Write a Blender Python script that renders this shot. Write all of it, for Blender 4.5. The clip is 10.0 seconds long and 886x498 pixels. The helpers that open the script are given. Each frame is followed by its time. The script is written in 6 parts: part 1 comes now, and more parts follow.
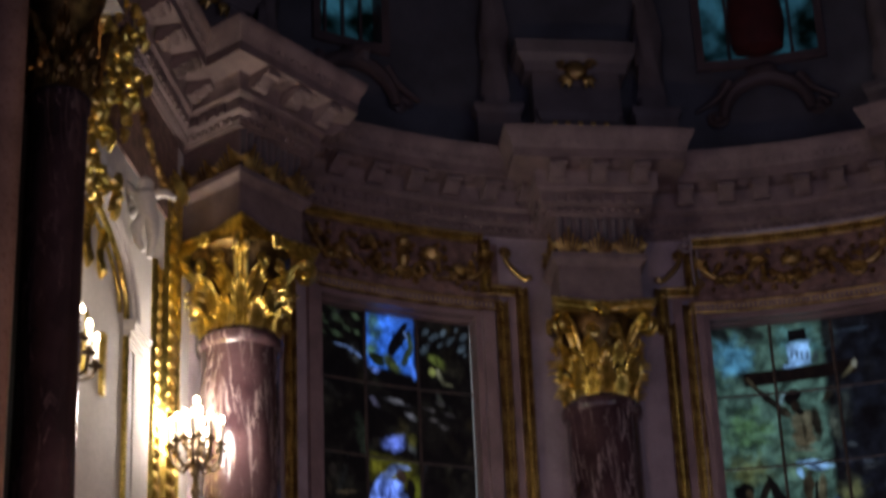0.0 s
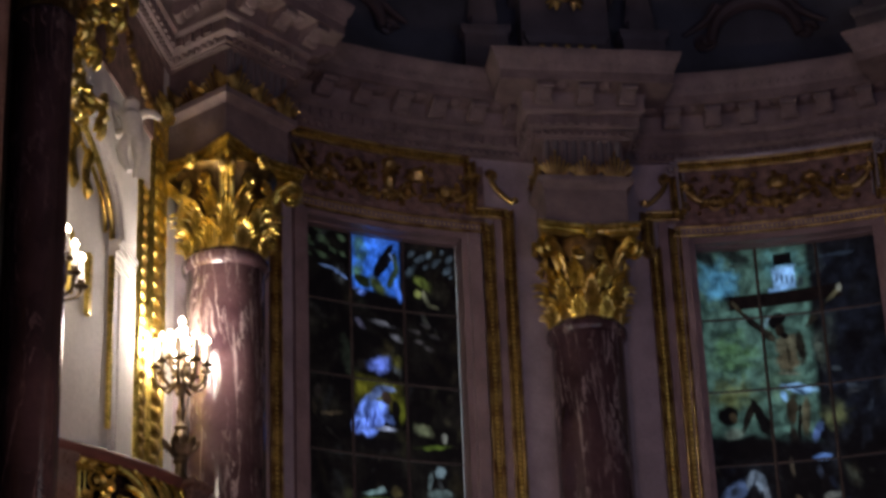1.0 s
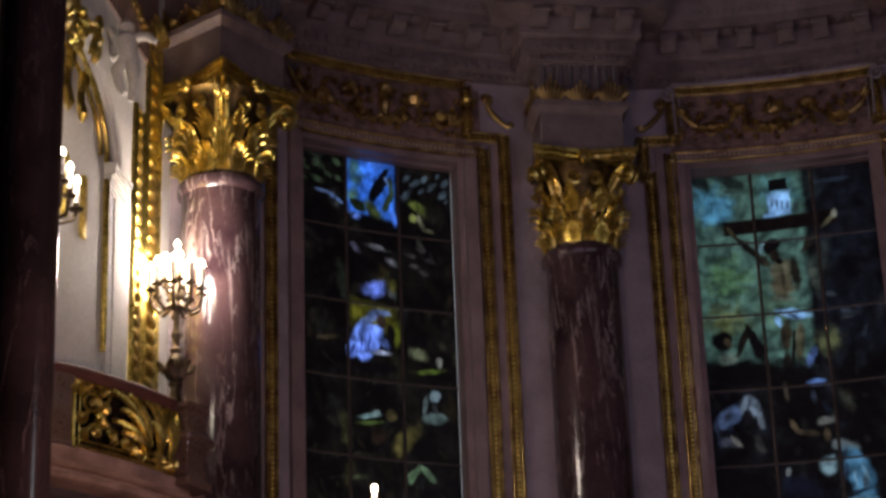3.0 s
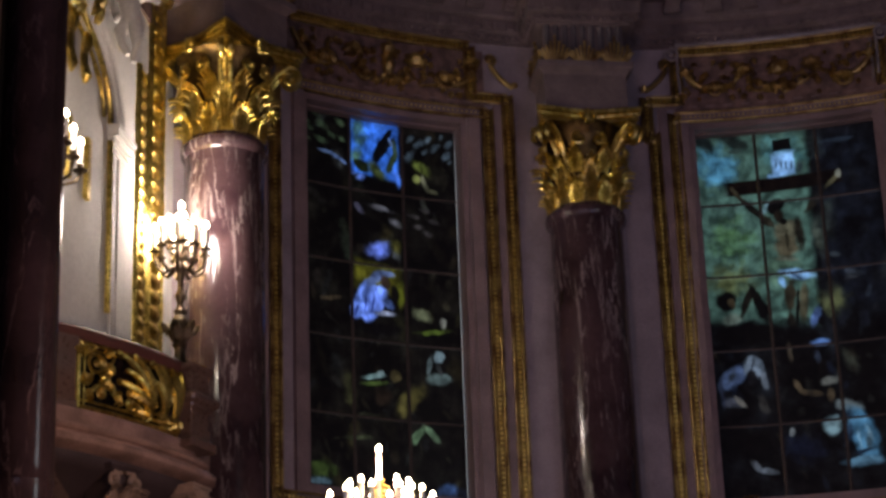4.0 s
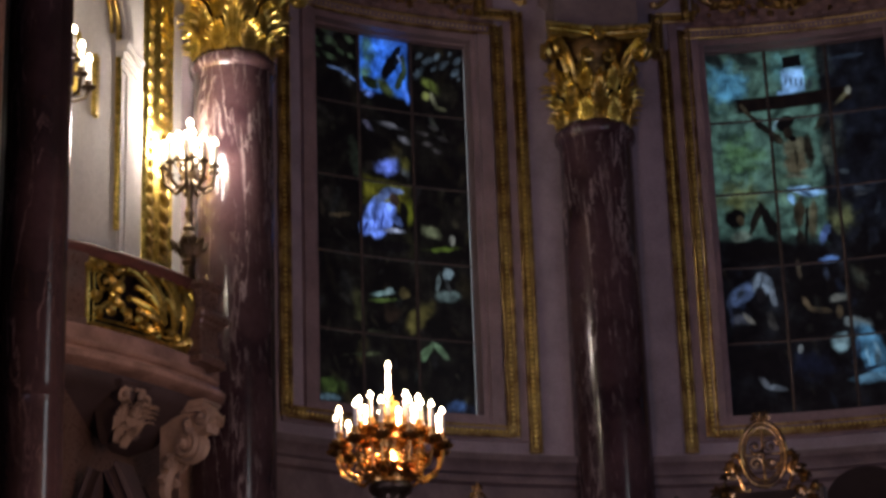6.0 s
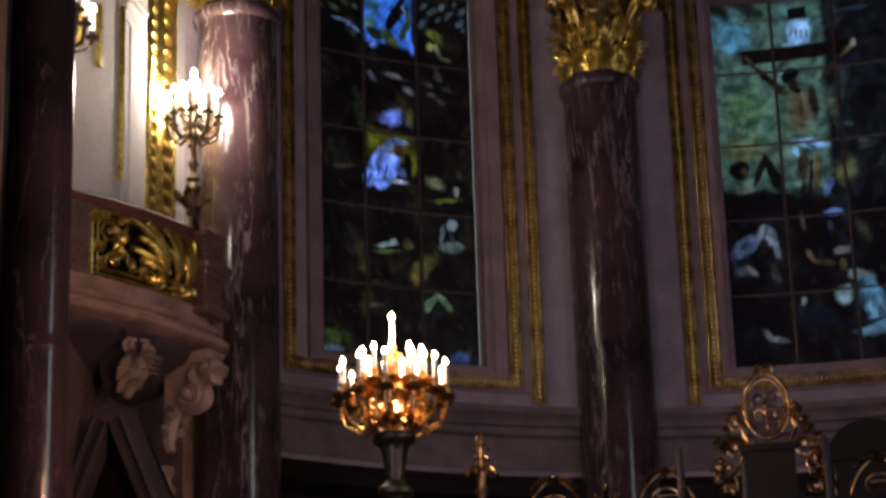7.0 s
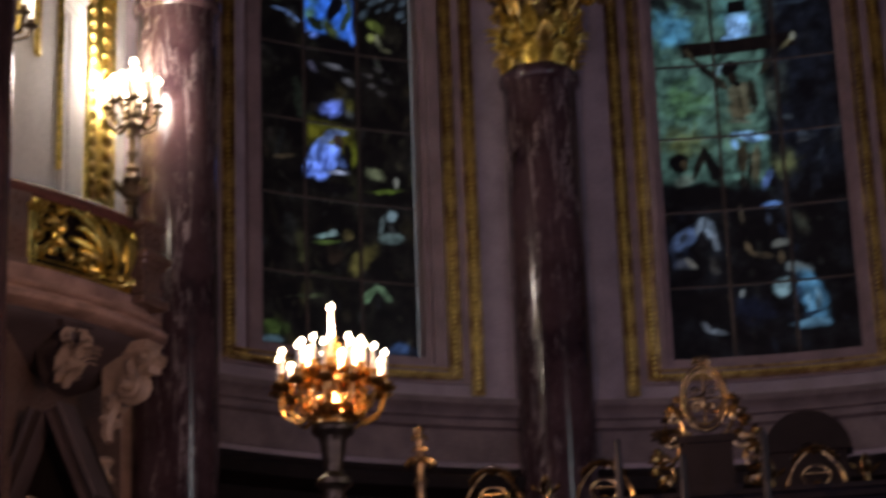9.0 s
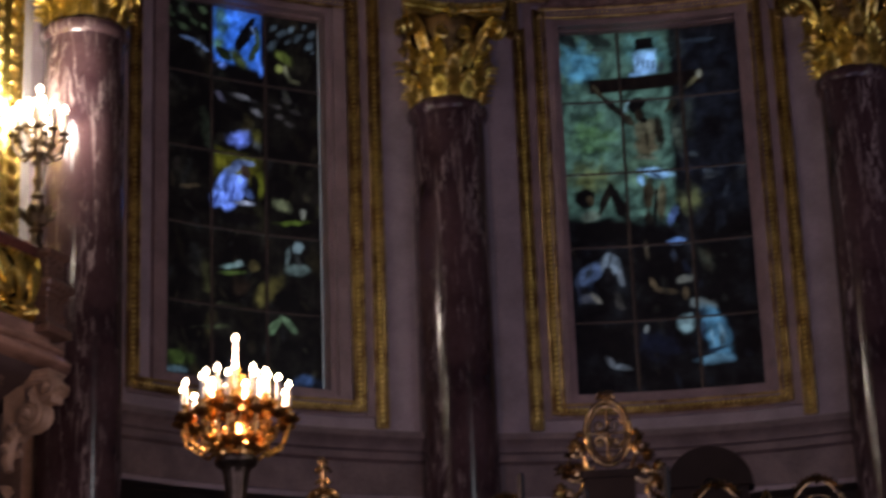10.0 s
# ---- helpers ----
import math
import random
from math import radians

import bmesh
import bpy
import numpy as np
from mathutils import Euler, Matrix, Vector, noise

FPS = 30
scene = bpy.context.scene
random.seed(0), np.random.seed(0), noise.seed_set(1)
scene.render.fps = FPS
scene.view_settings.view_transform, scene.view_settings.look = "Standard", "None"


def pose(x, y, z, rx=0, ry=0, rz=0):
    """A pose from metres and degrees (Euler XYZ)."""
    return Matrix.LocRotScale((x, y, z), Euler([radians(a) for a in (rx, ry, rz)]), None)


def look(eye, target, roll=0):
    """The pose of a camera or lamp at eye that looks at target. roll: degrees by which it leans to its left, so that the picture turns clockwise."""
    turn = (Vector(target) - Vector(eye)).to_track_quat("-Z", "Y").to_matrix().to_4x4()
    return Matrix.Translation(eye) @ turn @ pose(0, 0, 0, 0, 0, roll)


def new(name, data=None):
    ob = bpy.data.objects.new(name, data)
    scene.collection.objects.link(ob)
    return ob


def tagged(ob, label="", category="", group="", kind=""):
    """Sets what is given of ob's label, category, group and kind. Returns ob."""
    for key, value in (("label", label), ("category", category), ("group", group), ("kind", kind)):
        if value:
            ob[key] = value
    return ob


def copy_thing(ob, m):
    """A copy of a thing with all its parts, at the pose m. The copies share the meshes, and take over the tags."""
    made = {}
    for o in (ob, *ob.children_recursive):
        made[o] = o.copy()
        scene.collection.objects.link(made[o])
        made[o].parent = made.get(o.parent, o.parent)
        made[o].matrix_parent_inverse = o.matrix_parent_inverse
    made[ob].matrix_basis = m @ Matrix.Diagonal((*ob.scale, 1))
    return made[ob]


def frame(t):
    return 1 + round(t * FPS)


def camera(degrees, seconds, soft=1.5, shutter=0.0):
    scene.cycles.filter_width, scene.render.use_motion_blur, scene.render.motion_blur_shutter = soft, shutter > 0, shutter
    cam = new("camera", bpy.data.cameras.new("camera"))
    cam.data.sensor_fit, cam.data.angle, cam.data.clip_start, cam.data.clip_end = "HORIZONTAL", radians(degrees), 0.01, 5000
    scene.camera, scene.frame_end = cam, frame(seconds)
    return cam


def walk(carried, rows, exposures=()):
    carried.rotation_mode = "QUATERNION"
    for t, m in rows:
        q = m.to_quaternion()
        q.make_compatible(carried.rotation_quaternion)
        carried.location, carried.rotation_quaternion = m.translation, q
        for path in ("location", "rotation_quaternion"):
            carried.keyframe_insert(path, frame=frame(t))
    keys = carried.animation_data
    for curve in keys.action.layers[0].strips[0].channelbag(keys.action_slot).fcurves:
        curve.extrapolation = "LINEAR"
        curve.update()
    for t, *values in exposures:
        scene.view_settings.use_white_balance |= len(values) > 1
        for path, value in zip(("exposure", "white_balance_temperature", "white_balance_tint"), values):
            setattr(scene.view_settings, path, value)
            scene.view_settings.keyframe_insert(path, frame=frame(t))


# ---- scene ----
LENS = 21.91
cam = camera(LENS, 10.0, soft=3.1, shutter=1.0)
EYE = 1.6
ROWS = [
    (0.0, 117.026, 2.171, 10.7), (0.5, 115.88, 2.081, 10.53), (1.0, 115.061, 2.031, 10.24),
    (1.5, 114.462, 2.07, 9.854), (2.0, 113.744, 1.966, 9.698), (2.5, 113.535, 1.88, 9.892),
    (4.0, 112.183, 1.928, 10.167), (4.5, 111.887, 1.712, 10.138), (5.0, 111.198, 1.651, 10.247),
    (5.5, 110.636, 1.893, 10.36), (7.0, 108.894, 1.664, 10.412), (7.5, 108.127, 1.832, 10.515),
    (8.0, 107.568, 1.934, 10.368), (8.5, 107.888, 2.062, 10.316), (9.0, 108.627, 1.901, 8.896),
    (9.5, 108.979, 1.933, 7.554), (10.0, 109.361, 1.977, 6.439),
]
walk(cam, [(t, pose(0, 0, EYE, rx, ry, rz)) for t, rx, ry, rz in ROWS],
     exposures=[(0.0, 0.16), (10.0, 0.16)])

# ---- world and large lights ----
world = bpy.data.worlds.new("sky")
scene.world = world
world.use_nodes = True
wn = world.node_tree
sky = wn.nodes.new("ShaderNodeTexSky")
sky.sky_type, sky.sun_disc = "NISHITA", False
sky.sun_elevation, sky.sun_rotation = radians(35), radians(120)
wn.links.new(sky.outputs[0], wn.nodes["Background"].inputs[0])
wn.nodes["Background"].inputs[1].default_value = 0.08


def area(name, eye, target, sx, sy, watts, colour):
    d = bpy.data.lights.new(name, "AREA")
    d.shape, d.size, d.size_y, d.energy, d.color = "RECTANGLE", sx, sy, watts, colour
    ob = new(name, d)
    ob.matrix_basis = look(eye, target)
    return ob


def point(name, at, watts, colour, radius):
    d = bpy.data.lights.new(name, "POINT")
    d.energy, d.color, d.shadow_soft_size = watts, colour, radius
    ob = new(name, d)
    ob.location = at
    return ob


# ---- materials ----
def mat(name, colour, rough=0.6, metal=0.0, scale=3.0, vary=0.25, bump=0.15, fine=40.0, second=None, rand=0.0):
    m = bpy.data.materials.new(name)
    m.use_nodes = True
    nt = m.node_tree
    n, l = nt.nodes, nt.links
    b = n["Principled BSDF"]
    co = n.new("ShaderNodeTexCoord")
    a = n.new("ShaderNodeTexNoise")
    a.inputs["Scale"].default_value, a.inputs["Detail"].default_value = scale, 6
    f = n.new("ShaderNodeTexNoise")
    f.inputs["Scale"].default_value, f.inputs["Detail"].default_value = fine, 4
    l.new(co.outputs["Object"], a.inputs["Vector"])
    l.new(co.outputs["Object"], f.inputs["Vector"])
    r = n.new("ShaderNodeValToRGB")
    lo = second or tuple(c * (1 - vary) for c in colour)
    r.color_ramp.elements[0].position, r.color_ramp.elements[0].color = 0.36, (*lo, 1)
    r.color_ramp.elements[1].position, r.color_ramp.elements[1].color = 0.62, (*colour, 1)
    l.new(a.outputs["Fac"], r.inputs["Fac"])
    mx = n.new("ShaderNodeMixRGB")
    mx.blend_type = "MULTIPLY"
    mx.inputs[0].default_value = 0.35
    g = n.new("ShaderNodeMapRange")
    g.inputs[1].default_value, g.inputs[2].default_value, g.inputs[3].default_value, g.inputs[4].default_value = 0.3, 0.7, 0.55, 1.1
    l.new(f.outputs["Fac"], g.inputs[0])
    l.new(r.outputs[0], mx.inputs[1])
    l.new(g.outputs[0], mx.inputs[2])
    l.new(mx.outputs[0], b.inputs["Base Color"])
    rr = n.new("ShaderNodeMapRange")
    rr.inputs[3].default_value, rr.inputs[4].default_value = max(0.03, rough - 0.12), min(1, rough + 0.12)
    l.new(f.outputs["Fac"], rr.inputs[0])
    l.new(rr.outputs[0], b.inputs["Roughness"])
    b.inputs["Metallic"].default_value = metal
    if bump:
        bp = n.new("ShaderNodeBump")
        bp.inputs["Strength"].default_value, bp.inputs["Distance"].default_value = bump, 0.02
        l.new(f.outputs["Fac"], bp.inputs["Height"])
        l.new(bp.outputs[0], b.inputs["Normal"])
    return m


def marble(name, base, dark, vein, rough, vscale=1.6, vein_at=0.03, thread=0.6):
    m = mat(name, base, rough, 0, 1.4, 0.4, 0.0, 18.0, second=dark)
    n, l = m.node_tree.nodes, m.node_tree.links
    b = n["Principled BSDF"]
    src = b.inputs["Base Color"].links[0].from_socket
    co = n.new("ShaderNodeTexCoord")
    mp = n.new("ShaderNodeMapping")
    mp.inputs["Scale"].default_value = (1.25, 1.25, 0.2)
    mp.inputs["Rotation"].default_value = (0.12, 0.16, 0)
    l.new(co.outputs["Object"], mp.inputs[0])
    w = n.new("ShaderNodeTexNoise")
    w.inputs["Scale"].default_value, w.inputs["Detail"].default_value = 2.2, 5
    l.new(mp.outputs[0], w.inputs["Vector"])
    ad = n.new("ShaderNodeMixRGB")
    ad.blend_type = "ADD"
    ad.inputs[0].default_value = 0.7
    l.new(mp.outputs[0], ad.inputs[1])
    l.new(w.outputs["Color"], ad.inputs[2])
    v = n.new("ShaderNodeTexNoise")
    v.inputs["Scale"].default_value, v.inputs["Detail"].default_value, v.inputs["Roughness"].default_value, v.inputs["Distortion"].default_value = vscale, 8, 0.62, 0.9
    l.new(ad.outputs[0], v.inputs["Vector"])
    ab = n.new("ShaderNodeMath")
    ab.operation = "SUBTRACT"
    ab.inputs[1].default_value = 0.5
    l.new(v.outputs["Fac"], ab.inputs[0])
    ab2 = n.new("ShaderNodeMath")
    ab2.operation = "ABSOLUTE"
    l.new(ab.outputs[0], ab2.inputs[0])
    r = n.new("ShaderNodeValToRGB")
    r.color_ramp.elements[0].color, r.color_ramp.elements[1].color = (1, 1, 1, 1), (0, 0, 0, 1)
    r.color_ramp.elements[1].position = vein_at
    l.new(ab2.outputs[0], r.inputs[0])
    patchy = n.new("ShaderNodeMath")
    patchy.operation = "MULTIPLY"
    g = n.new("ShaderNodeMapRange")
    g.inputs[1].default_value, g.inputs[2].default_value, g.inputs[4].default_value = 0.44, 0.68, 0.85
    l.new(w.outputs["Fac"], g.inputs[0])
    l.new(r.outputs[0], patchy.inputs[0])
    l.new(g.outputs[0], patchy.inputs[1])
    mx = n.new("ShaderNodeMixRGB")
    l.new(patchy.outputs[0], mx.inputs[0])
    l.new(src, mx.inputs[1])
    mx.inputs[2].default_value = (*vein, 1)
    fine = n.new("ShaderNodeTexNoise")
    fine.inputs["Scale"].default_value, fine.inputs["Detail"].default_value, fine.inputs["Roughness"].default_value, fine.inputs["Distortion"].default_value = vscale * 3.2, 6, 0.6, 1.6
    l.new(mp.outputs[0], fine.inputs["Vector"])
    thin = n.new("ShaderNodeMapRange")
    thin.inputs[1].default_value, thin.inputs[2].default_value, thin.inputs[4].default_value = 0.60, 0.74, thread
    l.new(fine.outputs["Fac"], thin.inputs[0])
    mx2 = n.new("ShaderNodeMixRGB")
    l.new(thin.outputs[0], mx2.inputs[0])
    l.new(mx.outputs[0], mx2.inputs[1])
    mx2.inputs[2].default_value = (*[0.6 * c for c in vein], 1)
    l.new(mx2.outputs[0], b.inputs["Base Color"])
    wave = n.new("ShaderNodeBump")
    wave.inputs["Strength"].default_value, wave.inputs["Distance"].default_value = 0.12, 0.012
    l.new(w.outputs["Fac"], wave.inputs["Height"])
    l.new(wave.outputs[0], b.inputs["Normal"])
    return m


def glow(name, colour, strength):
    m = bpy.data.materials.new(name)
    m.use_nodes = True
    b = m.node_tree.nodes["Principled BSDF"]
    b.inputs["Base Color"].default_value = (*colour, 1)
    b.inputs["Emission Color"].default_value = (*colour, 1)
    b.inputs["Emission Strength"].default_value = strength
    return m


def stained(name, colour, dark, scale=5.0):
    """Painted glass: lets the light behind it through, in its own colour."""
    m = mat(name, colour, 0.35, 0, scale, 0.5, 0.05, 26.0, second=dark)
    n, l = m.node_tree.nodes, m.node_tree.links
    b = n["Principled BSDF"]
    src = b.inputs["Base Color"].links[0].from_socket
    t = n.new("ShaderNodeBsdfTranslucent")
    mx = n.new("ShaderNodeMixShader")
    mx.inputs[0].default_value = 0.8
    l.new(src, t.inputs[0])
    l.new(b.outputs[0], mx.inputs[1])
    l.new(t.outputs[0], mx.inputs[2])
    l.new(mx.outputs[0], n["Material Output"].inputs[0])
    return m


STONE = mat("grey_mauve_stone", (0.37, 0.305, 0.325), 0.6, 0, 2.0, 0.3, 0.2, 30)
PLASTER = mat("white_plaster", (0.62, 0.59, 0.54), 0.85, 0, 1.2, 0.12, 0.08, 25)
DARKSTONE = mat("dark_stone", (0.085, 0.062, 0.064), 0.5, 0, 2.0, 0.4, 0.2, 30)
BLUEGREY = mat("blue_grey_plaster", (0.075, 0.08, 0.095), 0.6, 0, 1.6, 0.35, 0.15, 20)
FRAME = mat("mauve_marble_frame", (0.30, 0.215, 0.21), 0.4, 0, 2.5, 0.3, 0.05, 30)
RED = marble("red_marble", (0.078, 0.044, 0.048), (0.028, 0.014, 0.018), (0.60, 0.50, 0.49), 0.16, 2.6, 0.03, 0.34)
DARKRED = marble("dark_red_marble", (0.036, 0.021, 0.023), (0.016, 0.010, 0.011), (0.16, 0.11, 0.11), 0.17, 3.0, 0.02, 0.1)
GOLD = mat("gilding", (0.94, 0.74, 0.22), 0.3, 1.0, 9.0, 0.45, 0.12, 45, second=(0.55, 0.40, 0.085))
OLDGOLD = mat("dull_gilding", (0.56, 0.40, 0.14), 0.34, 0.94, 5.0, 0.5, 0.4, 40, second=(0.2, 0.11, 0.04))
WARMGILT = mat("warm_gilt_bronze", (0.80, 0.47, 0.13), 0.3, 1.0, 8.0, 0.5, 0.15, 40, second=(0.35, 0.18, 0.05))
AGEDGILT = mat("aged_gilt_bronze", (0.50, 0.33, 0.13), 0.2, 0.95, 8.0, 0.5, 0.25, 40, second=(0.07, 0.045, 0.03))
BRONZE = mat("bronze", (0.18, 0.13, 0.08), 0.38, 0.9, 6.0, 0.5, 0.3, 40)
WAX = mat("candle_white", (0.85, 0.8, 0.68), 0.5, 0, 6, 0.1, 0.0, 30)
FLAME = glow("candle_flame", (1.0, 0.78, 0.50), 40)
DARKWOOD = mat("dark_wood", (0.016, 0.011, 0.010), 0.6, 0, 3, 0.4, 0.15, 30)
BROWNWOOD = mat("brown_wood", (0.10, 0.055, 0.04), 0.4, 0, 4, 0.35, 0.15, 30)
PANEL = mat("brown_carved_panel", (0.24, 0.145, 0.12), 0.5, 0, 8.0, 0.6, 0.8, 24)
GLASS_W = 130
# powers and tint of the unseen lamps added in the nave
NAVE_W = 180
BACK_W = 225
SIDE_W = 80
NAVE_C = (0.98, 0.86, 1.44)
CORNICE = mat("brown_grey_carved_stone", (0.21, 0.155, 0.148), 0.62, 0, 3.0, 0.35, 0.45, 22)
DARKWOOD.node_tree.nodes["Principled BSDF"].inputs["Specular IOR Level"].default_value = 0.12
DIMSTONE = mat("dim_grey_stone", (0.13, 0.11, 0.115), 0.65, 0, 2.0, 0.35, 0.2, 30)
BROWNSTONE = mat("brown_marble_stone", (0.43, 0.28, 0.225), 0.2, 0, 3.0, 0.4, 0.1, 30)
PALESTONE = mat("pale_carved_stone", (0.42, 0.305, 0.225), 0.5, 0, 4.0, 0.3, 0.2, 35)
BROWNMARBLE = mat("brown_marble", (0.17, 0.105, 0.082), 0.3, 0, 2.0, 0.4, 0.0, 30)
REDWOOD = mat("red_brown_wood", (0.12, 0.04, 0.03), 0.7, 0, 4, 0.35, 0.1, 30)
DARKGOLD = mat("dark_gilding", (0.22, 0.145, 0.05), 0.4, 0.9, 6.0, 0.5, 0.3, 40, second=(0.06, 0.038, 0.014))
GREYMETAL = mat("grey_metal", (0.022, 0.021, 0.026), 0.45, 0.4, 5, 0.3, 0.1, 30)
DARKREDCLOTH = mat("dark_red_enamel", (0.07, 0.012, 0.012), 0.5, 0, 4, 0.4, 0.1, 30)
UPGLASS = stained("upper_glass", (0.30, 0.55, 0.62), (0.02, 0.05, 0.04), 2.2)
CAPSTONE = mat("polished_grey_stone", (0.34, 0.29, 0.28), 0.18, 0, 3.0, 0.3, 0.05, 30)
LEAD = mat("lead_bar", (0.11, 0.085, 0.07), 0.55, 0.3, 8, 0.3, 0.1, 50)


# ---- mesh helpers ----
def thing(name, at=(0, 0, 0), label="", category="", group="", kind=""):
    ob = new(name)
    ob.empty_display_size = 0.2
    ob.location = at
    return tagged(ob, label, category, group, kind)


def part(name, bm, material, parent=None, label="", smooth=True):
    me = bpy.data.meshes.new(name)
    bmesh.ops.recalc_face_normals(bm, faces=bm.faces[:])
    for f in bm.faces:
        f.smooth = smooth
    bm.to_mesh(me)
    bm.free()
    me.materials.append(material)
    if smooth:
        me.set_sharp_from_angle(angle=radians(38))
    ob = new(name, me)
    ob.parent = parent
    return tagged(ob, label) if label else ob


def again(ob, parent, m):
    """The same mesh once more, under parent, at m."""
    o = new(ob.name.split(".")[0], ob.data)
    o.parent = parent
    o.matrix_basis = m
    return o


def grid(bm, rows, close_u=False, close_v=False):
    """Faces over rows of points."""
    vs = [[bm.verts.new(p) for p in r] for r in rows]
    a, b = len(vs), len(vs[0])
    for i in range(a if close_u else a - 1):
        for j in range(b if close_v else b - 1):
            q = (vs[i][j], vs[i][(j + 1) % b], vs[(i + 1) % a][(j + 1) % b], vs[(i + 1) % a][j])
            if len(set(q)) == 4:
                bm.faces.new(q)
    return vs


def lathe(bm, prof, seg=32, at=(0, 0, 0), squash=1.0):
    rows = []
    for r, z in prof:
        rows.append([(at[0] + r * math.cos(2 * math.pi * k / seg), at[1] + squash * r * math.sin(2 * math.pi * k / seg), at[2] + z) for k in range(seg)])
    vs = grid(bm, rows, close_v=True)
    for ring in (vs[0], vs[-1]):
        bm.faces.new(ring)


def box(bm, x0, x1, y0, y1, z0, z1, m=None):
    c = [Vector((x, y, z)) for x in (x0, x1) for y in (y0, y1) for z in (z0, z1)]
    v = [bm.verts.new(m @ p if m else p) for p in c]
    for q in ((0, 1, 3, 2), (4, 6, 7, 5), (0, 4, 5, 1), (2, 3, 7, 6), (0, 2, 6, 4), (1, 5, 7, 3)):
        bm.faces.new([v[i] for i in q])


def tube(bm, pts, radii, seg=8, flat=1.0):
    pts = [Vector(p) for p in pts]
    if not hasattr(radii, "__len__"):
        radii = [radii] * len(pts)
    rows, up = [], None
    for i, p in enumerate(pts):
        d = (pts[min(i + 1, len(pts) - 1)] - pts[max(i - 1, 0)]).normalized()
        if up is None:
            up = d.orthogonal().normalized()
        up = (up - d * up.dot(d)).normalized()
        s = d.cross(up)
        rows.append([p + radii[i] * (math.cos(2 * math.pi * k / seg) * up * flat + math.sin(2 * math.pi * k / seg) * s) for k in range(seg)])
    vs = grid(bm, rows, close_v=True)
    bm.faces.new(vs[0])
    bm.faces.new(vs[-1])


def blob(bm, at, r, sub=1, stretch=(1, 1, 1), rough=0.0):
    res = bmesh.ops.create_icosphere(bm, subdivisions=sub, radius=1)
    for v in res["verts"]:
        k = 1 + rough * noise.noise(v.co * 2.3 + Vector(at) * 3)
        v.co = Vector((v.co.x * r * stretch[0] * k + at[0], v.co.y * r * stretch[1] * k + at[1], v.co.z * r * stretch[2] * k + at[2]))


# ---- plan of the apse ----
YC, RW = 19.11, 9.0                       # centre of the apse on the axis, radius of its wall
COLS = (-49.9, -17.4, 17.4)               # columns, degrees from the axis
RCOL = 8.85
FORWARD = (0.14, -0.53)                   # the column at the side wall stands free of the apse
WINS = ((-34.57, 6.95), (0.1, 7.5))       # windows: middle and half width, degrees
ZG0, ZG1 = 9.42, 14.56                    # glass, bottom and top
XWALL = -7.3                              # side wall of the choir


def pol(phi, r, z):
    a = radians(phi)
    return Vector((r * math.sin(a), YC + r * math.cos(a), z))


def arc_block(bm, p0, p1, r0, r1, z0, z1, step=1.5):
    n = max(1, math.ceil((p1 - p0) / step))
    rows = []
    for k in range(n + 1):
        p = p0 + (p1 - p0) * k / n
        rows.append([pol(p, r0, z0), pol(p, r1, z0), pol(p, r1, z1), pol(p, r0, z1)])
    vs = grid(bm, rows, close_v=True)
    bm.faces.new(vs[0])
    bm.faces.new(vs[-1])


def sweep(bm, path, prof, closed_ends=True):
    """Sweep a profile of (offset, z) along a plan path; offsets go to the path's right-hand side, mitred."""
    n = len(path)
    pts = [Vector(p) for p in path]
    rows = []
    for i in range(n):
        a = (pts[i] - pts[i - 1]).normalized() if i else None
        b = (pts[i + 1] - pts[i]).normalized() if i < n - 1 else None
        a, b = a or b, b or a
        na, nb = Vector((a.y, -a.x)), Vector((b.y, -b.x))
        m = (na + nb)
        m = m / max(0.35, m.dot(na)) if m.length > 1e-6 else na
        rows.append([(pts[i].x + m.x * o, pts[i].y + m.y * o, z) for o, z in prof])
    vs = grid(bm, rows, close_v=True)
    bm.faces.new(vs[0])
    bm.faces.new(vs[-1])


def entablature_path(half=0.585, front=0.55, wall=RW):
    """Plan line from the side wall along the apse, breaking forward over each column."""
    path = [(XWALL, -14.0)]
    done = None
    for c in COLS:
        turn = radians((11 if done is None else 0) - c)
        t, n = Vector((math.cos(turn), math.sin(turn))), Vector((math.sin(turn), -math.cos(turn)))
        mid = pol(c, RCOL, 0).xy + n * front + (Vector(FORWARD) if done is None else Vector((0, 0)))
        dw = math.degrees(half / wall)
        if done is None:
            corner = mid - t * half
            path.append((XWALL, corner.y - n.y * (corner.x - XWALL) / n.x))
        else:
            k = 12
            for j in range(k + 1):
                path.append(tuple(pol(done + (c - dw - done) * j / k, wall, 0).xy))
        path.append(tuple(mid - t * half))
        path.append(tuple(mid + t * half))
        done = c + dw
    for j in range(25):
        path.append(tuple(pol(done + (89 - done) * j / 24, wall, 0).xy))
    return path


# ---- fill lamps added out of view, in openings made for them on both sides ----
area("unseen_nave_lamp", (9.2, 5.5, 3.4), (0, 27, 10), 2.6, 3.6, NAVE_W, NAVE_C)
area("unseen_nave_lamp", (XWALL - 0.2, 3.5, 3.4), (0, 27, 10), 2.6, 3.6, NAVE_W, NAVE_C)


# unseen cool lamp, after the white reflections coming from the right
area("unseen_nave_lamp", (9.2, 13.6, 10.6), (-6.5, 21.5, 10.5), 2.6, 4.6, SIDE_W, (0.90, 0.95, 1.0))
# one more broad fill lamp, added unseen behind the camera
area("unseen_nave_lamp", (0, -14.2, 4.6), (0, 27, 10), 7.0, 4.4, BACK_W, NAVE_C)


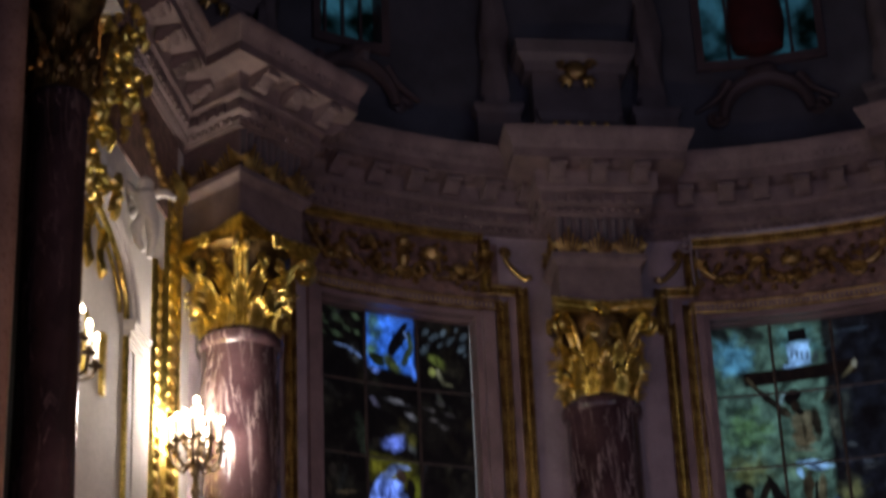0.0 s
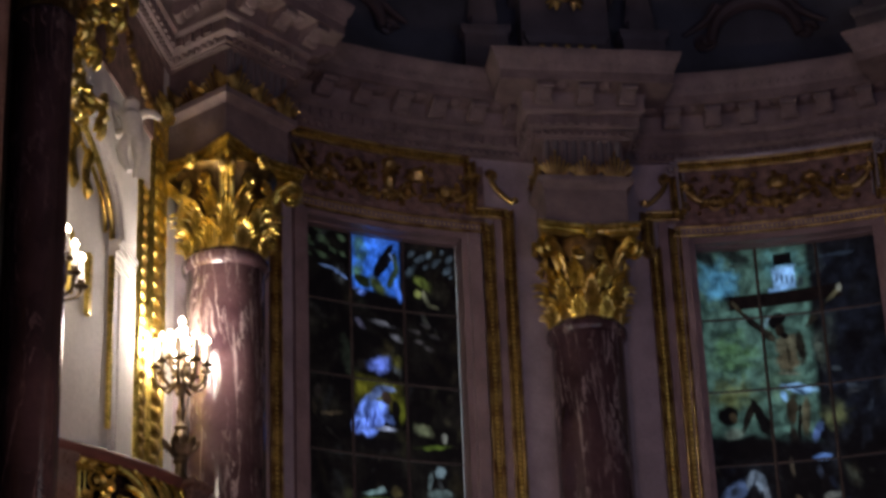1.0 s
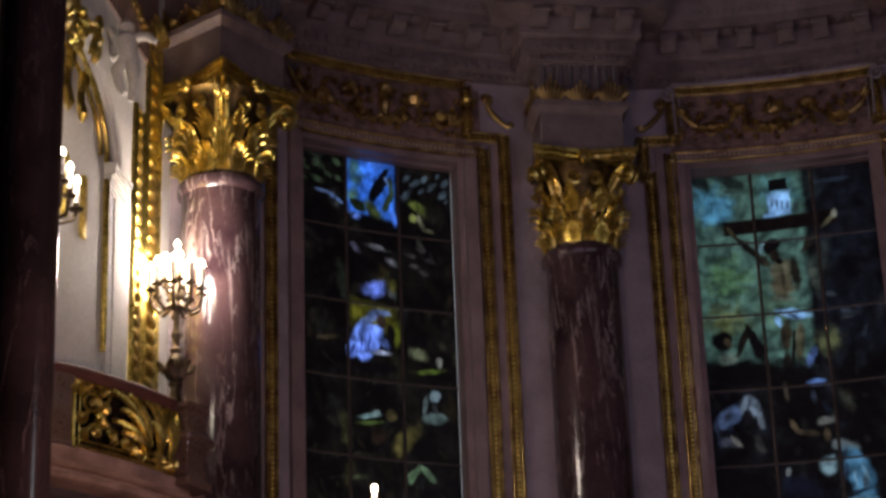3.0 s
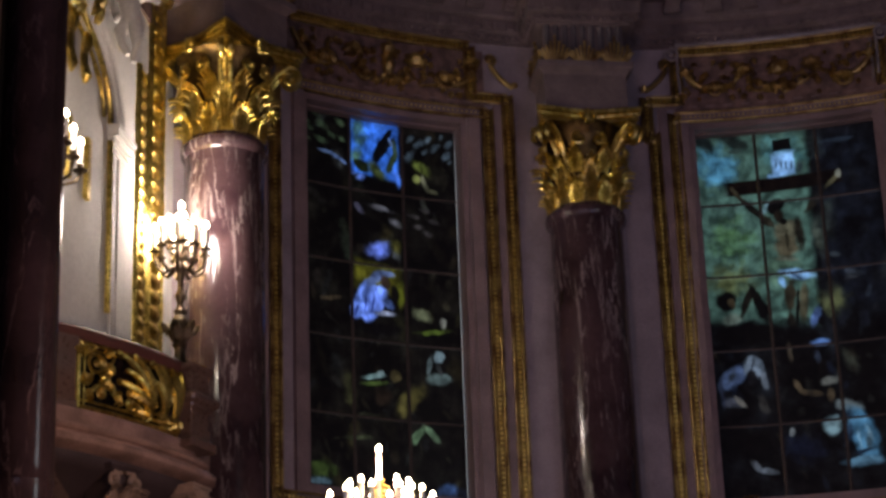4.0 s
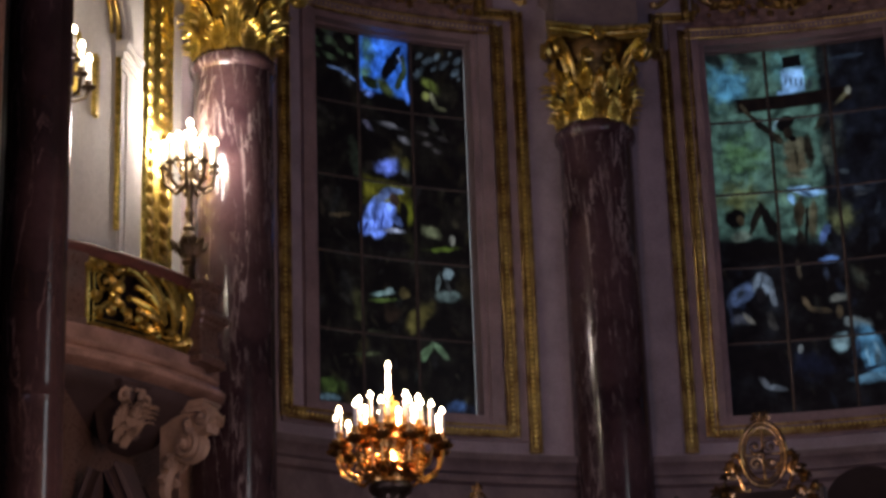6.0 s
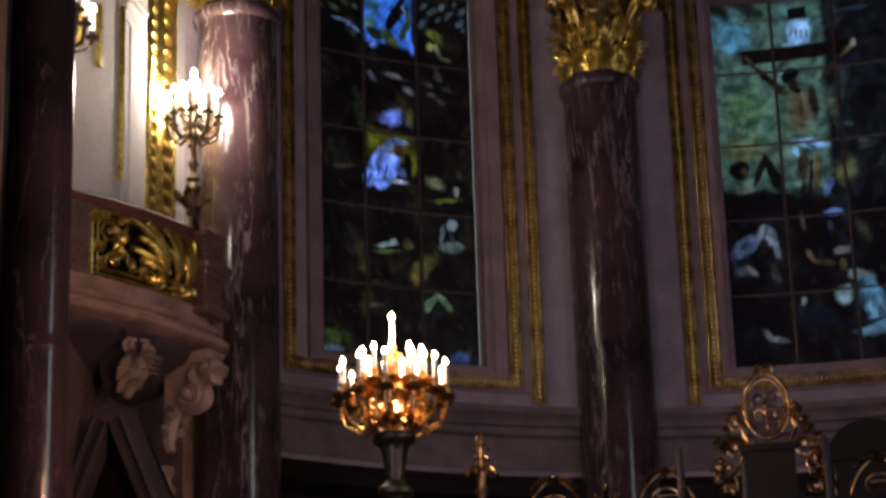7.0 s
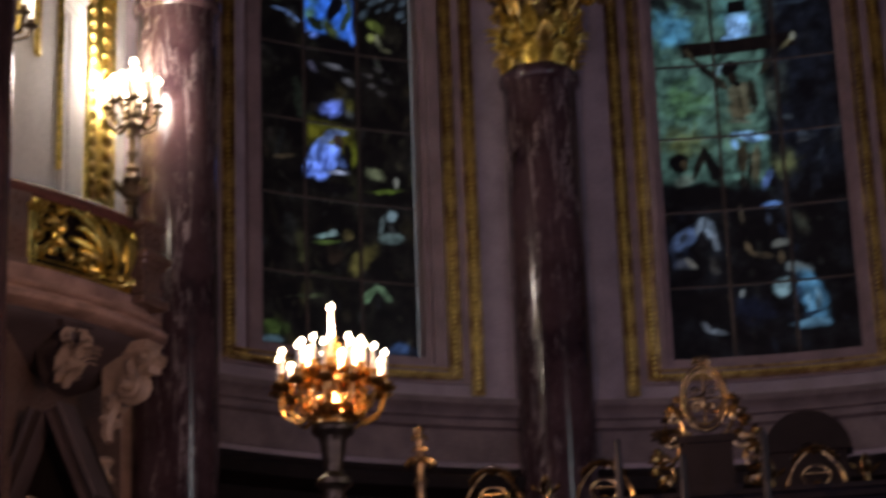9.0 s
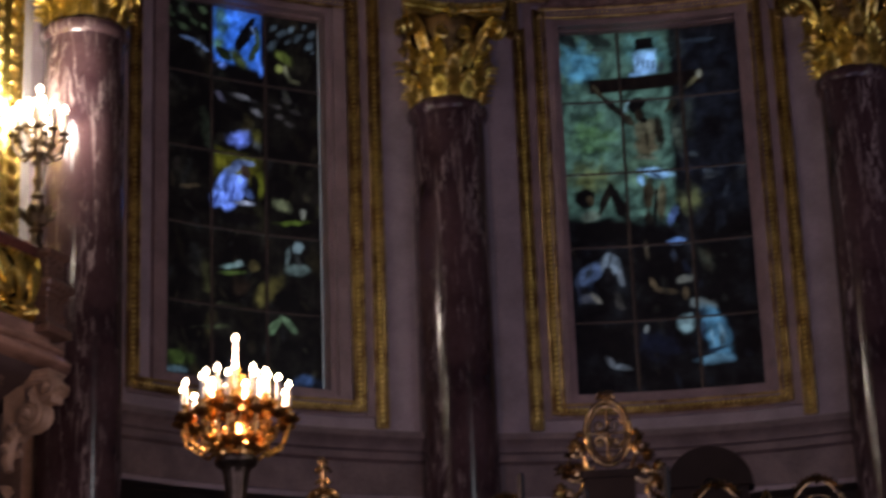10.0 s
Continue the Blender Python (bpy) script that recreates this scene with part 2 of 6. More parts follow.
# ---- setting ----
def apse_wall():
    bm = bmesh.new()
    lo, hi = -62, 92
    arc_block(bm, lo, hi, RW, RW + 0.7, 0.0, 9.1)
    arc_block(bm, lo, hi, RW, RW + 0.7, 14.8, 16.6)
    prev = lo
    for c, h in WINS:
        arc_block(bm, prev, c - h - 0.5, RW, RW + 0.7, 9.1, 14.8)
        prev = c + h + 0.5
    arc_block(bm, prev, hi, RW, RW + 0.7, 9.1, 14.8)
    tagged(part("wall_apse", bm, STONE), "curved grey-mauve stone wall of the apse with tall windows", "wall", kind="structure")


apse_wall()


def slab(name, x0, x1, y0, y1, z0, z1, m, label, category):
    bm = bmesh.new()
    box(bm, x0, x1, y0, y1, z0, z1)
    return tagged(part(name, bm, m, smooth=False), label, category, kind="structure")


for n, (y0, y1, z0, z1) in enumerate(((-14, 0.8, 0, 24), (6.2, 24.6, 0, 24), (0.8, 6.2, 0, 1.4), (0.8, 6.2, 5.4, 24))):
    slab("wall_choir_%d" % (n + 1), XWALL - 0.6, XWALL, y0, y1, z0, z1, PLASTER, "white plastered side wall of the choir with gilded mouldings", "wall")
for n, (y0, y1, z0, z1) in enumerate(((-14, 2.8, 0, 24), (8.2, 12.2, 0, 24), (15.0, 19.5, 0, 24), (12.2, 15.0, 0, 8.2), (12.2, 15.0, 13.0, 24), (2.8, 8.2, 0, 1.4), (2.8, 8.2, 5.4, 24))):
    slab("wall_right_%d" % (n + 1), 9.0, 9.6, y0, y1, z0, z1, STONE, "plain stone wall closing the church", "wall")
for n, (x0, x1, z0, z1) in enumerate(((XWALL - 0.6, -3.7, 0, 24), (3.7, 9.6, 0, 24), (-3.7, 3.7, 0, 2.2), (-3.7, 3.7, 7.0, 24))):
    slab("wall_back_%d" % (n + 1), x0, x1, -14.6, -14, z0, z1, STONE, "plain stone wall behind the nave", "wall")
slab("floor", -12, 12, -14.6, 32, -0.3, 0, DARKSTONE, "dark stone church floor", "floor")
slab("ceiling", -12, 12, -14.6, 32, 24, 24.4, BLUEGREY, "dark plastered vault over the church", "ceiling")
slab("platform", -6.0, 6.0, 14.2, 27.5, 0, 1.2, DARKSTONE, "raised dark stone platform under the altar", "platform")

# upper storey of the apse, set back above the cornice
bm = bmesh.new()
UPWINS = ((-37.4, 3.3), (-0.4, 5.4))
prev = -66
for c, h in UPWINS:
    arc_block(bm, prev, c - h, 9.35, 9.9, 16.5, 24)
    arc_block(bm, c - h, c + h, 9.35, 9.9, 16.5, 18.62)
    arc_block(bm, c - h, c + h, 9.35, 9.9, 21.0, 24)
    prev = c + h
arc_block(bm, prev, 92, 9.35, 9.9, 16.5, 24)
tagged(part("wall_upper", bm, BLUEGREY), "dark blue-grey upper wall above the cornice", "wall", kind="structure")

# cornice
PATH = entablature_path()
ent = thing("cornice", (0, 0, 0), "heavy carved grey stone cornice breaking forward over the columns", "cornice", kind="structure")
bm = bmesh.new()
sweep(bm, PATH, [(-0.3, 15.76), (0.05, 15.76), (0.05, 15.79), (0.09, 15.8), (0.09, 15.86), (0.15, 15.88), (0.17, 15.9), (0.17, 16.05), (0.2, 16.06),
                 (0.22, 16.08), (0.24, 16.1), (0.24, 16.3), (0.27, 16.34), (0.58, 16.36), (0.58, 16.5), (0.6, 16.52), (0.61, 16.6), (0.66, 16.66), (0.7, 16.76), (0.7, 16.78), (-0.3, 16.81)])
part("moulding", bm, CORNICE, ent)


def along(path, step, start=0.0, offset=0.0):
    """Evenly spaced places on a plan line: point, direction, inward normal."""
    out = []
    for a, b in zip(path[:-1], path[1:]):
        a, b = Vector(a), Vector(b)
        out.append((a, b))
    res, carry = [], start
    for a, b in out:
        L = (b - a).length
        d = (b - a).normalized()
        n = Vector((d.y, -d.x))
        while carry < L:
            res.append((a + d * carry + n * offset, d, n))
            carry += step
        carry -= L
    return res


def runs(path):
    """Straight or gently curved runs of the plan line, cut at its corners."""
    cur, res = [path[0]], []
    for i in range(1, len(path) - 1):
        a = (Vector(path[i]) - Vector(path[i - 1])).normalized()
        b = (Vector(path[i + 1]) - Vector(path[i])).normalized()
        cur.append(path[i])
        if a.dot(b) < 0.9:
            res.append(cur)
            cur = [path[i]]
    cur.append(path[-1])
    res.append(cur)
    return res


def frame_at(p, d, n, z):
    return Matrix(((d.x, -n.x, 0, p.x), (d.y, -n.y, 0, p.y), (0, 0, 1, z), (0, 0, 0, 1)))


def length(run):
    return sum((Vector(b) - Vector(a)).length for a, b in zip(run[:-1], run[1:]))


# modillions: a scroll under a small leaf, out from the wall (local -y), and egg-and-dart, dentils
bm = bmesh.new()
rows = []
for k in range(9):
    a = k / 8
    rows.append([(x, -0.02 - 0.3 * a, z) for x, z in ((-0.1, 0.0), (0.1, 0.0), (0.1, -0.17 + 0.1 * a + 0.03 * math.sin(a * 9)), (0.0, -0.2 + 0.1 * a + 0.03 * math.sin(a * 9)), (-0.1, -0.17 + 0.1 * a + 0.03 * math.sin(a * 9)))])
vs = grid(bm, rows, close_v=True)
bm.faces.new(vs[0])
bm.faces.new(vs[-1])
tube(bm, [(-0.115, -0.08, -0.13), (0.115, -0.08, -0.13)], 0.075, 10)
tube(bm, [(-0.11, -0.3, -0.05), (0.11, -0.3, -0.05)], 0.045, 8)
modillion = part("modillion", bm, CORNICE, ent)
bm = bmesh.new()
tube(bm, [(0.085 * math.cos(a), 0.085 * math.sin(a), 0) for a in [2 * math.pi * k / 16 for k in range(17)]], 0.024, 6)
for k in range(6):
    blob(bm, (0.045 * math.cos(k * 1.047), 0.045 * math.sin(k * 1.047), -0.005), 0.026, 1)
blob(bm, (0, 0, -0.02), 0.028, 1)
rosette = part("rosette", bm, CORNICE, ent)
first = True
dent = bmesh.new()
eggs = bmesh.new()
lace = bmesh.new()
for run in runs(PATH):
    L = length(run)
    vis = max(p[1] for p in run) > 18
    if L < 0.35 or not vis:
        if not vis:
            continue
    off = 0.26
    if L > 1.0:
        count = max(2, round((L + (0.2 if L < 1.5 else -0.6)) / 0.47))
        mid = along(run, max(0.05, L / 60))
        for j in range(count):
            u = (j + 0.5) / count
            if L < 1.5:
                u = (u - 0.5) * 1.45 + 0.5
            p, d, n = mid[min(len(mid) - 1, max(0, int(u * len(mid))))]
            if L < 1.5:
                a, b = Vector(run[0]), Vector(run[-1])
                p = a + (b - a) * u
            if p.y < 17:
                continue
            m = frame_at(p + n * 0.24, d, n, 16.34)
            if first:
                modillion.matrix_basis = m
                first = False
                rosette.matrix_basis = frame_at(p + n * 0.42 + d * 0.24, d, n, 16.35)
            else:
                again(modillion, ent, m)
                if j < count - 1:
                    again(rosette, ent, frame_at(p + n * 0.42 + d * 0.24, d, n, 16.35))
    for p, d, n in along(run, 0.16, 0.08, 0.175):
        if p.y > 17:
            box(dent, -0.05, 0.05, -0.035, 0.0, 0, 0.12, frame_at(p, d, n, 15.91))
    for p, d, n in along(run, 0.11, 0.05, 0.09):
        if p.y > 17:
            blob(eggs, (p.x + n.x * 0.02, p.y + n.y * 0.02, 15.83), 0.04, 1)
    for p, d, n in along(run, 0.24, 0.12, 0.6):
        if p.y > 17:
            tube(lace, [p.to_3d() + Vector((d.x * a, d.y * a, 16.55 + b)) for a, b in ((-0.08, 0.0), (-0.03, 0.07), (0.03, 0.02), (0.08, 0.08))], 0.02, 5)
part("dentils", dent, CORNICE, ent, smooth=False)["kind"] = "stuff"
part("egg_moulding", eggs, CORNICE, ent)["kind"] = "stuff"
part("carved_band", lace, CORNICE, ent)["kind"] = "stuff"

# sill course and dark panelling below
sill = thing("trim_sill", (0, 0, 0), "moulded grey stone sill course below the windows", "sill", kind="structure")
bm = bmesh.new()
sweep(bm, [tuple(pol(-58 + k * 1.5, RW, 0).xy) for k in range(100)], [(-0.2, 8.1), (0.03, 8.1), (0.03, 8.5), (0.1, 8.53), (0.1, 8.62), (0.15, 8.64), (0.17, 8.72), (0.24, 8.78), (0.24, 8.86), (-0.2, 8.89)])
part("moulding", bm, CORNICE, sill)
pan = thing("wall_panelling", (0, 0, 0), "dark brown wooden panelling round the foot of the apse", "panelling", kind="structure")
bm = bmesh.new()
sweep(bm, [tuple(pol(-50 + k * 1.5, RW, 0).xy) for k in range(95)], [(-0.2, 1.2), (0.05, 1.2), (0.05, 7.6), (0.3, 7.7), (0.32, 7.86), (0.05, 8.02), (-0.2, 8.06)])
part("backing", bm, DARKWOOD, pan)
for k in range(22):
    p = -50 + k * 3.2
    bm = bmesh.new()
    arc_block(bm, p, p + 2.5, RW - 0.1, RW - 0.05, 5.2, 7.3)
    part("panel", bm, BROWNWOOD, pan, smooth=False)


# ---- ornament builders ----
def leaf(bm, m, w, h, curl, lobes=4, thick=0.02, flare=0.06):
    """An acanthus leaf: stands up in z, its scalloped fan turns out to -y; ribs run up from the foot."""
    nv, nu = 12, 4 * lobes + 2
    rows = []
    for i in range(nv + 1):
        v = i / nv
        wid = w * (0.52 + 0.5 * math.sin(math.pi * (0.06 + 0.62 * v)))
        k = max(0.0, (v - 0.55) / 0.45)
        front, back = [], []
        for j in range(nu + 1):
            u = -1 + 2 * j / nu
            lobe = math.cos(u * math.pi * (lobes + 0.5))
            top = 1 - 0.42 * u * u + 0.10 * lobe
            out = 0.02 + flare * v + curl * k ** 1.5 * (1 - 0.45 * u * u) + w * 0.24 * lobe * (0.35 + 0.65 * v) * (1 - 0.35 * k) - 0.12 * w * u * u
            z = h * (v * top - 0.2 * k ** 2.6)
            x = u * wid * (1 + 0.13 * abs(u) * math.cos(v * math.pi * 2 * 3.5))
            front.append(m @ Vector((x, -out, z)))
            back.append(m @ Vector((x * 0.97, -out + thick, z - 0.004)))
        rows.append(front + back[::-1])
    vs = grid(bm, rows, close_v=True)
    bm.faces.new(vs[0])
    bm.faces.new(vs[-1])


def acanthus(bm, w, h, curl, m=None):
    """An acanthus leaf of ribbed fingers that fan out from a common stem and roll over at the tips; stands up in z, turns out to -y."""
    n = 4
    for i in range(-n, n + 1):
        q = i / n
        top = h * (1.0 - 0.5 * abs(q) ** 1.4)
        end = w * math.copysign(abs(q) ** 0.85, q)
        roll = curl * (1 - 0.35 * abs(q))
        pts, rad = [], []
        for k in range(10):
            v = k / 9
            spread = v ** 1.7
            x = 0.028 * i * (1 - spread) * 0.6 + end * spread
            over = max(0.0, (v - 0.62) / 0.38)
            z = top * (v * 1.08 - 0.30 * over ** 2.2)
            out = 0.015 + 0.05 * v + roll * over ** 1.4 - 0.10 * w * q * q + (0.10 * w if i % 2 == 0 else 0.0)
            pts.append(m @ Vector((x, -out, z)) if m else (x, -out, z))
            rad.append(w * (0.055 + 0.062 * math.sin(math.pi * min(1.0, v * 0.98)) ** 0.8) * (0.55 if k == 9 else 1.0))
        tube(bm, pts, rad, 6)


def spiral(place, cx, cz, r, turns, hand=1, start=0.0, thick=0.03, bm=None, tail=None, lift=0.0, seg=6):
    """A scroll in the plane of place(s, z, out); tail: a point from which its stem comes."""
    pts, rad = [], []
    if tail:
        a = start
        ex, ez = cx + r * math.cos(a), cz + r * math.sin(a)
        for k in range(6):
            t = k / 6
            bow = 0.18 * math.sin(math.pi * t) * r
            pts.append(place(tail[0] + (ex - tail[0]) * t + bow, tail[1] + (ez - tail[1]) * t + bow * hand, 0.02))
            rad.append(thick * (0.7 + 0.3 * t))
    n = int(14 * turns)
    for k in range(n + 1):
        t = k / n
        rr = r * (1 - 0.82 * t)
        a = start + hand * 2 * math.pi * turns * t
        pts.append(place(cx + rr * math.cos(a), cz + rr * math.sin(a), 0.02 + lift * t))
        rad.append(thick * (1 - 0.55 * t))
    tube(bm, pts, rad, seg)
    blob(bm, place(cx, cz, 0.03 + lift), thick * 1.5, 1)


def leaflets(place, bm, s, z, size, turn, n=5):
    """A clump of small leaves on a relief."""
    for k in range(n):
        a = turn + (k - (n - 1) / 2) * 0.55
        L = size * (1 - 0.12 * abs(k - (n - 1) / 2))
        pts = [place(s + math.cos(a) * L * t, z + math.sin(a) * L * t, 0.02 + 0.05 * math.sin(math.pi * t)) for t in (0, 0.25, 0.5, 0.75, 1)]
        tube(bm, pts, [0.014, size * 0.18, size * 0.23, size * 0.16, 0.01], 6)


def sprig(place, bm, s, z, size, turn, n=5):
    leaflets(place, bm, s, z, size, turn, n)


# ---- stained glass ----
class Painting:
    """Painted glass: dabs of colour, soft at the edge, laid over a dark ground, and lit from behind. Each pane is painted by itself."""

    def __init__(self, name, ground, lift=1.0, folds=0.5):
        self.name, self.ground, self.lift, self.folds, self.tall, self.dabs = name, ground, lift, folds, 2.28, []

    def glass(self, u0, u1, v0, v1):
        """The material of the pane that covers this part of the picture."""
        self.begin()
        for d in self.dabs:
            size = max(d[2], d[3]) * 1.45 + 0.02
            reach = size, size / self.tall if d[8] else size
            if u0 - reach[0] < d[0] < u1 + reach[0] and v0 - reach[1] < d[1] < v1 + reach[1]:
                self.lay(*d)
        return self.finish()

    def dab(self, u, v, ru, rv, turn, colour, edge=0.5, square=False, part=1.0, even=False):
        self.dabs.append((u, v, ru, rv, turn, colour, edge, square, even, part))

    def begin(self):
        ground = self.ground
        self.m = bpy.data.materials.new(self.name)
        self.m.use_nodes = True
        self.n, self.l = self.m.node_tree.nodes, self.m.node_tree.links
        uv = self.n.new("ShaderNodeUVMap")
        sq = self.n.new("ShaderNodeMapping")
        sq.inputs["Scale"].default_value = (1.0, 2.15, 1.0)
        self.l.new(uv.outputs[0], sq.inputs[0])
        self.even = sq.outputs[0]
        ns = self.n.new("ShaderNodeTexNoise")
        ns.inputs["Scale"].default_value, ns.inputs["Detail"].default_value = 9.0, 5
        self.l.new(self.even, ns.inputs["Vector"])
        self.speck = ns
        sub = self.n.new("ShaderNodeVectorMath")
        sub.operation = "SUBTRACT"
        sub.inputs[1].default_value = (0.5, 0.5, 0.5)
        self.l.new(ns.outputs["Color"], sub.inputs[0])
        sc = self.n.new("ShaderNodeVectorMath")
        sc.operation = "MULTIPLY"
        sc.inputs[1].default_value = (0.035, 0.016, 0)
        self.l.new(sub.outputs[0], sc.inputs[0])
        ad = self.n.new("ShaderNodeVectorMath")
        self.l.new(uv.outputs[0], ad.inputs[0])
        self.l.new(sc.outputs[0], ad.inputs[1])
        self.co, self.uv = ad.outputs[0], uv.outputs[0]
        true = []
        for src in (self.uv, self.co):
            st = self.n.new("ShaderNodeVectorMath")
            st.operation = "MULTIPLY"
            st.inputs[1].default_value = (1.0, self.tall, 1.0)
            self.l.new(src, st.inputs[0])
            true.append(st.outputs[0])
        self.flat, self.wave = true
        rg = self.n.new("ShaderNodeTexNoise")
        rg.inputs["Scale"].default_value, rg.inputs["Detail"].default_value, rg.inputs["Roughness"].default_value = 13.0, 6, 0.6
        self.l.new(self.even, rg.inputs["Vector"])
        rm = self.n.new("ShaderNodeMapRange")
        rm.inputs[1].default_value, rm.inputs[2].default_value, rm.inputs[3].default_value, rm.inputs[4].default_value = 0.3, 0.7, -0.5, 0.5
        rm.clamp = False
        self.l.new(rg.outputs["Fac"], rm.inputs[0])
        self.ragged = rm.outputs[0]
        big = self.n.new("ShaderNodeTexNoise")
        big.inputs["Scale"].default_value, big.inputs["Detail"].default_value = 5.0, 8
        self.l.new(self.even, big.inputs["Vector"])
        rp = self.n.new("ShaderNodeValToRGB")
        rp.color_ramp.elements[0].position, rp.color_ramp.elements[0].color = 0.42, (*[c * 0.25 for c in ground], 1)
        rp.color_ramp.elements[1].position, rp.color_ramp.elements[1].color = 0.7, (*[c * 4.5 for c in ground], 1)
        self.l.new(big.outputs["Fac"], rp.inputs[0])
        self.out = rp.outputs[0]

    def scatter(self, seed, n, u0, u1, v0, v1, size, tones, part=0.8):
        """Small broken dabs between the large ones."""
        rnd = random.Random(seed)
        for _ in range(n):
            k = rnd.uniform(0.5, 1.3)
            s = rnd.uniform(0.5, 1.2) * size
            self.dab(rnd.uniform(u0, u1), rnd.uniform(v0, v1), s, s * rnd.uniform(0.3, 0.7), rnd.uniform(-60, 60), [c * k for c in rnd.choice(tones)], 0.7, part=part)

    def stroke(self, u0, v0, u1, v1, width, colour, edge=0.35):
        """A brush stroke from one place to another, with round ends; width is its half breadth."""
        du, dv = u1 - u0, (v1 - v0) * self.tall
        self.dab((u0 + u1) / 2, (v0 + v1) / 2, math.hypot(du, dv) / 2 + width * 0.8, width, math.degrees(math.atan2(dv, du)), colour, edge, even=True)

    def beam(self, u0, v0, u1, v1, width, colour):
        """A straight-edged bar."""
        du, dv = u1 - u0, (v1 - v0) * self.tall
        self.dab((u0 + u1) / 2, (v0 + v1) / 2, math.hypot(du, dv) / 2, width, math.degrees(math.atan2(dv, du)), colour, 0.12, True, even=True)

    def lay(self, u, v, ru, rv, turn, colour, edge, square, even, part):
        if max(colour) < 0.3 and min(colour) > 0.028:
            colour = [c * self.lift for c in colour]
        mp = self.n.new("ShaderNodeMapping")
        mp.vector_type = "TEXTURE"
        mp.inputs["Location"].default_value = (u, v * self.tall if even else v, 0)
        mp.inputs["Rotation"].default_value = (0, 0, radians(turn))
        mp.inputs["Scale"].default_value = (ru, rv, 1)
        self.l.new((self.flat if even else self.uv) if square else (self.wave if even else self.co), mp.inputs[0])
        if square:
            a = self.n.new("ShaderNodeVectorMath")
            a.operation = "ABSOLUTE"
            self.l.new(mp.outputs[0], a.inputs[0])
            s = self.n.new("ShaderNodeSeparateXYZ")
            self.l.new(a.outputs[0], s.inputs[0])
            d = self.n.new("ShaderNodeMath")
            d.operation = "MAXIMUM"
            self.l.new(s.outputs[0], d.inputs[0])
            self.l.new(s.outputs[1], d.inputs[1])
            dist = d.outputs[0]
        else:
            d = self.n.new("ShaderNodeVectorMath")
            d.operation = "LENGTH"
            self.l.new(mp.outputs[0], d.inputs[0])
            dist = d.outputs["Value"]
        if not square:
            j = self.n.new("ShaderNodeMath")
            j.operation = "MULTIPLY_ADD"
            self.l.new(self.ragged, j.inputs[0])
            j.inputs[1].default_value = min(1.0, edge * 1.25)
            self.l.new(dist, j.inputs[2])
            dist = j.outputs[0]
        r = self.n.new("ShaderNodeMapRange")
        r.inputs[1].default_value, r.inputs[2].default_value, r.inputs[3].default_value, r.inputs[4].default_value = 1.0, 1.0 - edge, 0.0, part
        self.l.new(dist, r.inputs[0])
        mx = self.n.new("ShaderNodeMixRGB")
        self.l.new(r.outputs[0], mx.inputs[0])
        self.l.new(self.out, mx.inputs[1])
        mx.inputs[2].default_value = (*colour, 1)
        self.out = mx.outputs[0]

    def finish(self):
        f = self.n.new("ShaderNodeTexNoise")
        f.inputs["Scale"].default_value, f.inputs["Detail"].default_value = 15.0, 7
        self.l.new(self.even, f.inputs["Vector"])
        g = self.n.new("ShaderNodeMapRange")
        g.inputs[1].default_value, g.inputs[2].default_value, g.inputs[3].default_value, g.inputs[4].default_value = 0.35, 0.68, 0.5, 1.22
        self.l.new(f.outputs["Fac"], g.inputs[0])
        mx = self.n.new("ShaderNodeMixRGB")
        mx.blend_type = "MULTIPLY"
        mx.inputs[0].default_value = 1.0
        self.l.new(self.out, mx.inputs[1])
        self.l.new(g.outputs[0], mx.inputs[2])
        fm = self.n.new("ShaderNodeMapping")
        fm.inputs["Rotation"].default_value = (0, 0, 0.5)
        fm.inputs["Scale"].default_value = (22, 9, 1)
        self.l.new(self.even, fm.inputs[0])
        fold = self.n.new("ShaderNodeTexNoise")
        fold.inputs["Scale"].default_value, fold.inputs["Detail"].default_value, fold.inputs["Distortion"].default_value = 1.0, 4, 1.2
        self.l.new(fm.outputs[0], fold.inputs["Vector"])
        fr = self.n.new("ShaderNodeMapRange")
        fr.inputs[1].default_value, fr.inputs[2].default_value, fr.inputs[3].default_value, fr.inputs[4].default_value = 0.36, 0.64, 0.45, 1.35
        self.l.new(fold.outputs["Fac"], fr.inputs[0])
        m2 = self.n.new("ShaderNodeMixRGB")
        m2.blend_type = "MULTIPLY"
        m2.inputs[0].default_value = self.folds
        self.l.new(mx.outputs[0], m2.inputs[1])
        self.l.new(fr.outputs[0], m2.inputs[2])
        t = self.n.new("ShaderNodeBsdfTranslucent")
        self.l.new(m2.outputs[0], t.inputs[0])
        b = self.n["Principled BSDF"]
        b.inputs["Base Color"].default_value = (0.012, 0.012, 0.013, 1)
        b.inputs["Roughness"].default_value = 0.35
        b.inputs["Specular IOR Level"].default_value = 0.25
        add = self.n.new("ShaderNodeAddShader")
        self.l.new(b.outputs[0], add.inputs[0])
        self.l.new(t.outputs[0], add.inputs[1])
        self.l.new(add.outputs[0], self.n["Material Output"].inputs[0])
        return self.m


